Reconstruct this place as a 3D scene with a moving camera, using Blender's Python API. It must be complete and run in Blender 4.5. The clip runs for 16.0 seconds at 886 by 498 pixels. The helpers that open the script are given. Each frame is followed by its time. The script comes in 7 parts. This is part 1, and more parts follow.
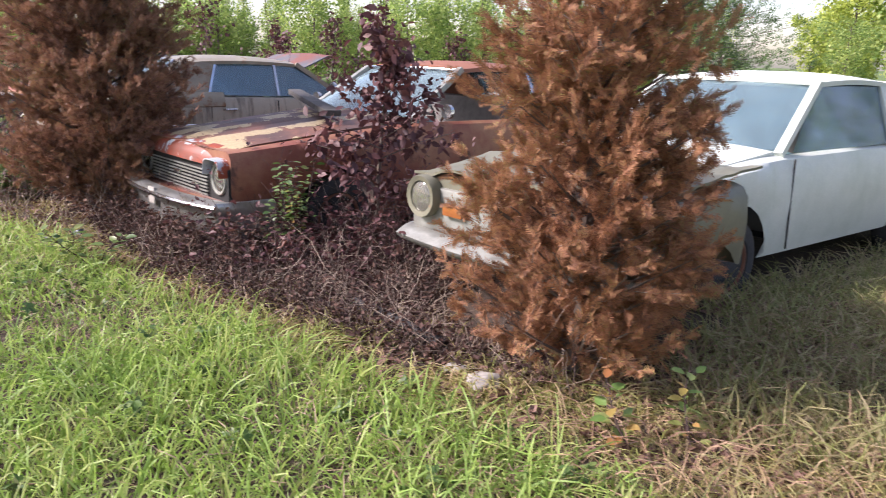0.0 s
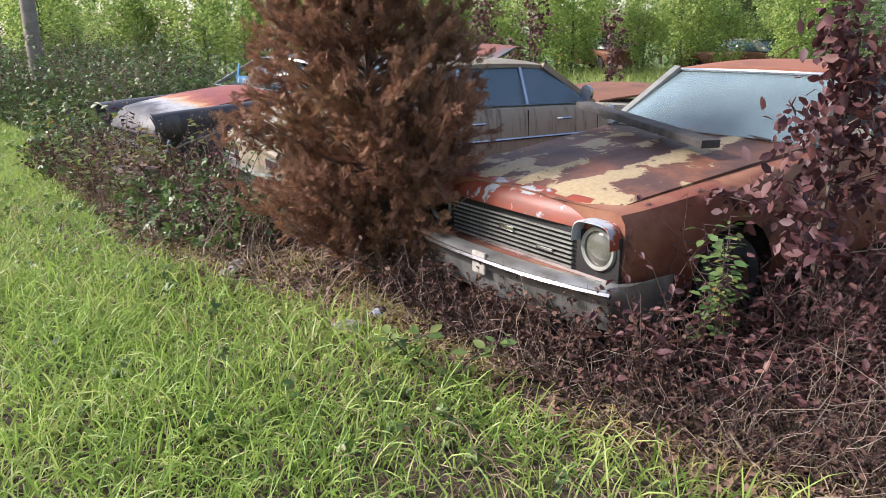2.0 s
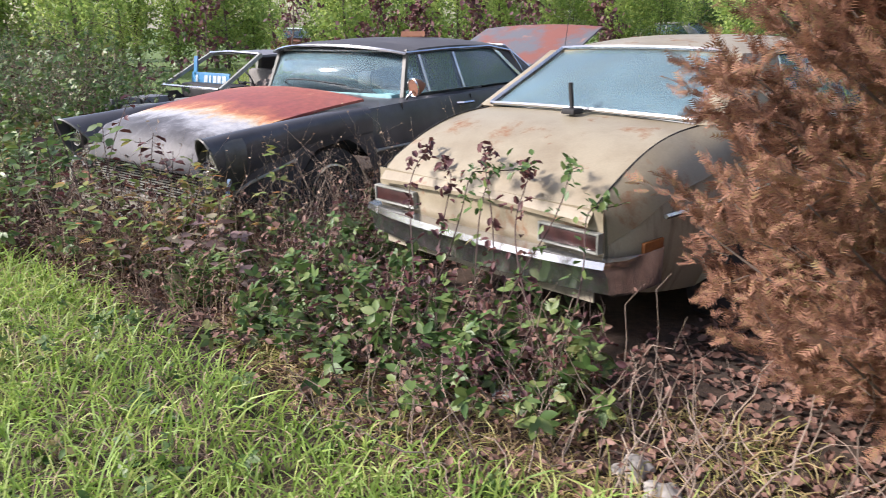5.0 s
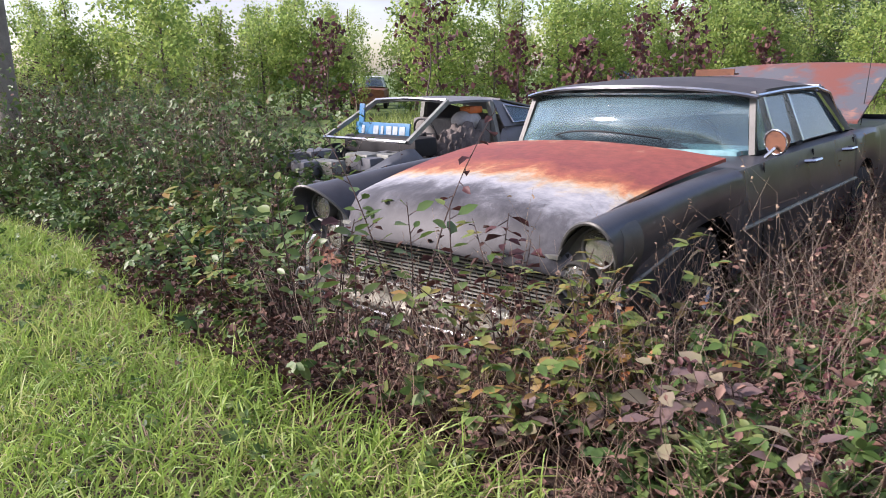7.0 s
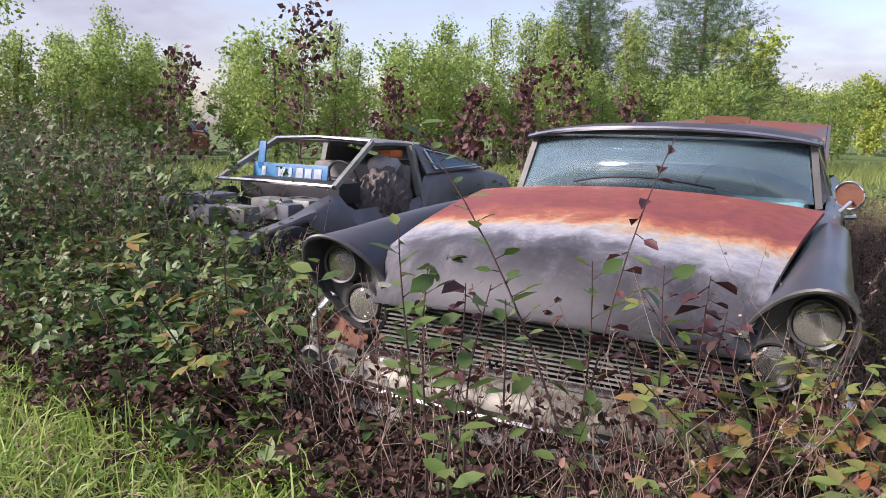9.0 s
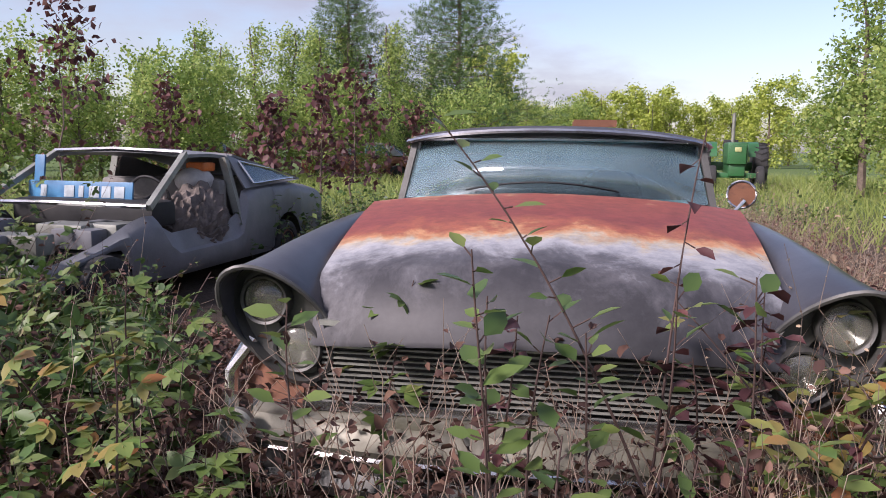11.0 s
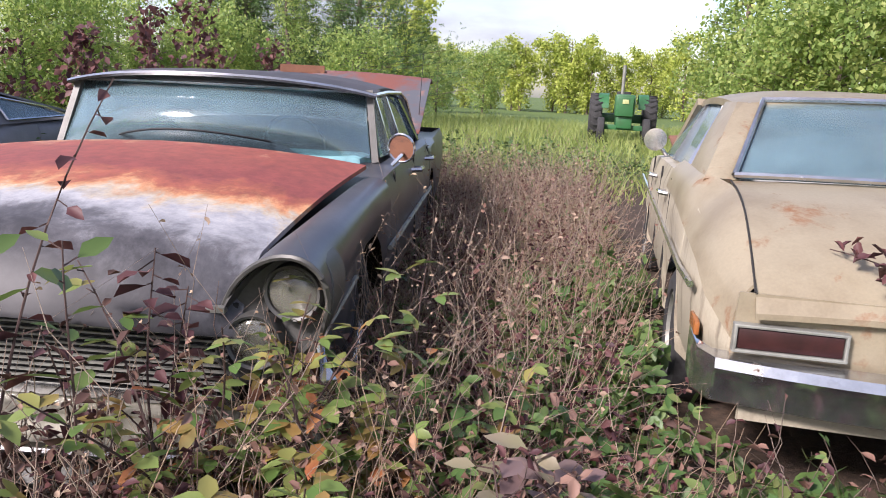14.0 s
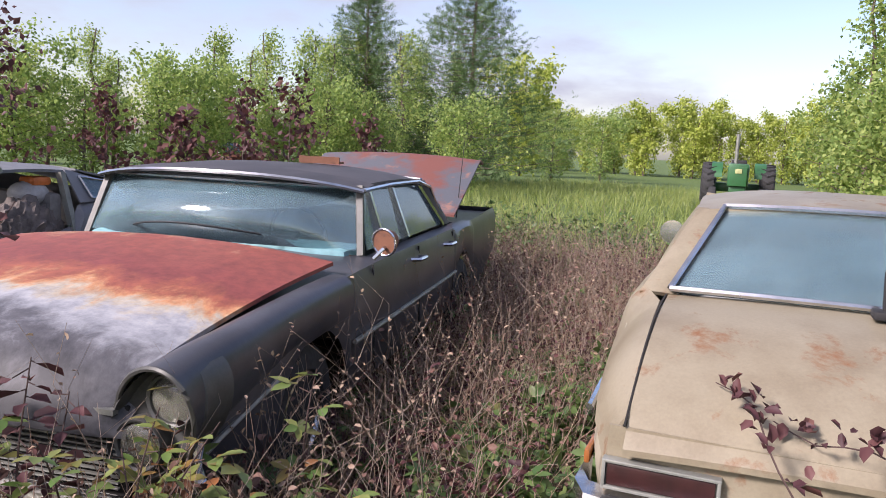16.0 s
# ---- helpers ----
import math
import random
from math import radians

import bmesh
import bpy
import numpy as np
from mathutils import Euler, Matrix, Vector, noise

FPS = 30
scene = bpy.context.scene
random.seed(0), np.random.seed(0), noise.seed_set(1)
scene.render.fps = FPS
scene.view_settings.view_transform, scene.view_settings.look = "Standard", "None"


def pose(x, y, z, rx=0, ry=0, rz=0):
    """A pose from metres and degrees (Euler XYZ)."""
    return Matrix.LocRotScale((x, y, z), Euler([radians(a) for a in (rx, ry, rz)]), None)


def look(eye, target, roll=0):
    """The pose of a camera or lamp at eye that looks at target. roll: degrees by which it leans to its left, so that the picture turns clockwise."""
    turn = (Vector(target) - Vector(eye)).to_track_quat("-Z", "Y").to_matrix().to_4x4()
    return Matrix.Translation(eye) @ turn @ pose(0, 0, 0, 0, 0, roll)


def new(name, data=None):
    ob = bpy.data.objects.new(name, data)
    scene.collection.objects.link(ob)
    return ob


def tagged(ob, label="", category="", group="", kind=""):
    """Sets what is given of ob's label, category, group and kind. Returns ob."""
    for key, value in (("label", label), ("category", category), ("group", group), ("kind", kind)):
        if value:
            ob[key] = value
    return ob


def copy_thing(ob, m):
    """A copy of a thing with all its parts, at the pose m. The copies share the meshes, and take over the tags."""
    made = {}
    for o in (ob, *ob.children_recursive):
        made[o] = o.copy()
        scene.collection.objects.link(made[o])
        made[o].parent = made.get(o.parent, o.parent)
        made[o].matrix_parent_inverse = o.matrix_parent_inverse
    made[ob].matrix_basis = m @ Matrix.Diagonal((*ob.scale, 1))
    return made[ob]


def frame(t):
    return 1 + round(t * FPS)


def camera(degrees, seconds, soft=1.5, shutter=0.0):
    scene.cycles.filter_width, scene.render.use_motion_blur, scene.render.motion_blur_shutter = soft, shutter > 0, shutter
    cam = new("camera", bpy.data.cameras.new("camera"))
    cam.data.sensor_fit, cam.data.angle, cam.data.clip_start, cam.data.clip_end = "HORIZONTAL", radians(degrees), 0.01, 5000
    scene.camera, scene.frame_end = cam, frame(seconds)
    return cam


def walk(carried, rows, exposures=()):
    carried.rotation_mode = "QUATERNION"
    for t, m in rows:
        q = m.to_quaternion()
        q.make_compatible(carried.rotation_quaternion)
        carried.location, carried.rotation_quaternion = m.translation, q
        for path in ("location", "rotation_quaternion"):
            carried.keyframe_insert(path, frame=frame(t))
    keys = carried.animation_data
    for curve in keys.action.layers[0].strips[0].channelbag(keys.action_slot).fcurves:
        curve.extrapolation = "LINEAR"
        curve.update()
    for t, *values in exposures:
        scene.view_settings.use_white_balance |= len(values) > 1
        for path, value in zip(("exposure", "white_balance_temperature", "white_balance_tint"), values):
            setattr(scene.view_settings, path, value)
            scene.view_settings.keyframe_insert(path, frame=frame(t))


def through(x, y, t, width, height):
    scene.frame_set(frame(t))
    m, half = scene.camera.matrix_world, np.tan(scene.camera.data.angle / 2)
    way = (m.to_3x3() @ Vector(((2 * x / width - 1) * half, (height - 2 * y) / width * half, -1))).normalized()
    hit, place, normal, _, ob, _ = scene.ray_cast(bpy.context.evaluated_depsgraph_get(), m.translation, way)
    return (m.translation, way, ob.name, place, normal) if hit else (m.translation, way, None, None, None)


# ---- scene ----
cam = camera(60.4, 16.0, soft=0.9, shutter=0.1)
PATH = [
    (0, (1.083, 2.198, 1.466), (0.74, 4.107, 0.979), 1.5),
    (0.5, (0.517, 2.475, 1.57), (-0.215, 4.252, 1.017), 0.3),
    (1, (-0.117, 2.705, 1.574), (-0.983, 4.419, 1.013), -0.4),
    (1.5, (-0.693, 3.053, 1.606), (-1.421, 4.833, 1.056), -0.6),
    (2, (-1.219, 3.419, 1.649), (-1.748, 5.27, 1.105), -0.5),
    (2.5, (-1.832, 3.69, 1.656), (-2.141, 5.586, 1.101), -1.0),
    (3, (-2.438, 4.147, 1.623), (-2.658, 6.056, 1.067), -1.7),
    (3.5, (-3.029, 4.577, 1.552), (-3.098, 6.501, 1.01), -1.9),
    (4, (-3.521, 4.983, 1.537), (-3.465, 6.906, 0.989), -2.1),
    (4.5, (-4.109, 5.437, 1.517), (-4.096, 7.364, 0.982), -0.5),
    (5, (-4.617, 5.776, 1.543), (-4.78, 7.686, 0.971), -1.1),
    (5.2, (-4.869, 5.876, 1.528), (-5.116, 7.775, 0.952), -0.8),
    (7.5, (-7.341, 7.673, 1.467), (-7.585, 9.624, 1.102), -1.8),
    (8, (-7.765, 7.907, 1.395), (-7.852, 9.884, 1.1), -1.1),
    (8.5, (-8.068, 8.225, 1.34), (-7.968, 10.2, 1.042), -0.0),
    (9, (-8.261, 8.419, 1.324), (-7.998, 10.376, 1.01), 1.5),
    (9.2, (-8.25, 8.491, 1.301), (-7.963, 10.447, 1.0), 0.7),
    (11.3, (-8.994, 9.258, 1.232), (-8.03, 10.989, 0.955), 1.5),
    (11.5, (-9.015, 9.276, 1.211), (-8.007, 10.977, 0.911), 2.0),
    (12, (-8.996, 9.327, 1.198), (-7.87, 10.942, 0.849), 2.7),
    (12.5, (-8.741, 9.21, 1.199), (-7.522, 10.749, 0.818), 3.0),
    (13, (-8.283, 8.954, 1.274), (-7.136, 10.547, 0.891), 2.6),
    (13.5, (-7.765, 8.879, 1.292), (-6.684, 10.518, 0.912), 2.5),
    (14, (-7.42, 8.576, 1.327), (-6.404, 10.25, 0.923), 2.9),
    (14.5, (-7.115, 8.321, 1.448), (-6.202, 10.055, 1.046), 3.3),
    (15, (-6.87, 8.278, 1.527), (-6.051, 10.062, 1.15), 3.1),
    (15.5, (-6.755, 8.171, 1.569), (-5.997, 9.992, 1.241), 3.1),
    (16, (-6.68, 8.208, 1.562), (-5.958, 10.054, 1.299), 2.9),
]
walk(cam, [(t, look(eye, target, roll)) for t, eye, target, roll in PATH],
     [(t, stops, 6500, tint) for t, stops, tint in ((0, 1.80, 26), (0.8, 1.6, 22), (1.5, 1.5, 19), (2.5, 1.68, 18), (5, 1.68, 19), (7.5, 1.42, 26), (9, 1.25, 28), (11.5, 1.05, 28), (12.5, 1.38, 26), (14.5, 1.48, 24), (16, 1.28, 26))])


# ---- world, sun, exposure ----
SUN_EL, SUN_AZ = 36.0, 258.0      # degrees; azimuth the light comes from, clockwise from +y
world = bpy.data.worlds.new("world")
scene.world = world
world.use_nodes = True
wn, wl = world.node_tree.nodes, world.node_tree.links
wn.clear()
sky = wn.new("ShaderNodeTexSky")
sky.sky_type, sky.sun_disc = "NISHITA", False
sky.sun_elevation, sky.sun_rotation = radians(SUN_EL), radians(SUN_AZ)
sky.air_density, sky.dust_density = 1.0, 1.5
wco = wn.new("ShaderNodeTexCoord")
wmap = wn.new("ShaderNodeMapping")
wmap.inputs["Scale"].default_value = (1.6, 1.6, 5.0)
wnz = wn.new("ShaderNodeTexNoise")
wnz.inputs["Scale"].default_value, wnz.inputs["Detail"].default_value, wnz.inputs["Roughness"].default_value = 1.3, 7, 0.55
wramp = wn.new("ShaderNodeValToRGB")
wramp.color_ramp.elements[0].position, wramp.color_ramp.elements[1].position = 0.44, 0.64
wcl = wn.new("ShaderNodeValToRGB")
wcl.color_ramp.elements[0].color, wcl.color_ramp.elements[1].color = (3.3, 3.3, 3.4, 1), (2.0, 2.3, 2.9, 1)
wcl.color_ramp.elements[0].position, wcl.color_ramp.elements[1].position = 0.45, 0.7
wmix = wn.new("ShaderNodeMix")
wmix.data_type = "RGBA"
wbg, wout = wn.new("ShaderNodeBackground"), wn.new("ShaderNodeOutputWorld")
wbg.inputs["Strength"].default_value = 0.092
wl.new(wco.outputs["Generated"], wmap.inputs[0])
wl.new(wmap.outputs[0], wnz.inputs["Vector"])
wl.new(wnz.outputs["Fac"], wramp.inputs[0])
wl.new(wnz.outputs["Fac"], wcl.inputs[0])
wl.new(wramp.outputs[0], wmix.inputs[0])
wl.new(sky.outputs[0], wmix.inputs[6])
wl.new(wcl.outputs[0], wmix.inputs[7])
wl.new(wmix.outputs[2], wbg.inputs[0])
wl.new(wbg.outputs[0], wout.inputs[0])
sun = new("sun", bpy.data.lights.new("sun", "SUN"))
sun.data.energy, sun.data.angle, sun.data.color = 2.9, radians(12), (1.0, 0.96, 0.90)
az, el = radians(SUN_AZ), radians(SUN_EL)
sun.matrix_world = look((20 * math.sin(az) * math.cos(el), 20 * math.cos(az) * math.cos(el), 20 * math.sin(el)), (0, 0, 0))
scene.view_settings.exposure = 1.35


# ---- materials ----
def nodes_of(name):
    m = bpy.data.materials.new(name)
    m.use_nodes = True
    nt = m.node_tree
    return m, nt.nodes, nt.links, nt.nodes["Principled BSDF"]


def ramp_node(n, stops):
    r = n.new("ShaderNodeValToRGB")
    e = r.color_ramp.elements
    while len(e) < len(stops):
        e.new(0.5)
    for el_, (p, c) in zip(e, stops):
        el_.position, el_.color = p, (*c, 1) if len(c) == 3 else c
    return r


def noise_node(n, l, scale, detail=5, rough=0.6, stretch=None, distort=0.0):
    co = n.new("ShaderNodeTexCoord")
    t = n.new("ShaderNodeTexNoise")
    t.inputs["Scale"].default_value, t.inputs["Detail"].default_value = scale, detail
    t.inputs["Roughness"].default_value, t.inputs["Distortion"].default_value = rough, distort
    if stretch:
        mp = n.new("ShaderNodeMapping")
        mp.inputs["Scale"].default_value = stretch
        l.new(co.outputs["Object"], mp.inputs[0])
        l.new(mp.outputs[0], t.inputs["Vector"])
    else:
        l.new(co.outputs["Object"], t.inputs["Vector"])
    return t


def mix_node(n, l, fac, a, b, kind="MIX"):
    m = n.new("ShaderNodeMix")
    m.data_type, m.blend_type = "RGBA", kind
    for sock, v in ((0, fac), (6, a), (7, b)):
        if isinstance(v, (int, float)):
            m.inputs[sock].default_value = v
        elif isinstance(v, tuple):
            m.inputs[sock].default_value = (*v, 1)
        else:
            l.new(v, m.inputs[sock])
    return m.outputs[2]


def bump_on(n, l, p, height, strength, dist=0.01):
    b = n.new("ShaderNodeBump")
    b.inputs["Strength"].default_value, b.inputs["Distance"].default_value = strength, dist
    l.new(height, b.inputs["Height"])
    l.new(b.outputs[0], p.inputs["Normal"])


def weathered(name, base, dirt, rust, dirt_at=(0.45, 0.7), rust_at=(0.62, 0.68), scale=2.0, rough=0.45, metal=0.0, streak=None, bump=0.15, rust_scale=4.0):
    """Old paint: base colour, broad dirt, and patches where it has worn through."""
    m, n, l, p = nodes_of(name)
    a = noise_node(n, l, scale, 6, 0.65, streak)
    ra = ramp_node(n, [(dirt_at[0], (0, 0, 0)), (dirt_at[1], (1, 1, 1))])
    l.new(a.outputs["Fac"], ra.inputs[0])
    b = noise_node(n, l, rust_scale, 8, 0.68, None, 0.3)
    rb = ramp_node(n, [(rust_at[0], (0, 0, 0)), (rust_at[1], (1, 1, 1))])
    l.new(b.outputs["Fac"], rb.inputs[0])
    fine = noise_node(n, l, 90, 3)
    c = mix_node(n, l, ra.outputs[0], base, dirt)
    c = mix_node(n, l, rb.outputs[0], c, rust)
    fr = ramp_node(n, [(0.3, (0.92, 0.92, 0.92)), (0.7, (1.04, 1.04, 1.04))])
    l.new(fine.outputs["Fac"], fr.inputs[0])
    c = mix_node(n, l, 1.0, c, fr.outputs[0], "MULTIPLY")
    l.new(c, p.inputs["Base Color"])
    rr = ramp_node(n, [(0.0, (rough,) * 3), (1.0, (0.85,) * 3)])
    l.new(rb.outputs[0], rr.inputs[0])
    l.new(rr.outputs[0], p.inputs["Roughness"])
    p.inputs["Metallic"].default_value = metal
    bump_on(n, l, p, b.outputs["Fac"], bump, 0.008)
    return m


def plain(name, col, rough=0.6, metal=0.0, var=0.25, scale=12.0, bump=0.1):
    m, n, l, p = nodes_of(name)
    t = noise_node(n, l, scale, 6, 0.65)
    r = ramp_node(n, [(0.3, tuple(v * (1 - var) for v in col)), (0.7, tuple(min(1, v * (1 + var)) for v in col))])
    l.new(t.outputs["Fac"], r.inputs[0])
    l.new(r.outputs[0], p.inputs["Base Color"])
    p.inputs["Roughness"].default_value, p.inputs["Metallic"].default_value = rough, metal
    bump_on(n, l, p, t.outputs["Fac"], bump, 0.004)
    return m


def foliage(name, cols, rough=0.6, through=0.35, patch=0.5):
    """Leaves: a colour for each leaf, shifted slowly from place to place, with light passing through."""
    m, n, l, p = nodes_of(name)
    g = n.new("ShaderNodeNewGeometry")
    r = ramp_node(n, [(i / max(1, len(cols) - 1), c) for i, c in enumerate(cols)])
    r.color_ramp.interpolation = "LINEAR"
    t = noise_node(n, l, patch, 3)
    ad = n.new("ShaderNodeMath")
    ad.operation = "MULTIPLY_ADD"
    ad.inputs[1].default_value, ad.inputs[2].default_value = 0.62, -0.06
    l.new(g.outputs["Random Per Island"], ad.inputs[0])
    ad2 = n.new("ShaderNodeMath")
    ad2.operation = "MULTIPLY_ADD"
    ad2.inputs[1].default_value = 0.9
    l.new(t.outputs["Fac"], ad2.inputs[0])
    sb = n.new("ShaderNodeMath")
    sb.operation = "SUBTRACT"
    sb.inputs[1].default_value = 0.22
    l.new(ad.outputs[0], ad2.inputs[2])
    l.new(ad2.outputs[0], sb.inputs[0])
    l.new(sb.outputs[0], r.inputs[0])
    l.new(r.outputs[0], p.inputs["Base Color"])
    p.inputs["Roughness"].default_value = rough
    tr = n.new("ShaderNodeBsdfTranslucent")
    l.new(r.outputs[0], tr.inputs[0])
    mx = n.new("ShaderNodeMixShader")
    mx.inputs[0].default_value = through
    l.new(p.outputs[0], mx.inputs[1])
    l.new(tr.outputs[0], mx.inputs[2])
    l.new(mx.outputs[0], n["Material Output"].inputs[0])
    return m


def glass_mat(name, tint=(0.75, 0.85, 0.88), dust_sheen=0.16, dust_sheen_col=(0.22, 0.32, 0.36)):
    m, n, l, p = nodes_of(name)
    n.remove(p)
    tr, gl, df = n.new("ShaderNodeBsdfTransparent"), n.new("ShaderNodeBsdfGlossy"), n.new("ShaderNodeBsdfDiffuse")
    tr.inputs[0].default_value = (*tint, 1)
    gl.inputs["Roughness"].default_value = 0.06
    df.inputs[0].default_value = (*dust_sheen_col, 1)
    fr = n.new("ShaderNodeFresnel")
    fr.inputs[0].default_value = 2.0
    mx, mx2 = n.new("ShaderNodeMixShader"), n.new("ShaderNodeMixShader")
    l.new(fr.outputs[0], mx.inputs[0])
    l.new(tr.outputs[0], mx.inputs[1])
    l.new(gl.outputs[0], mx.inputs[2])
    t = noise_node(n, l, 3.0, 6, 0.7)
    r = ramp_node(n, [(0.3, (dust_sheen * 0.7,) * 3), (0.75, (min(1, dust_sheen * 1.6),) * 3)])
    l.new(t.outputs["Fac"], r.inputs[0])
    l.new(r.outputs[0], mx2.inputs[0])
    l.new(mx.outputs[0], mx2.inputs[1])
    l.new(df.outputs[0], mx2.inputs[2])
    l.new(mx2.outputs[0], n["Material Output"].inputs[0])
    return m


# window dust is tinted blue: sky reflection painted in, stronger on the second glass
GLASS = glass_mat("dust_and_sheen_glass", (0.70, 0.82, 0.86), 0.15, (0.24, 0.36, 0.41))
SHEEN_GLASS = glass_mat("painted_sheen_glass", (0.75, 0.85, 0.88), 0.24, (0.26, 0.35, 0.38))
CLEAR = glass_mat("lamp_glass", (0.95, 0.96, 0.93), 0.3, (0.20, 0.20, 0.17))
CHROME = weathered("old_chrome", (0.62, 0.63, 0.65), (0.4, 0.4, 0.4), (0.12, 0.08, 0.05), (0.4, 0.75), (0.66, 0.72), 6.0, 0.16, 0.95, None, 0.05, 9.0)
DULL_METAL = weathered("dull_metal", (0.30, 0.31, 0.28), (0.17, 0.17, 0.15), (0.14, 0.06, 0.03), (0.4, 0.7), (0.70, 0.76), 5.0, 0.5, 0.4)
DARK_METAL = weathered("sooty_metal", (0.10, 0.10, 0.095), (0.05, 0.05, 0.045), (0.10, 0.05, 0.03), (0.4, 0.7), (0.68, 0.76), 5.0, 0.5, 0.3)
BLACK = plain("black_rubber", (0.016, 0.016, 0.017), 0.7)
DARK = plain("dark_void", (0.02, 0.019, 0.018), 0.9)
TYRE = plain("old_tyre", (0.03, 0.03, 0.031), 0.85, 0, 0.4, 30)
SEAT = plain("seat_vinyl", (0.16, 0.15, 0.14), 0.6)
DASH = plain("dash_plastic", (0.12, 0.22, 0.23), 0.5)
AMBER = plain("amber_lens", (0.28, 0.10, 0.03), 0.25)
RED_LENS = plain("red_lens", (0.032, 0.009, 0.009), 0.4, 0, 0.5)
REFLECTOR = plain("lamp_reflector", (0.26, 0.26, 0.25), 0.25, 0.8, 0.2)
RUST = weathered("bare_rust", (0.14, 0.06, 0.035), (0.21, 0.09, 0.05), (0.07, 0.035, 0.028), (0.35, 0.65), (0.55, 0.65), 3.0, 0.85)
WOOD = plain("grey_plank_wood", (0.06, 0.056, 0.052), 0.85, 0, 0.5, 9, 0.4)
NOVA_PAINT = weathered("cream_paint", (0.26, 0.226, 0.158), (0.20, 0.165, 0.11), (0.20, 0.095, 0.045), (0.42, 0.66), (0.57, 0.68), 3.2, 0.42)
MILDEW = weathered("mildewed_cream_paint", (0.36, 0.325, 0.245), (0.16, 0.135, 0.10), (0.30, 0.12, 0.05), (0.52, 0.66), (0.71, 0.75), 3.0, 0.5, 0.0, (1.0, 4.0, 0.55))
LINC_PAINT = weathered("faded_black_paint", (0.040, 0.040, 0.047), (0.085, 0.085, 0.098), (0.10, 0.05, 0.035), (0.4, 0.7), (0.72, 0.78), 1.5, 0.32)
VINYL = weathered("black_vinyl_roof", (0.04, 0.04, 0.045), (0.075, 0.07, 0.075), (0.13, 0.08, 0.06), (0.4, 0.7), (0.68, 0.76), 2.0, 0.6)
WHITE_PAINT = weathered("dirty_white_paint", (0.60, 0.64, 0.58), (0.46, 0.52, 0.45), (0.22, 0.13, 0.08), (0.45, 0.75), (0.72, 0.76), 2.0, 0.35)
RED_RUST = weathered("rusted_red_paint", (0.19, 0.055, 0.032), (0.28, 0.14, 0.075), (0.10, 0.045, 0.032), (0.4, 0.68), (0.56, 0.64), 3.0, 0.6)
PEELED = weathered("red_lip_with_peeled_white", (0.25, 0.045, 0.02), (0.17, 0.05, 0.03), (0.36, 0.39, 0.40), (0.4, 0.65), (0.555, 0.59), 6.0, 0.5, 0.0, None, 0.25, 7.0)
ORANGE_ROOF = weathered("orange_rust_roof", (0.26, 0.10, 0.055), (0.18, 0.07, 0.042), (0.34, 0.19, 0.11), (0.4, 0.7), (0.64, 0.72), 2.2, 0.75)
WRECK_PAINT = weathered("grey_primer_paint", (0.13, 0.137, 0.15), (0.20, 0.20, 0.215), (0.13, 0.07, 0.05), (0.4, 0.7), (0.70, 0.76), 2.0, 0.5)
BLUE = weathered("blue_panel_paint", (0.025, 0.13, 0.27), (0.05, 0.22, 0.40), (0.10, 0.14, 0.18), (0.4, 0.7), (0.7, 0.76), 4.0, 0.45)
LETTER = plain("pale_letter_paint", (0.32, 0.37, 0.40), 0.5)
TRACTOR_GREEN = weathered("tractor_green", (0.025, 0.13, 0.045), (0.035, 0.10, 0.04), (0.15, 0.1, 0.05), (0.4, 0.7), (0.72, 0.78), 3.0, 0.4)
STONE = plain("pale_stone", (0.30, 0.28, 0.25), 0.9, 0, 0.35, 14, 0.5)


def lincoln_hood_mat():
    """Red oxide at the back, a yellow worn edge, white primer, then black at the lip."""
    m, n, l, p = nodes_of("worn_hood_paint")
    co = n.new("ShaderNodeTexCoord")
    sx = n.new("ShaderNodeSeparateXYZ")
    l.new(co.outputs["Object"], sx.inputs[0])
    t = noise_node(n, l, 3.2, 8, 0.7, (1.0, 0.7, 1.0), 0.4)
    ad = n.new("ShaderNodeMath")
    ad.operation = "MULTIPLY_ADD"
    ad.inputs[1].default_value = 0.95
    l.new(t.outputs["Fac"], ad.inputs[0])
    l.new(sx.outputs[1], ad.inputs[2])
    mp = n.new("ShaderNodeMapRange")
    mp.inputs[1].default_value, mp.inputs[2].default_value = 1.08, 3.16
    l.new(ad.outputs[0], mp.inputs[0])
    r = ramp_node(n, [(0.0, (0.42, 0.24, 0.14)), (0.05, (0.26, 0.07, 0.05)), (0.34, (0.21, 0.05, 0.042)), (0.42, (0.30, 0.09, 0.05)), (0.465, (0.46, 0.23, 0.11)),
                      (0.505, (0.40, 0.35, 0.27)), (0.55, (0.34, 0.35, 0.37)), (0.605, (0.26, 0.27, 0.29)), (0.665, (0.095, 0.095, 0.105)), (0.74, (0.035, 0.035, 0.04))])
    l.new(mp.outputs[0], r.inputs[0])
    f = noise_node(n, l, 13, 9, 0.72)
    fr = ramp_node(n, [(0.32, (0.66, 0.66, 0.68)), (0.62, (1.12, 1.1, 1.08))])
    l.new(f.outputs["Fac"], fr.inputs[0])
    l.new(mix_node(n, l, 1.0, r.outputs[0], fr.outputs[0], "MULTIPLY"), p.inputs["Base Color"])
    p.inputs["Roughness"].default_value = 0.58
    bump_on(n, l, p, f.outputs["Fac"], 0.08, 0.003)
    return m


LINC_HOOD = lincoln_hood_mat()


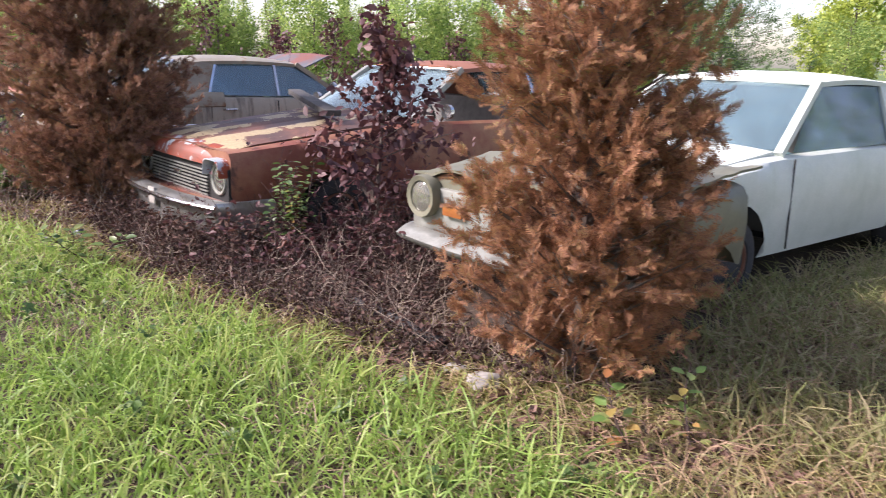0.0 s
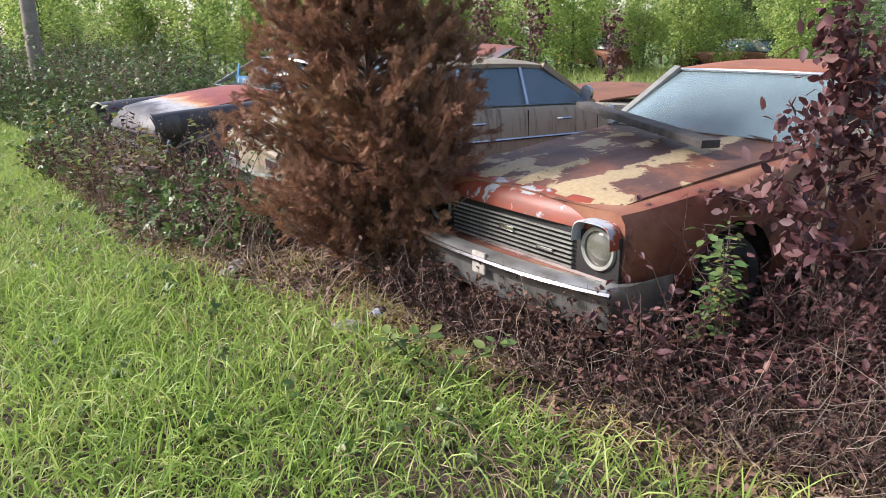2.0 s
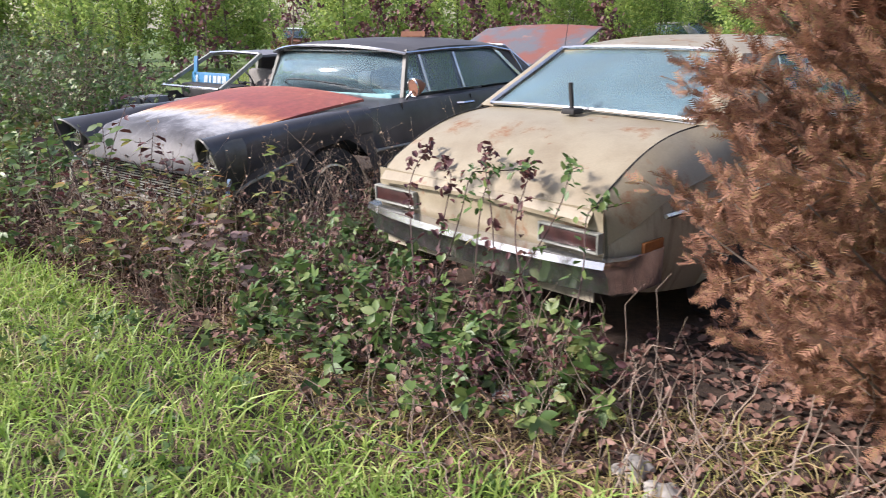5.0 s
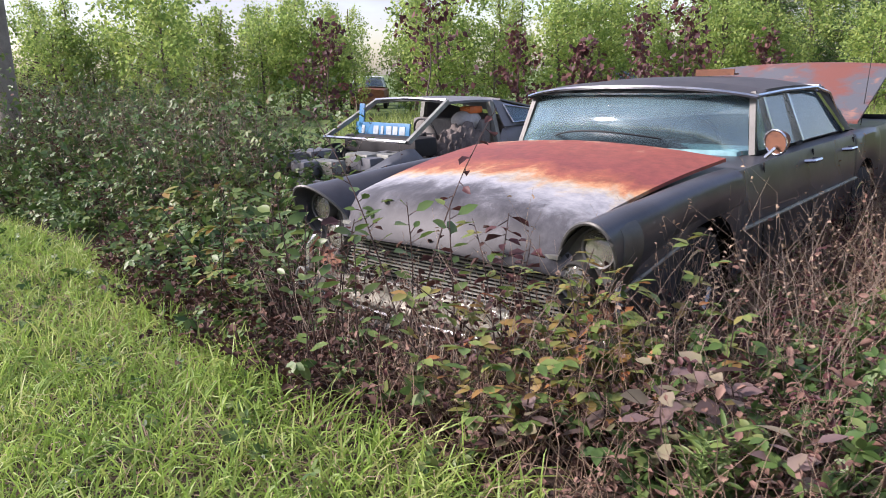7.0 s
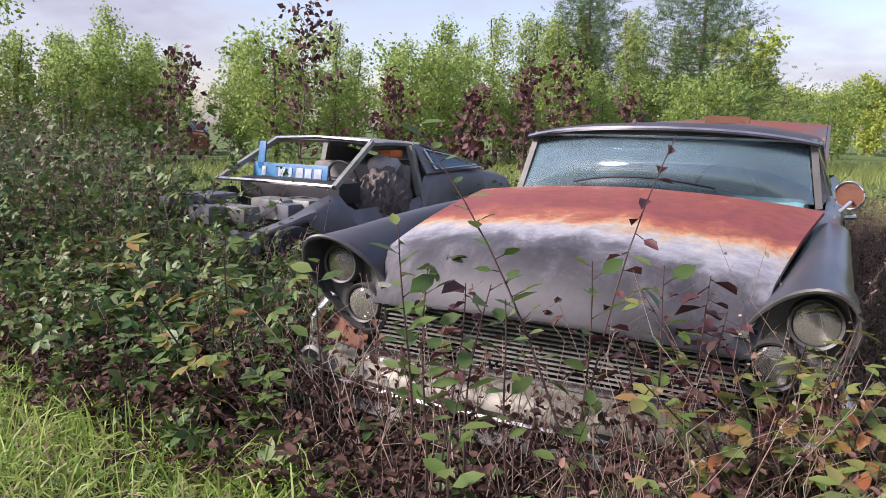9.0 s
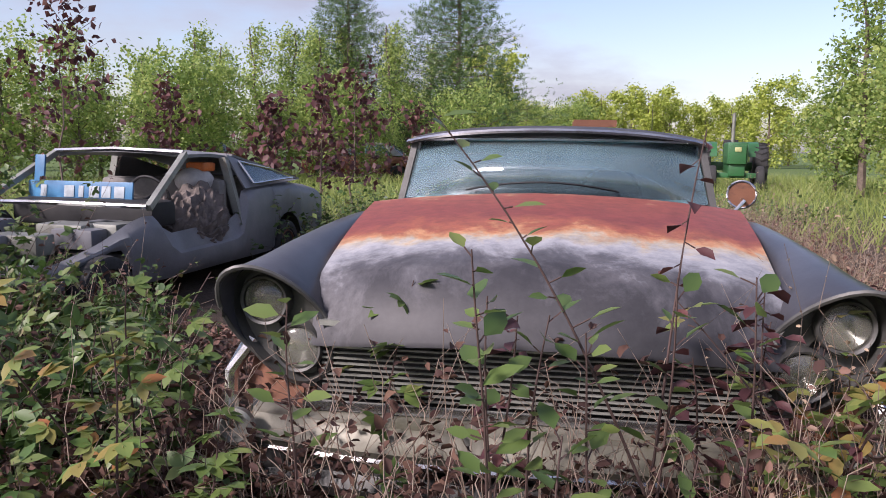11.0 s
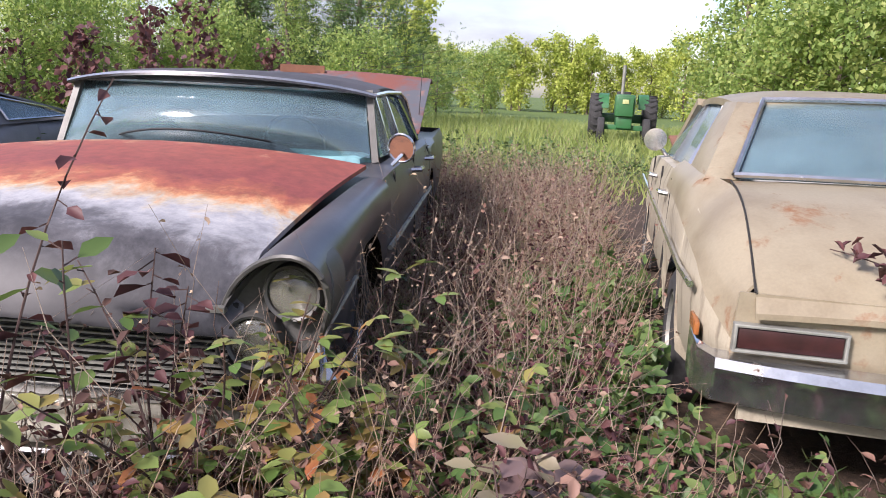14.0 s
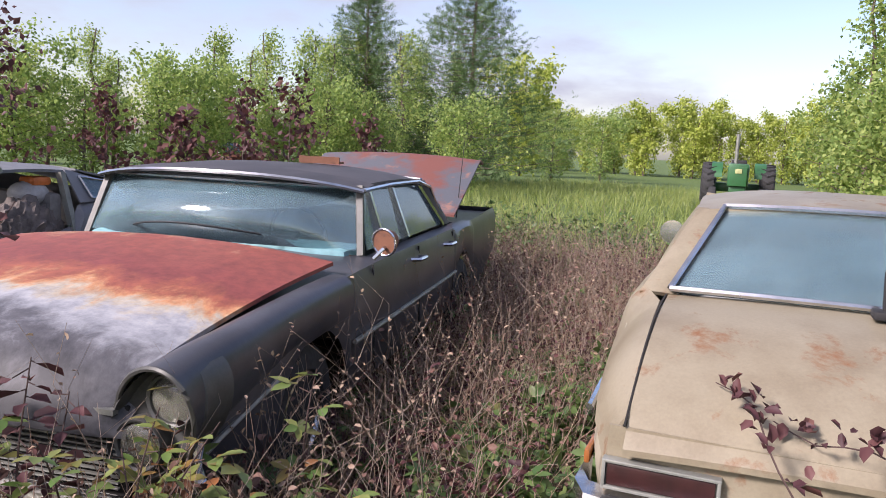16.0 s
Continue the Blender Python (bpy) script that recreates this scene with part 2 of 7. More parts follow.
def coupe_hood_mat():
    """Brown rust in the panels, cream paint left along the two ribs and the front edge, orange rust between."""
    m, n, l, p = nodes_of("brown_rust_with_cream_remains")
    co = n.new("ShaderNodeTexCoord")
    sx = n.new("ShaderNodeSeparateXYZ")
    l.new(co.outputs["Object"], sx.inputs[0])

    def calc(op, a, b):
        q = n.new("ShaderNodeMath")
        q.operation = op
        for k, v in ((0, a), (1, b)):
            if isinstance(v, (int, float)):
                q.inputs[k].default_value = v
            else:
                l.new(v, q.inputs[k])
        return q.outputs[0]

    def span(v, a, b, c, d):
        q = n.new("ShaderNodeMapRange")
        q.interpolation_type = "SMOOTHSTEP"
        for k, w in ((1, a), (2, b), (3, c), (4, d)):
            q.inputs[k].default_value = w
        l.new(v, q.inputs[0])
        return q.outputs[0]

    ax = calc("ABSOLUTE", sx.outputs[0], 0.0)
    rib = span(calc("ABSOLUTE", calc("SUBTRACT", ax, 0.36), 0.0), 0.02, 0.15, 0.13, 0.0)
    mid = span(ax, 0.02, 0.09, 0.10, 0.0)
    nose = span(sx.outputs[1], -0.75, -0.25, 0.0, 0.11)
    t = noise_node(n, l, 3.4, 9, 0.70, None, 0.25)
    v = calc("ADD", calc("ADD", t.outputs["Fac"], rib), calc("ADD", mid, nose))
    cream = ramp_node(n, [(0.60, (0, 0, 0)), (0.63, (1, 1, 1))])
    l.new(v, cream.inputs[0])
    b = noise_node(n, l, 2.2, 7, 0.65)
    brown = ramp_node(n, [(0.36, (0.055, 0.026, 0.02)), (0.5, (0.10, 0.045, 0.03)), (0.66, (0.22, 0.085, 0.045))])
    l.new(b.outputs["Fac"], brown.inputs[0])
    f = noise_node(n, l, 40, 6, 0.7)
    fr = ramp_node(n, [(0.3, (0.75, 0.74, 0.72)), (0.7, (1.15, 1.15, 1.15))])
    l.new(f.outputs["Fac"], fr.inputs[0])
    c = mix_node(n, l, cream.outputs[0], brown.outputs[0], (0.37, 0.29, 0.165))
    l.new(mix_node(n, l, 1.0, c, fr.outputs[0], "MULTIPLY"), p.inputs["Base Color"])
    p.inputs["Roughness"].default_value = 0.6
    bump_on(n, l, p, v, 0.25, 0.006)
    return m


BROWN_HOOD = coupe_hood_mat()


# ---- mesh helpers ----
def part(name, bm, material, parent, label="", smooth=True):
    me = bpy.data.meshes.new(name)
    bmesh.ops.recalc_face_normals(bm, faces=bm.faces)
    bm.to_mesh(me)
    bm.free()
    me.materials.append(material)
    if smooth:
        me.polygons.foreach_set("use_smooth", [True] * len(me.polygons))
        me.set_sharp_from_angle(angle=radians(38))
    ob = new(name, me)
    ob.parent = parent
    if label:
        tagged(ob, label)
    return ob


def thing(name, m, label, category, group="", kind=""):
    ob = new(name)
    ob.empty_display_size = 0.2
    ob.matrix_world = m
    return tagged(ob, label, category, group, kind)


def sheet(bm, rows, thick=0.012, up=Vector((0, 0, 1))):
    """A curved panel with thickness from rows of points."""
    nr, nc = len(rows), len(rows[0])
    a = [[bm.verts.new(p) for p in r] for r in rows]
    b = [[bm.verts.new(Vector(p) - up * thick) for p in r] for r in rows]
    for i in range(nr - 1):
        for j in range(nc - 1):
            bm.faces.new((a[i][j], a[i][j + 1], a[i + 1][j + 1], a[i + 1][j]))
            bm.faces.new((b[i][j], b[i + 1][j], b[i + 1][j + 1], b[i][j + 1]))
    for i in range(nr - 1):
        for j in (0, nc - 1):
            bm.faces.new((a[i][j], a[i + 1][j], b[i + 1][j], b[i][j]))
    for j in range(nc - 1):
        for i in (0, nr - 1):
            bm.faces.new((a[i][j], b[i][j], b[i][j + 1], a[i][j + 1]))


def patch(c00, c10, c11, c01, n=8, k=8, bow=(0, 0, 0), up=None):
    """Rows of points over four corners, bowed out in the middle by the vector bow."""
    c00, c10, c11, c01, bow = map(Vector, (c00, c10, c11, c01, bow))
    rows = []
    for i in range(n + 1):
        v = i / n
        row = []
        for j in range(k + 1):
            u = j / k
            p = (c00 * (1 - u) + c10 * u) * (1 - v) + (c01 * (1 - u) + c11 * u) * v
            row.append(p + bow * (1 - (2 * u - 1) ** 2) * (1 - 0.5 * (2 * v - 1) ** 2))
        rows.append(row)
    return rows


def beam(bm, a, b, w, d, up=(0, 0, 1)):
    a, b, up = Vector(a), Vector(b), Vector(up)
    t = (b - a).normalized()
    s = t.cross(up).normalized()
    u = s.cross(t).normalized()
    vs = [bm.verts.new(p + s * x * w / 2 + u * y * d / 2) for p in (a, b) for x, y in ((-1, -1), (1, -1), (1, 1), (-1, 1))]
    for q in ((0, 1, 2, 3), (4, 5, 6, 7), (0, 1, 5, 4), (1, 2, 6, 5), (2, 3, 7, 6), (3, 0, 4, 7)):
        bm.faces.new([vs[i] for i in q])


def pipe(bm, pts, r, sides=8, taper=1.0):
    pts = [Vector(p) for p in pts]
    rings = []
    for i, p in enumerate(pts):
        t = (pts[min(i + 1, len(pts) - 1)] - pts[max(i - 1, 0)]).normalized()
        ref = Vector((0, 0, 1)) if abs(t.z) < 0.9 else Vector((1, 0, 0))
        s = t.cross(ref).normalized()
        u = s.cross(t)
        rr = r * (1 + (taper - 1) * i / max(1, len(pts) - 1))
        rings.append([bm.verts.new(p + (s * math.cos(q) + u * math.sin(q)) * rr) for q in (2 * math.pi * k / sides for k in range(sides))])
    for a, b in zip(rings, rings[1:]):
        for k in range(sides):
            bm.faces.new((a[k], a[(k + 1) % sides], b[(k + 1) % sides], b[k]))
    bm.faces.new(rings[0])
    bm.faces.new(rings[-1])


def box(bm, c, s, bev=0.0):
    g = bmesh.ops.create_cube(bm, size=1.0, matrix=Matrix.Translation(c) @ Matrix.Diagonal((*s, 1)))
    if bev:
        es = list({e for v in g["verts"] for e in v.link_edges})
        bmesh.ops.bevel(bm, geom=es, offset=bev, segments=2, affect="EDGES", profile=0.6)


def lathe(bm, prof, m, sides=24):
    """A body of revolution about the local x axis; prof: (along x, radius)."""
    rings = []
    for x, r in prof:
        rings.append([bm.verts.new(m @ Vector((x, r * math.cos(q), r * math.sin(q)))) for q in (2 * math.pi * k / sides for k in range(sides))])
    for a, b in zip(rings, rings[1:]):
        for k in range(sides):
            bm.faces.new((a[k], a[(k + 1) % sides], b[(k + 1) % sides], b[k]))
    bm.faces.new(rings[0])
    bm.faces.new(rings[-1])


def curve(pts):
    """A smooth function through (y, value) points."""
    pts = sorted(pts)
    ys, vs = [p[0] for p in pts], [p[1] for p in pts]

    def f(y):
        if y <= ys[0]:
            return vs[0]
        if y >= ys[-1]:
            return vs[-1]
        i = max(k for k in range(len(ys) - 1) if ys[k] <= y)
        h = ys[i + 1] - ys[i]
        u = (y - ys[i]) / h
        d = [(vs[k + 1] - vs[k]) / (ys[k + 1] - ys[k]) for k in range(len(ys) - 1)]

        def slope(k):
            if k == 0 or k == len(ys) - 1:
                return d[min(k, len(d) - 1)]
            a, b = d[k - 1], d[k]
            return 0 if a * b <= 0 else 2 * a * b / (a + b)
        return (2 * u**3 - 3 * u**2 + 1) * vs[i] + (u**3 - 2 * u**2 + u) * h * slope(i) + (-2 * u**3 + 3 * u**2) * vs[i + 1] + (u**3 - u**2) * h * slope(i + 1)
    return f


# ---- cars ----
def shell(bm, y0, y1, width, shoulder, top, sill, wheels, wr, wz, cabin, tuck=0.10, crown=0.03, body_in=0.1, fall=0.35):
    """The lower body: width, shoulder, top and sill are functions of y; arches over the wheels; open on top over the cabin."""
    ys = set(y0 + (y1 - y0) * i / 40 for i in range(41)) | set(cabin)
    arch = {}
    for wy in wheels:
        ys = {y for y in ys if abs(y - wy) > wr * 1.02}
        for q in (-1.0, -0.96, -0.85, -0.65, -0.35, 0, 0.35, 0.65, 0.85, 0.96, 1.0):
            y = wy + q * wr
            ys.add(y)
            arch[y] = wz + math.sqrt(max(0, 1 - q * q)) * wr
        ys.add(wy - wr * 1.004)
        ys.add(wy + wr * 1.004)
    rings = []
    for y in sorted(ys):
        w, zs, zt, zl = width(y), shoulder(y), top(y), sill(y)
        if y in arch:
            zl = min(max(arch[y], zl), zs - 0.06)
        tk = tuck * (0.25 if y in arch else 1)
        half = [(w - tk, zl), (w - tk * 0.25, zl + 0.22 * (zs - zl)), (w, zl + 0.55 * (zs - zl)), (w - 0.012, zl + 0.86 * (zs - zl)), (w - 0.045, zs - 0.012), (w - body_in, zs + (zt - zs) * fall),
                (w * 0.6, zt), (w * 0.3, zt + crown * 0.8), (0, zt + crown)]
        pts = half + [(-x, z) for x, z in half[-2::-1]]
        rings.append((y, [bm.verts.new((x, y, z)) for x, z in pts]))
    n = len(rings[0][1])
    for (ya, a), (yb, b) in zip(rings, rings[1:]):
        for k in range(n - 1):
            if cabin[0] - 1e-6 <= ya and yb <= cabin[1] + 1e-6 and 5 <= k <= n - 7:
                continue
            bm.faces.new((a[k], a[k + 1], b[k + 1], b[k]))
    for r in (rings[0][1], rings[-1][1]):
        for k in range(n // 2):
            bm.faces.new([v for v in (r[k], r[k + 1], r[n - 2 - k], r[n - 1 - k]) if v] if k < n // 2 - 1 else (r[k], r[k + 1], r[n - 1 - k]))


def wheel(parent, x, y, z, r, side, rim_mat, width=0.18, label=""):
    w = part("wheel", bmesh.new(), TYRE, parent)
    m = Matrix.Translation((x, y, z)) @ pose(0, 0, 0, 0, 0, 0 if side > 0 else 180)
    bm = bmesh.new()
    h = width / 2
    lathe(bm, [(-h, r * 0.62), (-h, r * 0.85), (-h * 0.8, r * 0.97), (-h * 0.4, r), (h * 0.4, r), (h * 0.8, r * 0.97), (h, r * 0.85), (h * 0.95, r * 0.66), (h * 0.7, r * 0.62)], m, 28)
    part("tyre", bm, TYRE, w)
    bm = bmesh.new()
    lathe(bm, [(-h * 0.9, r * 0.6), (h * 0.85, r * 0.63), (h * 0.9, r * 0.58), (h * 0.3, r * 0.5), (h * 0.2, r * 0.3), (h * 0.55, r * 0.22), (h * 0.6, r * 0.05)], m, 24)
    part("rim", bm, rim_mat, w, label)
    return w


def cabin_top(car, roof_mat, pillar_mat, cw, hd, rh, rb, side_ys, crown=0.05, rear_glass=True, bow=0.16, c_wide=0.0, side_glass=True, trim=CHROME, pillar_w=0.05, glass=None, rear_in=(0.0, 0.0)):
    """Roof, pillars and glass. cw, hd, rh, rb: (y, half width, z) of cowl, header, rear header and rear base."""
    glass = glass or GLASS
    P = lambda q, s, dz=0: Vector((s * q[1], q[0], q[2] + dz))
    bm = bmesh.new()
    rows = []
    for i in range(13):
        v = i / 12
        y, w, z = (hd[k] * (1 - v) + rh[k] * v for k in range(3))
        ease = 1 - (2 * v - 1) ** 2
        row = []
        for j in range(15):
            u = 2 * j / 14 - 1
            row.append((u * w * (1 + 0.02 * ease), y + (0.05 * (1 - u * u) * (1 - v) - 0.05 * (1 - u * u) * v), z + crown * (1 - abs(u) ** 3.2) * (0.55 + 0.45 * ease) + 0.03 * ease))
        rows.append(row)
    sheet(bm, rows, 0.035)
    part("roof", bm, roof_mat, car)
    for s in (-1, 1):
        bm = bmesh.new()
        beam(bm, P(cw, s, -0.03), P(hd, s, 0.0), pillar_w, pillar_w * 1.2, (s, 0, 0))
        part("pillar", bm, pillar_mat, car)
        bm = bmesh.new()
        a, b = P(rh, s, 0.01), P(rb, s, -0.02)
        mid = Vector((s * (side_ys[-1][1]), side_ys[-1][0], side_ys[-1][2]))
        top = Vector((s * rh[1] * 1.0, rh[0] + c_wide, rh[2] + 0.01))
        rows = patch(mid, b, a, top, 6, 5, (s * 0.03, 0, 0))
        sheet(bm, rows, 0.05, Vector((s, 0, 0)))
        part("rear_pillar", bm, roof_mat if c_wide > 0.05 else pillar_mat, car)
    bm = bmesh.new()
    inset = 0.03
    c0, c1 = P(cw, -1), P(cw, 1)
    t0, t1 = P(hd, -1, -0.02), P(hd, 1, -0.02)
    c0.x += inset; c1.x -= inset; t0.x += inset; t1.x -= inset
    sheet(bm, patch(c0, c1, t1, t0, 8, 12, (0, bow, 0.02)), 0.006, Vector((0, 0.8, 0.6)))
    g = part("windshield", bm, glass, car, "windscreen glass with dust and a painted sky sheen")
    g.visible_shadow = False
    bm = bmesh.new()
    pipe(bm, [Vector(p) + Vector((0, 0.012, 0.012)) for p in patch(c0, c1, t1, t0, 8, 12, (0, bow, 0.02))[-1]], 0.014, 6)
    part("windshield_trim", bm, trim, car, "bright metal trim")
    if rear_glass:
        bm = bmesh.new()
        b0, b1, r0, r1 = P(rb, -1), P(rb, 1), P(rh, -1, 0), P(rh, 1, 0)
        if rear_in[0]:
            for sx, b_, r_ in ((1, b0, r0), (-1, b1, r1)):
                strip = bmesh.new()
                w = Vector((sx, 0, 0))
                sheet(strip, patch(b_ - w * 0.01, b_ + w * (rear_in[1] + 0.06), r_ + w * (rear_in[0] + 0.06), r_ - w * 0.005, 8, 4, (0, -0.03, 0.012)), 0.02, Vector((0, -0.6, 0.8)))
                part("window_surround", strip, roof_mat, car)
        for q, sx, more in ((b0, 1, rear_in[1]), (b1, -1, rear_in[1]), (r0, 1, rear_in[0]), (r1, -1, rear_in[0])):
            q.x += sx * (0.035 + more)
            q.z += 0.012 if more else 0
        rows = patch(b0, b1, r1, r0, 8, 12, (0, -0.10, 0.03))
        sheet(bm, rows, 0.006, Vector((0, -0.6, 0.8)))
        g = part("rear_window", bm, GLASS, car, "rear glass with dust and a painted sky sheen")
        g.visible_shadow = False
        bm = bmesh.new()
        loop = rows[0] + [r[-1] for r in rows[1:]] + rows[-1][::-1] + [r[0] for r in rows[::-1]]
        pipe(bm, [Vector(p) + Vector((0, -0.012, 0.014)) for p in loop], 0.013, 6)
        part("rear_window_trim", bm, trim, car, "bright metal trim")
    # side windows between the given belt points; the tops lie on the line from header to rear header
    def roofline(y):
        v = max(0, min(1, (hd[0] - y) / (hd[0] - rh[0])))
        return Vector(((hd[1] * (1 - v) + rh[1] * v) - 0.01, y, hd[2] * (1 - v) + rh[2] * v - 0.012))
    for s in (-1, 1):
        for (ya, wa, za), (yb, wb_, zb) in zip(side_ys, side_ys[1:]):
            ta, tb = roofline(min(ya, hd[0])), roofline(max(yb + 0.02, rh[0] + c_wide))
            if ya > hd[0]:
                ta = roofline(hd[0])
            if side_glass:
                bm = bmesh.new()
                q = [Vector((s * (wa - 0.012), ya - 0.01, za)), Vector((s * (wb_ - 0.012), yb + 0.01, zb)), Vector((s * tb.x, tb.y, tb.z)), Vector((s * ta.x, ta.y, ta.z))]
                sheet(bm, patch(*q, 3, 3), 0.005, Vector((s, 0, 0)))
                g = part("side_window", bm, GLASS, car)
                g.visible_shadow = False
            bm = bmesh.new()
            beam(bm, (s * wb_, yb, zb), (s * tb.x, tb.y, tb.z), 0.03, 0.035, (s, 0, 0))
            part("window_post", bm, trim, car)
    return


def interior(car, y_dash, y_seat, w, z, mat=SEAT, dash=DASH):
    bm = bmesh.new()
    box(bm, (0, y_dash, z - 0.10), (2 * w - 0.1, 0.35, 0.22), 0.05)
    part("dashboard", bm, dash, car)
    for y in (y_seat, y_seat - 0.95):
        bm = bmesh.new()
        box(bm, (0, y, z - 0.38), (2 * w - 0.16, 0.55, 0.22), 0.06)
        box(bm, (0, y - 0.32, z - 0.12), (2 * w - 0.16, 0.16, 0.55), 0.06)
        part("bench_seat", bm, mat, car)
    bm = bmesh.new()
    c = Vector((-0.36, y_dash - 0.28, z + 0.02))
    pipe(bm, [c + Vector((0.19 * math.cos(a), 0.06 * math.sin(a), 0.18 * math.sin(a))) for a in (2 * math.pi * k / 24 for k in range(25))], 0.013, 6)
    pipe(bm, [c, c + Vector((0, 0.3, -0.12))], 0.025, 6)
    beam(bm, c + Vector((-0.18, 0, 0)), c + Vector((0.18, 0, 0)), 0.03, 0.02)
    part("steering_wheel", bm, BLACK, car)
    bm = bmesh.new()
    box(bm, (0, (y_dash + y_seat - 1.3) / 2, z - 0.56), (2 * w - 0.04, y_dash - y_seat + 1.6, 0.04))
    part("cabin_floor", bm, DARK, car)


def headlamp(car, c, r, aim=(0, 1, 0), bezel=CHROME, depth=0.06, ring=1.22, label=""):
    """A sealed-beam lamp in its ring."""
    aim = Vector(aim).normalized()
    m = Matrix.Translation(c) @ aim.to_track_quat("X", "Z").to_matrix().to_4x4()
    bm = bmesh.new()
    lathe(bm, [(-depth, r * ring), (0.005, r * ring), (0.016, r * (ring - 0.06)), (0.010, r * 1.02), (-depth * 0.5, r * 0.98), (-depth, r * 0.5)], m, 32)
    lamp = part("headlamp", bm, bezel, car, label)
    bm = bmesh.new()
    lathe(bm, [(-0.05, r * 0.15), (-0.045, r * 0.5), (-0.02, r * 0.85), (0.0, r * 0.97), (-0.004, r * 0.97), (-0.055, r * 0.2)], m, 28)
    part("reflector", bm, REFLECTOR, lamp)
    bm = bmesh.new()
    lathe(bm, [(0.0, r * 0.985), (0.012, r * 0.8), (0.020, r * 0.45), (0.023, r * 0.05)], m, 28)
    g = part("lens", bm, CLEAR, lamp, "clouded glass lens")
    g.visible_shadow = False
    return lamp


def bumper(car, half, y, z, h, d, wrap, sweep, mat=CHROME, name="bumper", prof=None, label=""):
    """A bar bent in plan: half width, sweep back at the ends, and wrapped round the corners."""
    prof = prof or [(-0.5, -0.4), (-0.45, 0.3), (-0.1, 0.9), (0.1, 1.0), (0.35, 0.55), (0.5, 0.2), (0.5, -0.4)]
    pts = []
    for i in range(-14, 15):
        u = i / 14
        x = half * min(1, abs(u) / 0.9) * (1 if u > 0 else -1)
        back = sweep * abs(x / half) ** 2.5
        if abs(u) > 0.9:
            back += wrap * (abs(u) - 0.9) / 0.1
        pts.append((x, -back, abs(u) > 0.9))
    bm = bmesh.new()
    s = 1 if y > 0 else -1
    rings = []
    for x, b, cor in pts:
        rings.append([bm.verts.new((x + (0.05 * (dd * d) * (1 if x > 0 else -1) if cor else 0), y + s * (b + dd * d), z + zz * h)) for zz, dd in prof])
    for a, b in zip(rings, rings[1:]):
        for k in range(len(prof) - 1):
            bm.faces.new((a[k], a[k + 1], b[k + 1], b[k]))
        bm.faces.new((a[-1], a[0], b[0], b[-1]))
    bm.faces.new(rings[0])
    bm.faces.new(rings[-1])
    return part(name, bm, mat, car, label)


def deck(car, name, mat, y0, y1, half0, half1, z0, z1, lip=0.04, crown=0.03, label="", creases=(), lift=0.006, m=None, arc=0.0, round_front=0.0):
    """A hood or boot lid: y0 at the cowl side, y1 at the outer end; turned down by lip at the outer end."""
    rows = []
    for i in range(17):
        v = i / 16
        y, w = y0 + (y1 - y0) * v, half0 + (half1 - half0) * v
        row = []
        for j in range(25):
            u = 2 * j / 24 - 1
            z = z0 + (z1 - z0) * v + arc * math.sin(v * math.pi) + crown * (1 - u * u) - (lip * max(0, v - 0.86) / 0.14 * (v - 0.86) / 0.14 if v > 0.86 else 0) + lift
            for cx, cz, cw_ in creases:
                z += cz * math.exp(-((u - cx) / cw_) ** 2)
            yy = y - (round_front * abs(u) ** 3 * v * (1 if y1 > y0 else -1))
            p = Vector((u * w, yy, z))
            row.append(m @ p if m else p)
        rows.append(row)
    bm = bmesh.new()
    sheet(bm, rows, 0.02)
    return part(name, bm, mat, car, label)


def bars(parent, name, mat, segs, w, d):
    for a, b in segs:
        bm = bmesh.new()
        beam(bm, a, b, w, d)
        part(name, bm, mat, parent, "", False)


# ---- the ground and the road ----
EDGE = [(9.0, -0.4), (1.1, 4.55), (-0.8, 5.85), (-1.75, 6.4), (-2.85, 7.1), (-4.5, 7.75), (-5.5, 8.3), (-6.6, 9.3), (-8.0, 10.3), (-9.4, 11.7), (-12.3, 13.9), (-15.8, 16.2), (-24.7, 22.0), (-60, 46)]


def edge_side(x, y):
    """Metres beyond the edge of the mown verge: positive among the cars, negative on the verge."""
    best, side = 1e9, 1.0
    for (ax, ay), (bx, by) in zip(EDGE, EDGE[1:]):
        dx, dy = bx - ax, by - ay
        u = max(0, min(1, ((x - ax) * dx + (y - ay) * dy) / (dx * dx + dy * dy)))
        d = math.hypot(x - ax - u * dx, y - ay - u * dy)
        if d < best:
            best, side = d, 1.0 if (x - ax) * dy - (y - ay) * dx > 0 else -1.0
    return best * side


def gz(x, y):
    r = math.hypot(x + 4, y - 9)
    if r > 60:
        return -0.1
    return 0.05 * noise.noise((x * 0.5, y * 0.5, 0.3)) + 0.02 * noise.noise((x * 2.1, y * 2.1, 5.0)) - 0.06 * min(1, max(0, edge_side(x, y) / 4))


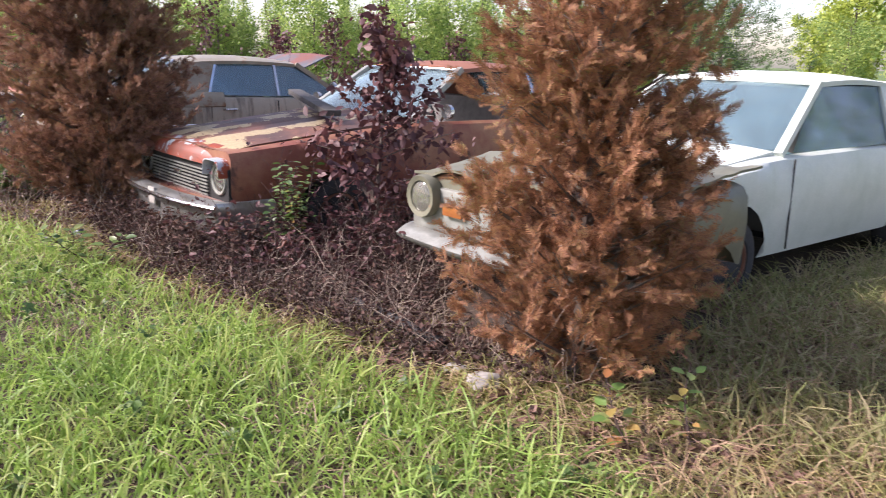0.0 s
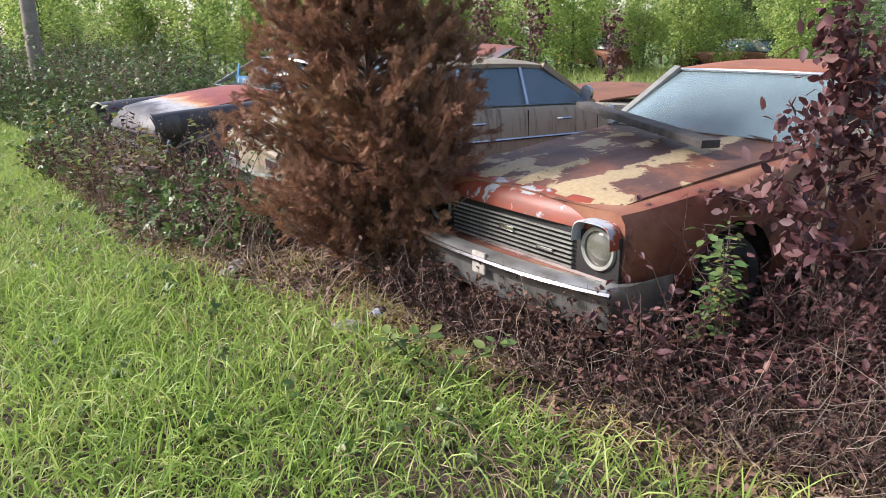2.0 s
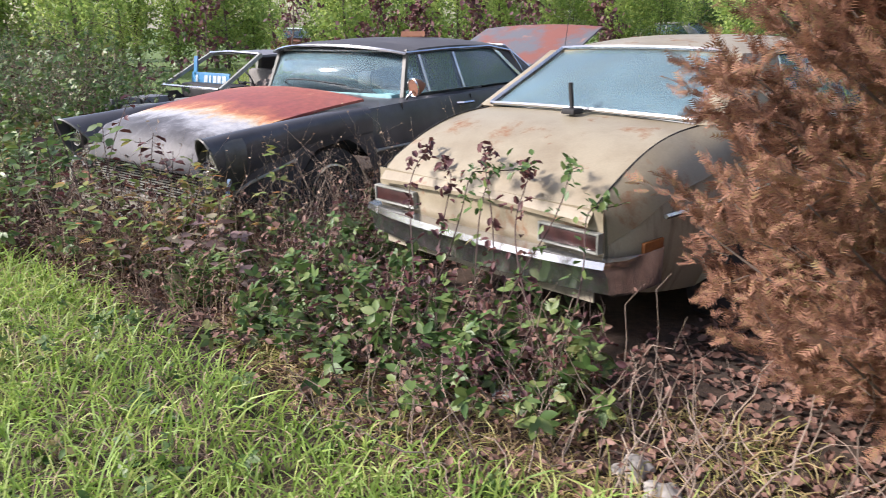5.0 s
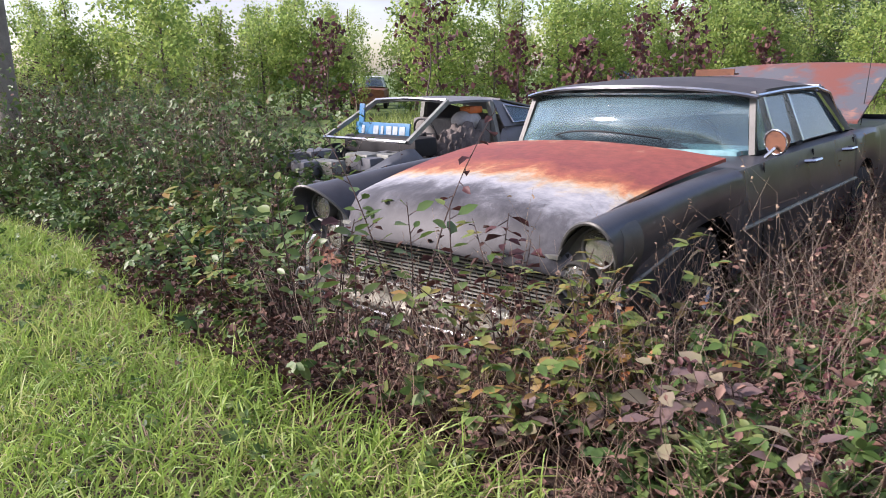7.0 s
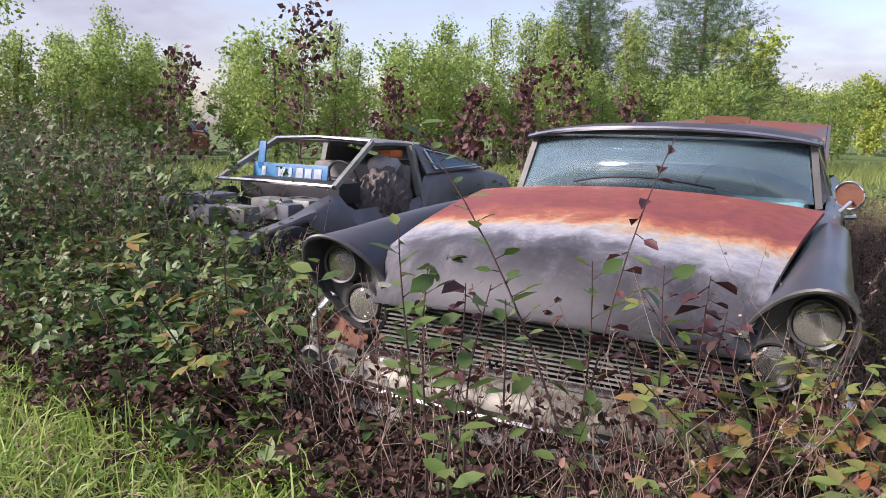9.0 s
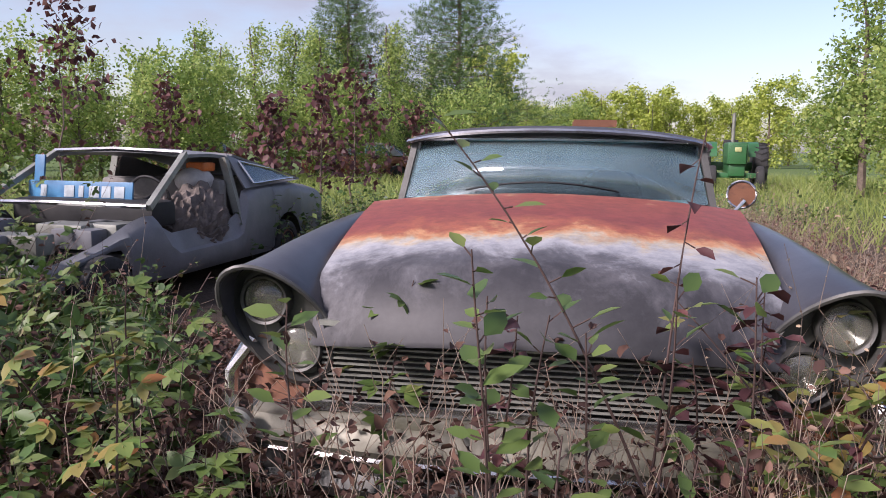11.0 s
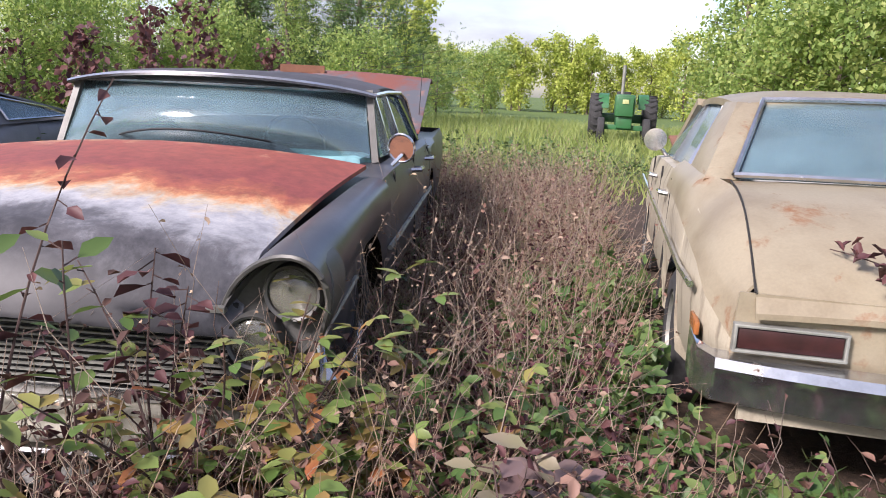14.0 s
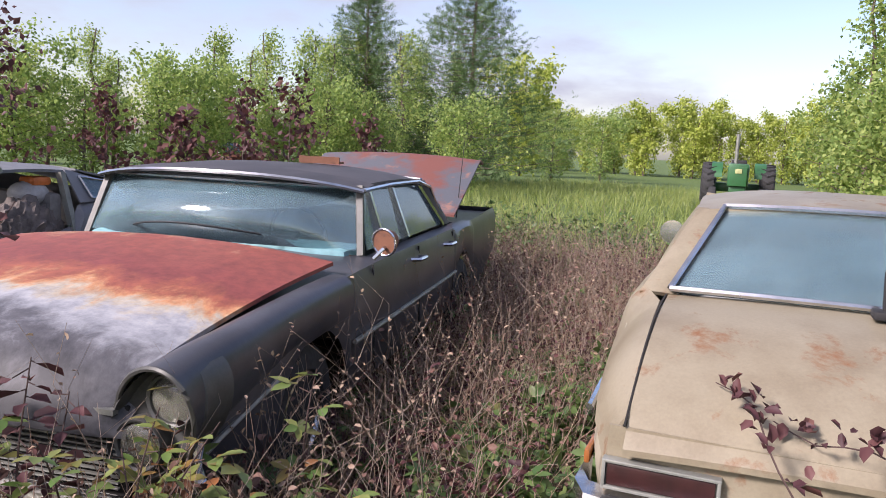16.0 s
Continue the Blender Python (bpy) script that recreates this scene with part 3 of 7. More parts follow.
def ground_mat():
    m, n, l, p = nodes_of("leaf_strewn_soil")
    a, b = noise_node(n, l, 1.2, 6, 0.65), noise_node(n, l, 26, 6, 0.7)
    ra = ramp_node(n, [(0.3, (0.038, 0.026, 0.019)), (0.55, (0.066, 0.044, 0.032)), (0.75, (0.105, 0.066, 0.044))])
    rb = ramp_node(n, [(0.3, (0.45, 0.45, 0.42)), (0.7, (1.35, 1.3, 1.2))])
    l.new(a.outputs["Fac"], ra.inputs[0])
    l.new(b.outputs["Fac"], rb.inputs[0])
    soil = mix_node(n, l, 1.0, ra.outputs[0], rb.outputs[0], "MULTIPLY")
    co = n.new("ShaderNodeTexCoord")
    vm = n.new("ShaderNodeVectorMath")
    vm.operation = "DISTANCE"
    vm.inputs[1].default_value = (-4, 10, 0)
    l.new(co.outputs["Object"], vm.inputs[0])
    mp = n.new("ShaderNodeMapRange")
    mp.inputs[1].default_value, mp.inputs[2].default_value = 9, 17
    l.new(vm.outputs["Value"], mp.inputs[0])
    gr = ramp_node(n, [(0.3, (0.06, 0.10, 0.02)), (0.7, (0.10, 0.16, 0.035))])
    l.new(b.outputs["Fac"], gr.inputs[0])
    l.new(mix_node(n, l, mp.outputs[0], soil, gr.outputs[0]), p.inputs["Base Color"])
    p.inputs["Roughness"].default_value = 0.95
    bump_on(n, l, p, b.outputs["Fac"], 0.6, 0.03)
    return m


def axis_steps(c):
    near = [c + 0.25 * i for i in range(-60, 61)]
    far = [c + s * d for s in (-1, 1) for d in (18, 24, 35, 60, 110, 200, 400, 800)]
    return sorted(near + far)


xs_, ys_ = axis_steps(-5.0), axis_steps(10.0)
gv = [(x, y, gz(x, y)) for y in ys_ for x in xs_]
gn = len(xs_)
gf = [(j * gn + i, j * gn + i + 1, (j + 1) * gn + i + 1, (j + 1) * gn + i) for j in range(len(ys_) - 1) for i in range(gn - 1)]
me = bpy.data.meshes.new("ground")
me.from_pydata(gv, [], gf)
me.polygons.foreach_set("use_smooth", [True] * len(me.polygons))
me.materials.append(ground_mat())
tagged(new("ground", me), "brown soil and leaf litter turning to green field", "ground", kind="structure")

ASPHALT = plain("grey_asphalt", (0.16, 0.16, 0.17), 0.9, 0, 0.3, 20, 0.3)
ROADLINE = [(12.4, -16.5), (2.4, -8.5), (-7.6, -0.4), (-17.6, 8.5), (-25.6, 15.2), (-41.6, 28.2), (-81, 60.5), (-161, 125)]
road = thing("road", pose(0, 0, 0), "grey asphalt country road beside the verge", "road", kind="structure")
bm = bmesh.new()
rows = []
for i, (x, y) in enumerate(ROADLINE):
    a, b = ROADLINE[max(0, i - 1)], ROADLINE[min(len(ROADLINE) - 1, i + 1)]
    d = Vector((b[0] - a[0], b[1] - a[1], 0)).normalized()
    s = Vector((-d.y, d.x, 0))
    rows.append([Vector((x, y, 0.05)) + s * k for k in (-2.9, -1, 1, 2.9)])
sheet(bm, rows, 0.1)
part("road_surface", bm, ASPHALT, road)
bm = bmesh.new()
sheet(bm, [[r[0] + (r[1] - r[0]) * 0.08 + Vector((0, 0, 0.006)), r[0] + (r[1] - r[0]) * 0.14 + Vector((0, 0, 0.006))] for r in rows], 0.004)
part("edge_line", bm, plain("road_paint", (0.6, 0.6, 0.58), 0.8), road, "worn white edge line")

# ---- the rusted brown coupe ----
K = lambda v: (lambda y: v)
rust_car = thing("rusted_coupe", pose(-2.06, 7.69, -0.05, 0, 0, 141.0), "rusted brown and cream two-door coupe sunk in dead weeds", "car")
bm = bmesh.new()
shell(bm, -4.85, -0.06, curve([(-4.85, 0.80), (-4.3, 0.90), (-2.5, 0.93), (-0.9, 0.92), (-0.25, 0.90), (-0.06, 0.87)]),
      curve([(-4.85, 0.84), (-4.0, 0.95), (-1.9, 0.97), (-0.9, 0.90), (-0.06, 0.83)]),
      curve([(-4.85, 0.88), (-4.0, 0.98), (-1.8, 1.0), (-0.9, 0.92), (-0.06, 0.82)]),
      curve([(-4.85, 0.40), (-4.2, 0.25), (-1, 0.24), (-0.06, 0.42)]), (-0.95, -3.75), 0.38, 0.30, (-4.1, -1.75), 0.08, 0.02)
part("body", bm, RED_RUST, rust_car, "orange rusted body panels")
deck(rust_car, "hood", BROWN_HOOD, -1.72, -0.10, 0.80, 0.74, 1.005, 0.835, 0.03, 0.03, "brown rusted hood with cream paint remains", ((0, 0.022, 0.04), (-0.46, 0.020, 0.045), (0.46, 0.020, 0.045)))
cabin_top(rust_car, ORANGE_ROOF, DULL_METAL, (-1.72, 0.80, 1.03), (-2.36, 0.69, 1.42), (-3.55, 0.66, 1.40), (-4.1, 0.74, 1.0),
          [(-1.85, 0.84, 1.0), (-3.25, 0.86, 1.0)], 0.05, c_wide=0.15, side_glass=False, bow=0.18, glass=SHEEN_GLASS)
interior(rust_car, -1.9, -2.75, 0.8, 1.0)
bm = bmesh.new()  # header lip above the grille
rows = []
for i in range(5):
    v = i / 4
    rows.append([(0.76 * u, 0.0 - 0.10 * abs(u) ** 2.5 - 0.12 * (1 - v) + 0.03 * math.sin(v * 3.1), 0.835 - 0.14 * v ** 1.6 + 0.02 * (1 - u * u)) for u in (k / 10 for k in range(-10, 11))])
sheet(bm, rows, 0.03, Vector((0, 1, 0)))
part("nose_panel", bm, PEELED, rust_car, "red nose lip with flaking white paint")
# flat near-black sheet: the shade of the grille recess, put in as colour
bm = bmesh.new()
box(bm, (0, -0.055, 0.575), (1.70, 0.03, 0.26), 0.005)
part("grille_recess_shade", bm, DARK, rust_car)
grille = part("grille", bmesh.new(), CHROME, rust_car)
bars(grille, "grille_bar", DULL_METAL, [((-0.535, -0.022, 0.485 + 0.026 * k), (0.535, -0.022, 0.485 + 0.026 * k)) for k in range(8)], 0.010, 0.010)
bars(grille, "grille_rib", DULL_METAL, [((-0.52 + 0.0743 * k, -0.034, 0.475), (-0.52 + 0.0743 * k, -0.034, 0.675)) for k in range(15)], 0.008, 0.02)
for s in (-1, 1):
    bars(grille, "grille_frame", CHROME, [((s * 0.55, -0.035, 0.455), (s * 0.55, -0.035, 0.70))], 0.03, 0.03)
bars(grille, "grille_frame", CHROME, [((-0.86, -0.05, 0.462), (0.86, -0.05, 0.462))], 0.03, 0.018)
bm = bmesh.new()
box(bm, (0.0, -0.012, 0.60), (0.13, 0.012, 0.035), 0.008)
part("badge", bm, CHROME, grille)
bm = bmesh.new()
box(bm, (-0.33, -0.012, 0.545), (0.13, 0.012, 0.02), 0.004)
part("badge", bm, CHROME, grille)
for s in (-1, 1):
    bm = bmesh.new()
    rows = []
    for i in range(17):
        a = math.pi * (0.02 + 0.96 * i / 16)
        rows.append([(s * 0.71 + math.copysign(0.135 * abs(math.cos(a)) ** 0.45, math.cos(a)), -0.16 + 0.19 * v, 0.61 + 0.165 * math.sin(a) ** 0.45) for v in (0, 0.5, 1)])
    sheet(bm, rows, 0.012, Vector((0, 0, 0.7)))
    part("lamp_hood", bm, weathered("bluish_flaking_paint", (0.30, 0.36, 0.42), (0.45, 0.47, 0.48), (0.25, 0.05, 0.02), (0.4, 0.6), (0.52, 0.56), 5, 0.5) if s < 0 else RED_RUST, rust_car, "flaked blue-white lamp surround" if s < 0 else "")
    headlamp(rust_car, (s * 0.71, -0.04, 0.625), 0.093, bezel=DULL_METAL, ring=1.28, label="round headlamp in a dull ring")
front = bumper(rust_car, 0.94, 0.10, 0.36, 0.26, 0.12, 0.35, 0.12, weathered("dull_bumper_chrome", (0.36, 0.37, 0.36), (0.20, 0.20, 0.18), (0.10, 0.08, 0.06), (0.4, 0.65), (0.62, 0.72), 4, 0.33, 0.75), label="dull dented chrome bumper",
               prof=[(-0.5, 0.2), (-0.42, 0.55), (0.1, 0.62), (0.2, 0.85), (0.38, 0.95), (0.48, 0.7), (0.5, 0.1), (-0.45, 0.0)])
bm = bmesh.new()
pipe(bm, [(0.93 * u, 0.222 - 0.12 * abs(u) ** 2.5, 0.455) for u in (k / 12 for k in range(-12, 13))], 0.016, 6)
part("bright_strip", bm, CHROME, front, "bright chrome strip")
bm = bmesh.new()
box(bm, (-0.02, 0.205, 0.43), (0.12, 0.02, 0.13), 0.01)
part("bumper_guard", bm, STONE, front)
bm = bmesh.new()
box(bm, (0, -0.02, 0.44), (1.66, 0.2, 0.02))
part("valance", bm, RED_RUST, rust_car)
for y in (-0.95, -3.75):
    for s in (-1, 1):
        wheel(rust_car, s * 0.80, y, 0.27, 0.31, s, RUST)
for s in (-1, 1):
    bm = bmesh.new()
    pipe(bm, [(s * 0.92, -1.95, 1.0), (s * 1.0, -1.93, 1.06)], 0.012)
    lathe(bm, [(-0.03, 0.02), (-0.02, 0.06), (0.02, 0.065), (0.022, 0.01)], Matrix.Translation((s * 1.03, -1.93, 1.08)) @ pose(0, 0, 0, 0, 0, 90), 16)
    part("wing_mirror", bm, CHROME, rust_car)
bm = bmesh.new()
pipe(bm, [(-0.6, -1.66, 1.035), (0.0, -1.75, 1.075)], 0.008)
part("wiper", bm, BLACK, rust_car)

plank = thing("weathered_plank", look((-1.83, 9.66, 1.035), (-0.92, 8.18, 1.035)), "weathered dark grey plank lying across the hood", "plank")
plank.matrix_world = pose(-1.375, 8.92, 1.052, 0, 3, -58.4)
bm = bmesh.new()
box(bm, (0, 0, 0), (1.72, 0.13, 0.05), 0.006)
part("board", bm, WOOD, plank)

# ---- the cream sedan, tail to the verge ----
nova = thing("cream_sedan", pose(-4.763, 9.592, -0.06, 0, 0, -43.1), "cream sedan with rust spots and mildew, tail towards the verge", "car")
bm = bmesh.new()
shell(bm, 0.03, 4.88, curve([(0.03, 0.80), (0.25, 0.88), (1.2, 0.92), (3.2, 0.92), (4.5, 0.88), (4.88, 0.82)]),
      curve([(0.03, 0.74), (0.4, 0.92), (1.4, 1.04), (3.3, 1.01), (4.3, 0.94), (4.88, 0.86)]),
      curve([(0.03, 0.68), (0.35, 0.90), (0.85, 1.05), (3.3, 1.03), (4.88, 0.90)]),
      curve([(0.03, 0.42), (0.5, 0.30), (1.0, 0.25), (4.0, 0.25), (4.88, 0.40)]), (1.15, 3.97), 0.37, 0.33, (0.9, 3.35), 0.10, 0.02, 0.15)
part("body", bm, MILDEW, nova, "cream body sides streaked with mildew and rust")
deck(nova, "boot_lid", NOVA_PAINT, 0.86, -0.05, 0.725, 0.74, 1.07, 0.785, 0.05, 0.02, "cream boot lid with rust spots", (), 0.008, None, 0.075)
bm = bmesh.new()
sheet(bm, patch((-0.80, 0.0, 0.52), (0.80, 0.0, 0.52), (0.79, -0.01, 0.80), (-0.79, -0.01, 0.80), 4, 10, (0, -0.02, 0)), 0.01, Vector((0, -1, 0)))
part("tail_panel", bm, NOVA_PAINT, nova)
deck(nova, "hood", RUST, 3.45, 4.86, 0.76, 0.72, 1.02, 0.93, 0.03, 0.03, "brown rusted hood propped slightly open", (), 0.01, Matrix.Translation((0, 3.45, 1.02)) @ pose(0, 0, 0, 7) @ Matrix.Translation((0, -3.45, -1.02)))
cabin_top(nova, NOVA_PAINT, NOVA_PAINT, (3.35, 0.78, 1.04), (2.75, 0.68, 1.405), (1.36, 0.67, 1.40), (0.86, 0.83, 1.08),
          [(3.25, 0.84, 1.03), (2.45, 0.84, 1.04), (1.62, 0.83, 1.06)], 0.06, c_wide=0.40, bow=0.12, rear_in=(0.08, 0.075))
interior(nova, 3.1, 2.4, 0.78, 1.0, plain("pale_seat", (0.33, 0.33, 0.33), 0.7))
for s in (-1, 1):
    bm = bmesh.new()
    for dx, dz, wx, wz in ((0, 0.042, 0.35, 0.012), (0, -0.042, 0.35, 0.012), (0.168, 0, 0.012, 0.094), (-0.168, 0, 0.012, 0.094), (0, 0, 0.335, 0.080)):
        box(bm, (s * 0.625 + dx, -0.03 if wz != 0.080 else -0.022, 0.655 + dz), (wx, 0.04 if wz != 0.080 else 0.02, wz), 0.005)
    lamp = part("tail_lamp", bm, DULL_METAL, nova, "wide tail lamp in a tarnished chrome frame")
    bm = bmesh.new()
    box(bm, (s * 0.625, -0.038, 0.655), (0.318, 0.014, 0.068), 0.006)
    part("lens", bm, RED_LENS, lamp, "dark red lens")
    bm = bmesh.new()
    pipe(bm, [(s * (0.925 - 0.09 * max(0, (0.5 - y) / 0.5) ** 2), y, 0.74) for y in (0.3, 0.6, 1.0, 1.6, 2.2, 2.8, 3.4, 4.0, 4.6)], 0.014, 6)
    part("side_trim", bm, CHROME, nova, "pitted chrome side strip")
    for y in (2.93, 1.91):
        bm = bmesh.new()
        pipe(bm, [(s * 0.90, y, 0.90), (s * 0.955, y - 0.02, 0.905), (s * 0.955, y - 0.13, 0.905), (s * 0.91, y - 0.15, 0.90)], 0.012, 6)
        part("door_handle", bm, CHROME, nova)
    for y in (3.30, 2.42, 1.62):
        bm = bmesh.new()
        beam(bm, (s * 0.921, y, 0.34), (s * 0.905, y, 1.0), 0.006, 0.012, (s, 0, 0))
        part("door_seam", bm, DARK, nova)
    for y in (1.15, 3.97):
        wheel(nova, s * 0.80, y, 0.30, 0.32, s, DULL_METAL)
    bm = bmesh.new()
    pipe(bm, [(s * 0.84, 3.15, 1.02), (s * 0.90, 3.14, 1.09)], 0.014)
    lathe(bm, [(-0.035, 0.03), (-0.02, 0.072), (0.02, 0.08), (0.022, 0.02)], Matrix.Translation((s * 0.93, 3.13, 1.13)) @ pose(0, 0, 0, 0, 0, -90), 18)
    part("wing_mirror", bm, CHROME, nova, "round chrome mirror")
    bm = bmesh.new()
    box(bm, (s * 0.885, 0.25, 0.61), (0.02, 0.16, 0.05), 0.008)
    part("side_marker", bm, AMBER, nova)
for s in (-1, 1):
    bm = bmesh.new()
    pipe(bm, [(s * (0.732 + 0.012 * v), 0.84 - 0.86 * v, 1.080 - 0.275 * v + 0.075 * math.sin(v * math.pi)) for v in (k / 10 for k in range(11))], 0.004, 5)
    part("lid_gap", bm, DARK, nova)
NW = curve([(0.03, 0.80), (0.25, 0.88), (1.2, 0.92), (3.2, 0.92)])
NS = curve([(0.03, 0.74), (0.4, 0.92), (1.4, 1.04), (3.3, 1.01)])
for s in (-1, 1):
    rows = []
    for i in range(21):
        y = 1.78 - 1.76 * i / 20
        v = min(1.0, max(0.0, (0.84 - y) / 0.86))
        hi = Vector((s * (0.742 + 0.098 * min(1.0, max(0.0, (y - 0.72) / 0.2))), y, 1.080 - 0.275 * v + 0.075 * math.sin(v * math.pi) + (0.012 if y > 0.8 else 0.0)))
        lo = Vector((s * (NW(y) + 0.001), y, NS(y) - 0.10))
        rows.append([hi.lerp(lo, k / 6) + Vector((s * 0.016, 0, 0.016)) * math.sin(math.pi * k / 6) for k in range(7)])
    bm = bmesh.new()
    sheet(bm, rows, 0.012, Vector((s * 0.6, 0, 0.6)))
    part("rear_haunch", bm, NOVA_PAINT, nova, "rounded cream rear wing")
rear = bumper(nova, 0.89, -0.06, 0.50, 0.18, 0.10, 0.30, 0.10, CHROME, label="bright chrome rear bumper",
              prof=[(-0.5, 0.1), (-0.4, 0.5), (0.05, 0.65), (0.3, 1.0), (0.48, 0.9), (0.5, 0.0)])
bm = bmesh.new()
sheet(bm, patch((-0.75, 0.0, 0.36), (0.75, 0.0, 0.36), (0.75, 0.0, 0.56), (-0.75, 0.0, 0.56), 2, 6, (0, -0.03, 0)), 0.01, Vector((0, -1, 0)))
part("rear_valance", bm, MILDEW, nova)
bm = bmesh.new()
pipe(bm, [(0.03, 0.72, 1.11), (0.02, 0.71, 1.27)], 0.013, 8)
box(bm, (0.03, 0.72, 1.115), (0.09, 0.09, 0.03), 0.008)
part("aerial_base", bm, BLACK, nova, "black aerial stub")

# ---- the black saloon ----
linc = thing("black_luxury_sedan", pose(-6.194, 13.158, -0.08, 0, 0, 144.5), "faded black 1950s sedan with worn red-white hood and open boot", "car")
LW = curve([(-3.95, 0.98), (-3.0, 1.03), (-0.5, 1.085), (1.0, 1.10), (1.7, 1.09), (2.06, 1.03)])
bm = bmesh.new()
shell(bm, -3.95, 2.06, LW,
      curve([(-3.95, 1.03), (-2.0, 1.00), (-0.2, 0.99), (1.0, 0.95), (1.7, 0.86), (2.06, 0.72)]),
      curve([(-3.95, 0.97), (-2.2, 1.00), (0.2, 0.99), (0.7, 0.94), (1.2, 0.80), (2.06, 0.50)]),
      curve([(-3.95, 0.45), (-3.2, 0.30), (1.5, 0.30), (2.06, 0.42)]), (1.08, -2.15), 0.40, 0.36, (-2.15, 0.14), 0.06, 0.02, 0.13, 1.0)
part("body", bm, LINC_PAINT, linc, "faded black body sides")
deck(linc, "hood", LINC_HOOD, 0.66, 2.29, 0.975, 0.84, 1.015, 0.79, 0.19, 0.065, "hood worn to red primer, white and black", ((0.06, 0.014, 0.016), (-0.06, 0.014, 0.016)), 0.012,
     None, 0.03, 0.15)
cabin_top(linc, VINYL, DARK_METAL, (0.15, 0.935, 1.02), (0.01, 0.865, 1.39), (-1.55, 0.82, 1.37), (-2.12, 0.90, 1.02),
          [(0.10, 0.965, 1.02), (-0.16, 0.97, 1.02), (-0.66, 0.97, 1.02), (-1.72, 0.94, 1.02)], 0.075, c_wide=0.22, bow=0.30, pillar_w=0.032)
interior(linc, 0.05, -0.75, 0.92, 1.02, SEAT, plain("turquoise_dash", (0.16, 0.33, 0.36), 0.5))
bm = bmesh.new()  # overhanging roof brow
sheet(bm, [[(u * 0.905, 0.25 - 0.19 * u * u - 0.30 * v * (1 - 0.4 * u * u), 1.40 + 0.045 * (1 - u * u) + 0.028 * v - 0.03 * abs(u) ** 4) for u in (k / 12 for k in range(-12, 13))] for v in (0, 0.33, 0.66, 1)], 0.022)
part("roof_brow", bm, VINYL, linc)
bm = bmesh.new()
pipe(bm, [(u * 0.912, 0.258 - 0.19 * u * u, 1.392 + 0.045 * (1 - u * u) - 0.03 * abs(u) ** 4) for u in (k / 14 for k in range(-14, 15))], 0.014, 6)
part("roof_trim", bm, CHROME, linc, "bright chrome roof edge")
bm = bmesh.new()  # wiper arm lying in an arc along the foot of the screen
pipe(bm, [(0.62 - 1.15 * q, 0.50 - 0.35 * (2 * q - 1) ** 2, 1.055 + 0.09 * math.sin(math.pi * q)) for q in (k / 12 for k in range(13))], 0.006, 5)
part("wiper", bm, BLACK, linc)
LAMP_C, LAMP_A, LAMP_B, CANT = Vector((0.955, 2.115, 0.668)), 0.160, 0.262, 36.0
back_x = curve([(0, 0.012), (0.3, 0.014), (0.5, 0.0), (0.64, -0.045), (0.8, -0.10), (1, -0.15)])
back_z = curve([(0, 0.775), (0.3, 0.86), (0.5, 0.93), (0.64, 0.968), (0.8, 0.975), (1, 0.95)])
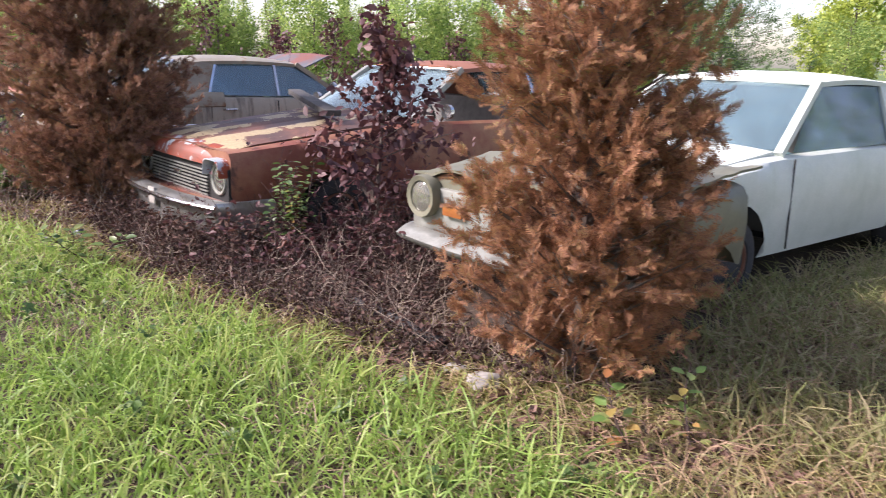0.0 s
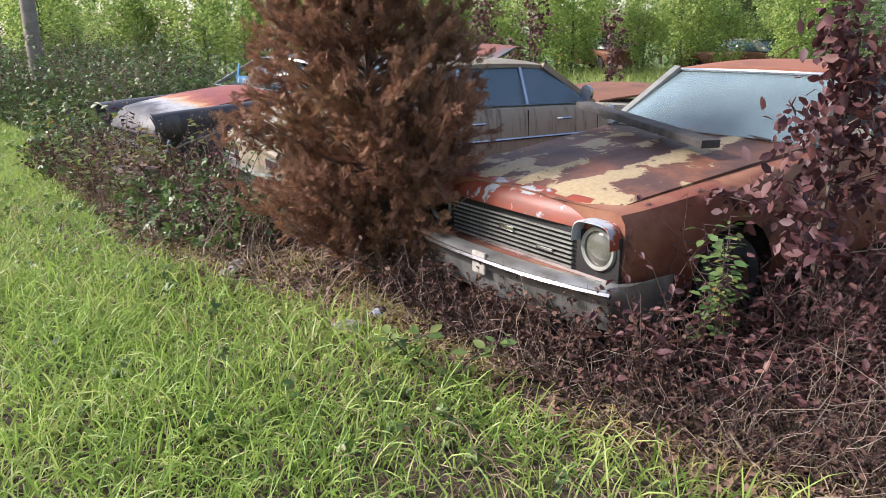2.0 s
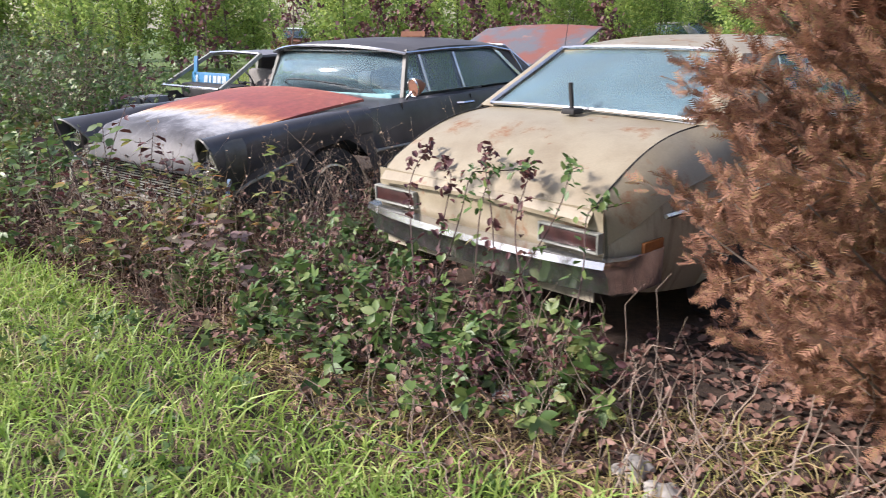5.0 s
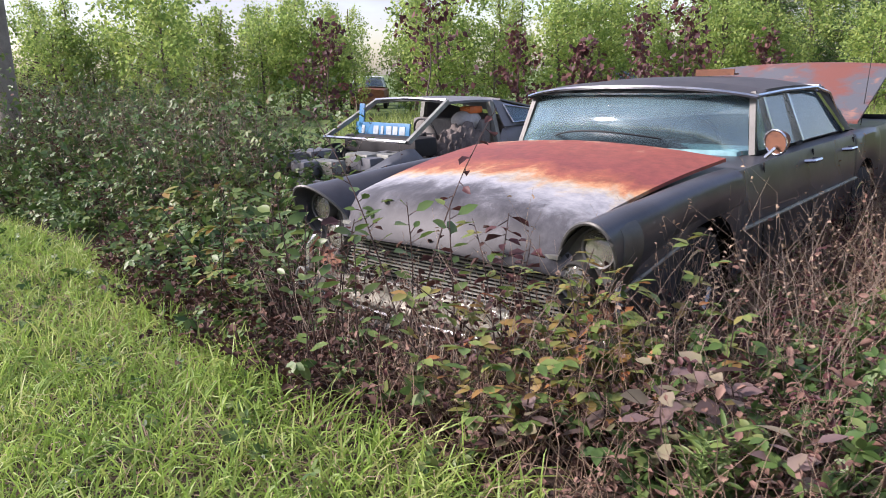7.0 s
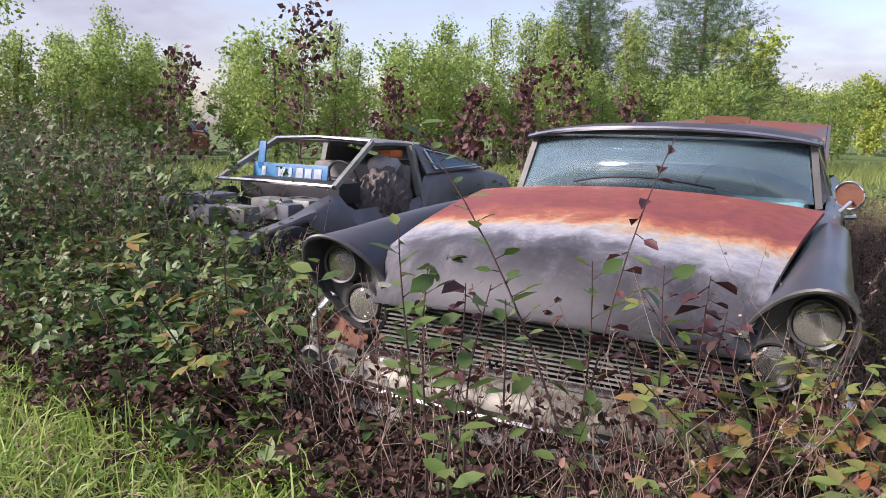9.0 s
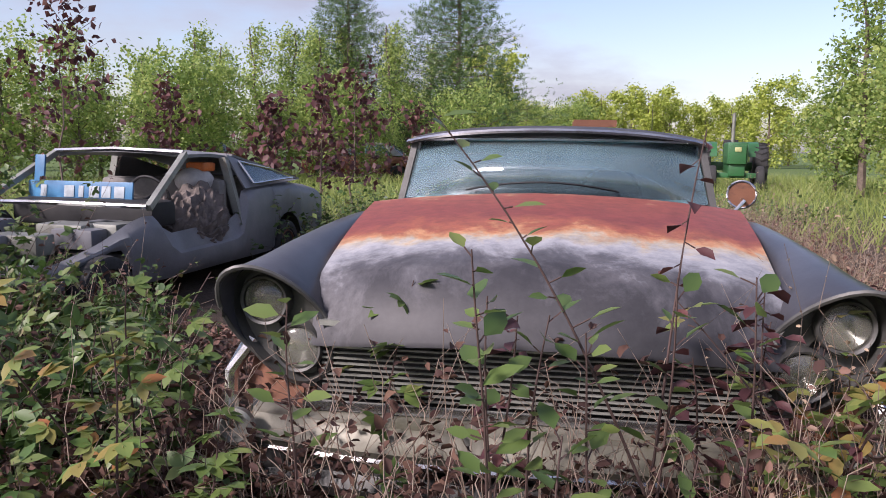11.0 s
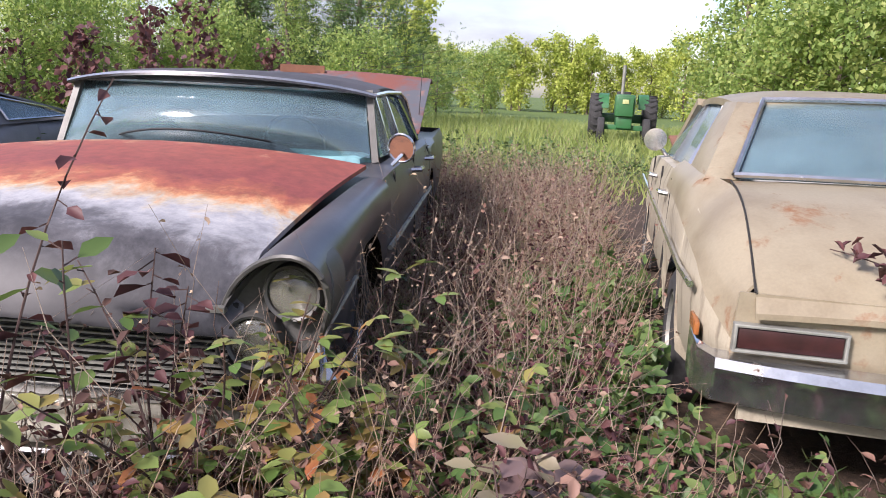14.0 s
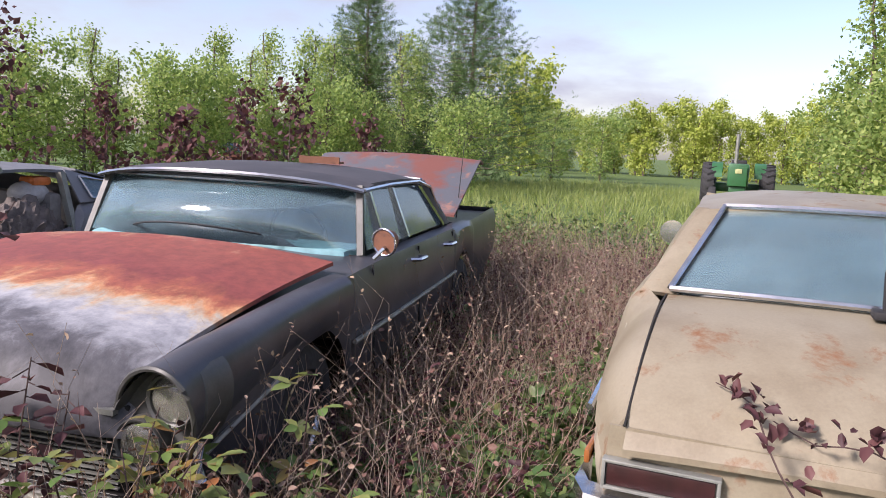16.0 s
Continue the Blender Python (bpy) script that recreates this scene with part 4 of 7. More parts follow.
for s in (-1, 1):
    bm = bmesh.new()
    pipe(bm, [(s * 0.905, 0.05, 1.37), (s * 0.885, -0.5, 1.385), (s * 0.87, -1.2, 1.385), (s * 0.87, -1.55, 1.33), (s * 0.92, -1.78, 1.05)], 0.013, 6)
    part("roof_trim", bm, CHROME, linc)
    # the front wing: a plain shoulder at the cowl that swells into a slanted oval brow over the lamps
    m = Matrix.Translation((s * LAMP_C.x, LAMP_C.y, LAMP_C.z)) @ pose(0, 0, 0, 0, s * CANT, 0)
    rows = []
    for i in range(23):
        v = i / 22
        e = v * v * (3 - 2 * v) * 0.55 + v ** 3 * 0.45
        row = []
        for k in range(29):
            q = k / 28
            th = radians(-75 + 275 * q)
            over = max(0.0, math.sin(th * 0.9 + 0.1))
            f = m @ Vector((s * LAMP_A * math.cos(th), 0.0 + 0.15 * over, LAMP_B * math.sin(th)))
            y = 0.70 + (f.y - 0.70) * v
            b_ = Vector((s * (LW(y) + back_x(q)), y, back_z(q)))
            row.append(Vector((b_.x + (f.x - b_.x) * e, y, b_.z + (f.z - b_.z) * e)))
        rows.append(row)
    bm = bmesh.new()
    sheet(bm, rows, 0.014, Vector((s * 0.45, 0, 0.75)))
    part("front_wing", bm, LINC_PAINT, linc, "faded black front wing with a hooded lamp brow")
    bm = bmesh.new()
    pipe(bm, [p + Vector((0, 0.004, 0)) for p in rows[-1]], 0.010, 6)
    part("lamp_trim", bm, DARK_METAL, linc)
    # canted pair of lamps in a black oval
    bm = bmesh.new()
    rows = []
    for q in range(33):
        a = 2 * math.pi * q / 32
        c_, s_ = math.cos(a), math.sin(a)
        rows.append([m @ Vector((LAMP_A * k * c_, d, LAMP_B * k * s_)) for k, d in ((0.99, -0.14), (0.985, 0.02), (0.93, 0.03), (0.86, -0.02), (0.2, -0.03))])
    sheet(bm, rows, 0.006, Vector((0, 1, 0)))
    pod = part("lamp_pod", bm, DARK_METAL, linc, "dull oval housing of two slanted lamps")
    for k in (1, -1):
        headlamp(pod, m @ Vector((0, 0.02, k * 0.108)), 0.080, (0, 1, 0), DARK_METAL, 0.05, 1.2)
    bm = bmesh.new()
    pipe(bm, [(s * (LW(y) + 0.012), y, z_) for y, z_ in ((0.66, 0.615), (0.2, 0.62), (-0.5, 0.63), (-1.4, 0.635), (-1.72, 0.64))], 0.014, 6)
    part("side_moulding", bm, DULL_METAL, linc, "tarnished side moulding")
    bm = bmesh.new()
    pipe(bm, [(s * (LW(y) + 0.006), y, z_) for y, z_ in ((1.50, 0.66), (1.9, 0.55), (2.05, 0.48))], 0.012, 6)
    part("side_moulding", bm, DULL_METAL, linc)
    for y in (-0.45, -1.35):
        bm = bmesh.new()
        x_ = LW(y)
        pipe(bm, [(s * (x_ - 0.03), y, 0.90), (s * (x_ + 0.04), y - 0.02, 0.905), (s * (x_ + 0.04), y - 0.16, 0.905), (s * (x_ - 0.02), y - 0.18, 0.90)], 0.015, 6)
        part("door_handle", bm, CHROME, linc)
    for y in (0.30, -0.66, -1.70):
        bm = bmesh.new()
        beam(bm, (s * (LW(y) + 0.002), y, 0.36), (s * (LW(y) - 0.03), y, 0.97), 0.006, 0.012, (s, 0, 0))
        part("door_seam", bm, DARK, linc)
    for y in (1.08, -2.15):
        wheel(linc, s * 0.93, y, 0.33, 0.36, s, CHROME, 0.2, "chrome wheel cover")
    bm = bmesh.new()
    box(bm, (s * 0.70, 2.18, 0.21), (0.72, 0.10, 0.16), 0.03)
    part("bumper_pod", bm, DARK_METAL, linc)
    bm = bmesh.new()
    lathe(bm, [(0.0, 0.066), (0.035, 0.072), (0.042, 0.055), (0.012, 0.048), (0.0, 0.01)], Matrix.Translation((s * 1.08, 2.25, 0.31)) @ pose(0, 0, 0, 0, 0, 90), 20)
    part("fog_lamp", bm, DULL_METAL, linc)
    bm = bmesh.new()
    pipe(bm, [(s * 1.09, 2.10, 0.60), (s * 1.145, 2.16, 0.48), (s * 1.14, 2.18, 0.34)], 0.028, 8)
    part("bumper_end", bm, CHROME, linc, "bright chrome bumper horn")
    bm = bmesh.new()
    sheet(bm, patch((s * 0.86, 2.17, 0.36), (s * 1.10, 2.13, 0.38), (s * 1.09, 2.08, 0.52), (s * 0.88, 2.10, 0.44), 3, 4), 0.012, Vector((0, 1, 0)))
    part("corner_panel", bm, RUST, linc, "rusty tan panel under the lamps")
mirror = (-1.09, 0.14, 1.09)
bm = bmesh.new()
pipe(bm, [(-1.04, 0.22, 0.99), (-1.09, 0.20, 1.05), (mirror[0], mirror[1], mirror[2] - 0.03)], 0.012)
part("mirror_arm", bm, CHROME, linc)
bm = bmesh.new()
lathe(bm, [(-0.09, 0.015), (-0.05, 0.05), (0.0, 0.075), (0.03, 0.078), (0.032, 0.01)], Matrix.Translation(mirror) @ pose(0, 0, 0, 0, 10, 75), 20)
mir = part("wing_mirror", bm, RUST, linc, "rusty round mirror shell")
bm = bmesh.new()
rim = Matrix.Translation(mirror) @ pose(0, 0, 0, 0, 10, 75)
pipe(bm, [rim @ Vector((0.03, 0.080 * math.cos(a), 0.080 * math.sin(a))) for a in (2 * math.pi * k / 24 for k in range(25))], 0.007, 6)
part("mirror_rim", bm, CHROME, mir, "bright rim")
# no real recess behind these bars, its shade is a dark sheet
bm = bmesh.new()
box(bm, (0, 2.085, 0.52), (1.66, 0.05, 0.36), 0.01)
part("grille_recess_shade", bm, DARK, linc)
grille = part("grille", bmesh.new(), CHROME, linc)
bars(grille, "grille_bar", DULL_METAL, [((-0.80, 2.125, 0.40 + 0.021 * k), (0.80, 2.125, 0.40 + 0.021 * k)) for k in range(13)], 0.012, 0.007)
bars(grille, "grille_rib", DARK_METAL, [((-0.64 + 0.16 * k, 2.142, 0.39), (-0.64 + 0.16 * k, 2.142, 0.67)) for k in range(9)], 0.022, 0.03)
bars(grille, "grille_frame", DULL_METAL, [((-0.80, 2.14, 0.685), (0.80, 2.14, 0.685))], 0.03, 0.02)
bars(grille, "grille_frame", CHROME, [((-0.86, 2.165, 0.375), (0.86, 2.165, 0.375))], 0.03, 0.03)
MOSSY = weathered("mossy_chrome", (0.22, 0.21, 0.165), (0.12, 0.115, 0.08), (0.10, 0.085, 0.05), (0.4, 0.65), (0.6, 0.7), 3.5, 0.5, 0.2)
front = bumper(linc, 1.10, 2.18, 0.28, 0.15, 0.16, 0.35, 0.10, MOSSY, "bumper", [(-0.5, 0.0), (-0.45, 0.7), (-0.1, 0.95), (0.1, 0.7), (0.4, 0.6), (0.5, 0.15), (0.5, -0.1)], "chrome bumper dulled with moss")
bm = bmesh.new()
pipe(bm, [(1.06 * u, 2.305 - 0.10 * abs(u) ** 2.5, 0.222) for u in (k / 14 for k in range(-14, 15))], 0.014, 6)
part("bright_strip", bm, CHROME, front, "bright chrome lower edge")
bumper(linc, 1.11, 2.18, 0.11, 0.12, 0.15, 0.35, 0.10, DARK_METAL, "lower_bumper", [(-0.5, 0.0), (-0.4, 0.7), (0.0, 0.9), (0.4, 0.7), (0.5, 0.0)], "blackened lower bumper bar")
LID_RUST = weathered("rusted_boot_lid", (0.17, 0.06, 0.045), (0.09, 0.095, 0.11), (0.26, 0.14, 0.11), (0.44, 0.56), (0.58, 0.68), 1.5, 0.7)
deck(linc, "boot_lid", LID_RUST, 0.0, -1.45, 0.90, 0.86, 0.0, 0.0, 0.10, 0.04, "rusted boot lid standing open", (), 0.0, Matrix.Translation((0, -2.30, 1.05)) @ pose(0, 0, 0, -22))
bm = bmesh.new()
pipe(bm, [(-0.85, -2.6, 1.0), (-0.86, -2.75, 1.75)], 0.005, 6, 0.5)
part("aerial", bm, BLACK, linc)
bm = bmesh.new()
sheet(bm, [[(u * 0.55, -2.2 - 0.02, 1.03 + 0.1 * (1 - u * u) * v) for u in (-1, -0.5, 0, 0.5, 1)] for v in (0, 1)], 0.02, Vector((0, 1, 0)))
part("boot_trim", bm, CHROME, linc)
bracket = thing("rusty_bracket", Matrix.Translation((0, 0, 0)), "rusty metal channel lying on the black roof", "bracket")
bracket.matrix_world = linc.matrix_world @ pose(-0.26, -0.80, 1.478, 0, 0, 4)
bm = bmesh.new()
box(bm, (0, 0, 0.02), (0.30, 0.10, 0.012))
box(bm, (0, 0.05, 0.035), (0.30, 0.012, 0.05))
box(bm, (0.05, -0.05, 0.03), (0.2, 0.012, 0.04))
part("channel", bm, RUST, bracket)

# ---- the stripped grey hatchback ----
wreck = thing("stripped_hatchback", pose(-8.48, 16.69, -0.12, 0, 0, 140.0), "stripped grey hatchback without doors, filled with scrap panels", "car")
bm = bmesh.new()
shell(bm, -3.0, 1.75, curve([(-3.0, 0.70), (-2.0, 0.84), (0.0, 0.84), (1.75, 0.70)]), curve([(-3.0, 0.80), (-1.6, 0.94), (-0.9, 0.92), (-0.7, 0.50), (0.35, 0.48), (0.6, 0.76), (1.2, 0.60), (1.75, 0.48)]),
      curve([(-3.0, 0.88), (-1.6, 0.98), (0.7, 0.84), (1.2, 0.62), (1.75, 0.48)]), K(0.25), (-1.75, 1.25), 0.34, 0.30, (-1.6, 1.6), 0.06, 0.0)
part("body", bm, WRECK_PAINT, wreck, "grey primer body shell")
bm = bmesh.new()
rows = [[(u * (0.64 - 0.10 * v), -0.02 - 1.05 * v, 1.27 + 0.045 * (1 - u * u) + 0.02 * math.sin(3.1 * v) - 0.03 * v) for u in (k / 8 for k in range(-8, 9))] for v in (i / 8 for i in range(9))]
sheet(bm, rows, 0.03)
part("roof", bm, WRECK_PAINT, wreck)
for s in (-1, 1):
    bm = bmesh.new()
    beam(bm, (s * 0.79, 0.72, 0.86), (s * 0.66, -0.02, 1.28), 0.05, 0.05, (s, 0, 0))
    part("pillar", bm, DULL_METAL, wreck, "bare bright pillar")
    bm = bmesh.new()
    beam(bm, (s * 0.80, -0.80, 0.45), (s * 0.60, -0.78, 1.24), 0.06, 0.07, (s, 0, 0))
    part("pillar", bm, DULL_METAL, wreck)
    bm = bmesh.new()
    sheet(bm, patch((s * 0.80, -0.84, 0.94), (s * 0.78, -2.1, 0.98), (s * 0.60, -1.9, 1.02), (s * 0.61, -0.82, 1.27), 5, 6, (s * 0.02, 0, 0)), 0.02, Vector((s, 0, 0)))
    q = part("quarter_panel", bm, WRECK_PAINT, wreck)
    bm = bmesh.new()
    a, b, c = Vector((s * 0.80, -0.98, 0.985)), Vector((s * 0.79, -1.9, 1.01)), Vector((s * 0.66, -0.95, 1.20))
    c2 = Vector((s * 0.715, -1.6, 1.10))
    sheet(bm, patch(a, b, c2, c, 3, 4, (s * 0.025, 0, 0)), 0.006, Vector((s, 0, 0)))
    g = part("quarter_window", bm, GLASS, q)
    g.visible_shadow = False
    bm = bmesh.new()
    pipe(bm, [v + Vector((s * 0.02, 0, 0)) for v in (a, b, c2, c, a)], 0.012, 6)
    part("window_trim", bm, CHROME, q, "bright window trim")
    for y in (-1.75, 1.25):
        wheel(wreck, s * 0.74, y, 0.26, 0.29, s, RUST)
bm = bmesh.new()
pipe(bm, [(-0.66, 0.0, 1.29), (0.0, 0.06, 1.315), (0.66, 0.0, 1.29)], 0.022, 6)
pipe(bm, [(-0.79, 0.74, 0.87), (0.0, 0.86, 0.89), (0.79, 0.74, 0.87)], 0.02, 6)
part("screen_frame", bm, CHROME, wreck, "bare windscreen frame")
bm = bmesh.new()
sheet(bm, patch((-0.56, -1.02, 1.27), (0.56, -1.02, 1.27), (0.62, -2.5, 0.98), (-0.62, -2.5, 0.98), 5, 6, (0, 0, 0.05)), 0.02)
part("hatch", bm, WRECK_PAINT, wreck)
interior(wreck, 0.35, -0.35, 0.74, 0.88, SEAT, BLACK)
for k in range(9):
    a = k * 2.4
    bm = bmesh.new()
    box(bm, (0.5 * math.sin(a * 1.7), 1.05 + 0.5 * math.cos(a), 0.62 + 0.03 * (k % 3)), (0.28 + 0.05 * (k % 4), 0.2 + 0.08 * (k % 3), 0.16), 0.03)
    part("engine_part", bm, DULL_METAL if k % 2 else WRECK_PAINT, wreck)

blue = thing("blue_scrap_panel", wreck.matrix_world @ pose(0.15, 0.34, 0.86, 8, 0, 0), "blue scrap panel with pale worn lettering leaning in the wreck", "scrap panel")
bm = bmesh.new()
box(bm, (0, 0, 0.09), (1.05, 0.02, 0.17), 0.006)
box(bm, (0.42, 0.0, 0.25), (0.10, 0.02, 0.30), 0.006)
part("panel", bm, BLUE, blue)
for x, w in ((-0.40, 0.10), (-0.27, 0.09), (-0.15, 0.10), (-0.02, 0.05), (0.10, 0.10), (0.36, 0.06)):
    bm = bmesh.new()
    box(bm, (x, 0.014, 0.085), (w, 0.006, 0.10), 0.002)
    part("letter_block", bm, LETTER, blue)
tank = thing("orange_topped_jug", wreck.matrix_world @ pose(-0.42, -0.55, 0.92), "grey and orange plastic jug inside the wreck", "jug")
bm = bmesh.new()
bmesh.ops.create_uvsphere(bm, u_segments=16, v_segments=10, radius=0.5, matrix=Matrix.Translation((0, 0, 0.1)) @ Matrix.Diagonal((0.36, 0.4, 0.26, 1)))
part("jug_body", bm, plain("grey_plastic", (0.38, 0.37, 0.36), 0.5), tank)
bm = bmesh.new()
box(bm, (-0.04, -0.05, 0.23), (0.2, 0.22, 0.09), 0.03)
part("jug_top", bm, plain("orange_plastic", (0.55, 0.14, 0.03), 0.5), tank)
# one noisy lump standing in for crumpled scrap metal parts
scrap_lump = thing("crumpled_scrap", wreck.matrix_world @ pose(-0.55, -0.30, 0.36), "crumpled grey-brown scrap metal in the door opening", "tarpaulin")
bm = bmesh.new()
bmesh.ops.create_icosphere(bm, subdivisions=5, radius=0.5, matrix=Matrix.Translation((0, 0, 0.27)) @ Matrix.Diagonal((0.5, 0.9, 0.62, 1)))
for v in bm.verts:
    v.co += v.co.normalized() * (0.10 * abs(noise.noise(v.co * 11)) + 0.05 * noise.noise(v.co * 23)) + Vector((0, 0, 0.05 * noise.noise(v.co * 4)))
part("scrap_fold", bm, plain("dirty_scrap_metal", (0.12, 0.10, 0.09), 0.9, 0, 0.5, 8, 0.5), scrap_lump)

# ---- the pale green compact behind the orange cedar ----
PALE = weathered("pale_yellow_green_paint", (0.17, 0.165, 0.11), (0.11, 0.11, 0.08), (0.2, 0.1, 0.05), (0.4, 0.7), (0.66, 0.72), 3.0, 0.45)
pale = thing("pale_compact", pose(0.67, 6.12, -0.06, 0, 0, 141), "pale yellow-green compact car front with a crumpled hood", "car")
bm = bmesh.new()
shell(bm, -1.12, -0.05, curve([(-1.12, 0.79), (-0.5, 0.80), (-0.05, 0.77)]), curve([(-1.45, 0.92), (-0.05, 0.84)]), curve([(-1.45, 0.94), (-0.05, 0.85)]), K(0.46), (-0.8,), 0.32, 0.3, (-1.12, -1.12), 0.06, 0.02)
part("body", bm, PALE, pale, "pale compact body")
rows = patch((-0.70, -1.40, 0.96), (0.70, -1.40, 0.96), (0.74, -0.02, 0.90), (-0.74, -0.02, 0.90), 16, 18, (0, 0, 0.02))
rows = [[p + Vector((0, 0, 0.05 * noise.noise(p * 4) + 0.03 * noise.noise(p * 11))) for p in r] for r in rows]
bm = bmesh.new()
sheet(bm, rows, 0.015)
part("hood", bm, PALE, pale, "crumpled pale yellow hood")
bm = bmesh.new()
box(bm, (0, -0.05, 0.66), (1.5, 0.06, 0.28), 0.02)
part("grille_panel", bm, DULL_METAL, pale)
for s in (-1, 1):
    headlamp(pale, (s * 0.62, 0.02, 0.74), 0.09, bezel=PALE, ring=1.4, label="headlamp in a pale cracked ring")
    bm = bmesh.new()
    box(bm, (s * 0.36, 0.0, 0.69), (0.16, 0.03, 0.07), 0.01)
    part("indicator", bm, AMBER, pale)
bumper(pale, 0.80, 0.06, 0.50, 0.10, 0.09, 0.25, 0.06, DULL_METAL, label="thin dull chrome bumper")

# ---- the white coupe ----
white = thing("white_coupe", pose(1.95, 8.35, -0.08, 0, 0, 138), "dirty white two-door coupe beside the orange cedar", "car")
bm = bmesh.new()
shell(bm, -3.2, 1.65, curve([(-3.2, 0.75), (-2, 0.86), (1.0, 0.86), (1.65, 0.78)]), curve([(-3.2, 0.85), (-1, 0.96), (0.2, 0.95), (1.65, 0.80)]), curve([(-3.2, 0.88), (-1, 0.98), (0.2, 0.97), (1.65, 0.80)]), K(0.27), (0.72, -1.95), 0.36, 0.32, (-2.4, 0.18), 0.07, 0.02)
part("body", bm, WHITE_PAINT, white, "dirty white body")
cabin_top(white, WHITE_PAINT, WHITE_PAINT, (0.18, 0.76, 0.99), (-0.40, 0.67, 1.44), (-1.75, 0.65, 1.42), (-2.3, 0.72, 0.99), [(0.05, 0.80, 0.97), (-1.45, 0.80, 0.97)], 0.05, c_wide=0.3, trim=WHITE_PAINT)
interior(white, 0.0, -0.8, 0.75, 0.95)
deck(white, "hood", WHITE_PAINT, 0.22, 1.62, 0.74, 0.70, 0.98, 0.82, 0.04, 0.03)
for s in (-1, 1):
    bm = bmesh.new()
    beam(bm, (s * 0.863, 0.12, 0.32), (s * 0.85, 0.12, 0.94), 0.006, 0.012, (s, 0, 0))
    part("door_seam", bm, DARK, white)
    headlamp(white, (s * 0.6, 1.63, 0.66), 0.09)
    for y in (0.72, -1.95):
        wheel(white, s * 0.74, y, 0.28, 0.31, s, RUST)
bumper(white, 0.84, 1.72, 0.45, 0.12, 0.09, 0.25, 0.08, CHROME)


# ---- plants ----
rng = np.random.default_rng(7)


def frames(d, nrm):
    """Unit axes (across, along, normal) for rows of directions and rough normals."""
    d = d / np.linalg.norm(d, axis=1, keepdims=True)
    x = np.cross(d, nrm)
    x /= np.linalg.norm(x, axis=1, keepdims=True) + 1e-9
    return x, d, np.cross(x, d)


def cloud_mesh(name, tv, tf, P, D, N, size, width=None, bend=None):
    """One mesh of many copies of a small template (tv across, along, normal) at places P."""
    tv = np.asarray(tv, float)
    x, d, n = frames(D, N)
    size = np.broadcast_to(size, len(P))
    width = size if width is None else np.broadcast_to(width, len(P))
    V = (P[:, None] + x[:, None] * (tv[None, :, 0:1] * width[:, None, None]) + d[:, None] * (tv[None, :, 1:2] * size[:, None, None]) + n[:, None] * (tv[None, :, 2:3] * size[:, None, None]))
    if bend is not None:  # droop downwards with the square of the distance along
        V[:, :, 2] -= (tv[None, :, 1] ** 2) * (np.broadcast_to(bend, len(P)) * size)[:, None]
    k = len(tv)
    F = []
    loops = np.concatenate([np.asarray(f) for f in tf])
    lens = np.array([len(f) for f in tf])
    allv = (loops[None] + (np.arange(len(P)) * k)[:, None]).ravel()
    tot = np.tile(lens, len(P))
    me = bpy.data.meshes.new(name)
    me.vertices.add(len(P) * k)
    me.vertices.foreach_set("co", V.reshape(-1))
    me.loops.add(len(allv))
    me.loops.foreach_set("vertex_index", allv.astype(np.int32))
    me.polygons.add(len(tot))
    me.polygons.foreach_set("loop_start", np.concatenate([[0], np.cumsum(tot)[:-1]]).astype(np.int32))
    me.polygons.foreach_set("loop_total", tot.astype(np.int32))
    me.update(calc_edges=True)
    return me


LEAF = ([(0, 0, 0), (0.26, 0.32, 0.06), (0.22, 0.68, 0.03), (0, 1, -0.06), (-0.22, 0.68, 0.03), (-0.26, 0.32, 0.06), (0, 0.5, -0.01)],
        [(0, 1, 6), (1, 2, 6), (2, 3, 6), (3, 4, 6), (4, 5, 6), (5, 0, 6)])
LEAF_S = ([(0, 0, 0), (0.34, 0.45, 0.08), (0, 1, -0.05), (-0.34, 0.45, 0.08)], [(0, 1, 2), (0, 2, 3)])
BLADE = ([(-0.5, 0, 0), (0.5, 0, 0), (0.42, 0.4, 0.02), (-0.42, 0.4, 0.02), (0.26, 0.75, 0.02), (-0.26, 0.75, 0.02), (0, 1, 0)], [(0, 1, 2, 3), (3, 2, 4, 5), (5, 4, 6)])
def leaf_group(n, leaf=LEAF):
    """n leaflets fanned out from one stalk."""
    v, f = [], []
    for i in range(n):
        a = (i - (n - 1) / 2) * (1.15 if n == 3 else 0.75)
        c, s_, b, q = math.cos(a), math.sin(a), len(v), 0.62 if i != n // 2 else 0.70
        v += [(q * (x * c + y * s_), 0.25 + q * (y * c - x * s_), q * z_ - 0.10 * abs(a) * y) for x, y, z_ in leaf[0]]
        f += [tuple(k + b for k in t) for t in leaf[1]]
    return v, f


TRIPLE, FIVE, TRIPLE_S = leaf_group(3), leaf_group(5), leaf_group(3, LEAF_S)
CURL = ([(0, 0, 0), (0.28, 0.3, 0.2), (0.2, 0.75, 0.28), (0, 0.95, 0.1), (-0.22, 0.6, 0.3), (-0.28, 0.25, 0.12)], [(0, 1, 2), (0, 2, 3), (0, 3, 4), (0, 4, 5)])


def spray_template(k=5):
    """A flat feathery cedar twig."""
    v, f = [(-0.012, 0, 0), (0.012, 0, 0), (0, 1, 0.02)], [(0, 1, 2)]
    for i in range(k):
        a = 0.12 + 0.8 * i / k
        for s in (-1, 1):
            b = len(v)
            ln = (0.30 + 0.05 * math.sin(7 * i + s)) * (1 - 0.6 * a)
            v += [(0, a - 0.05, 0), (s * ln * 1.1, a + ln * 0.95, 0.06 * s), (0, a + 0.06, 0.01)]
            f += [(b, b + 1, b + 2)]
    return v, f


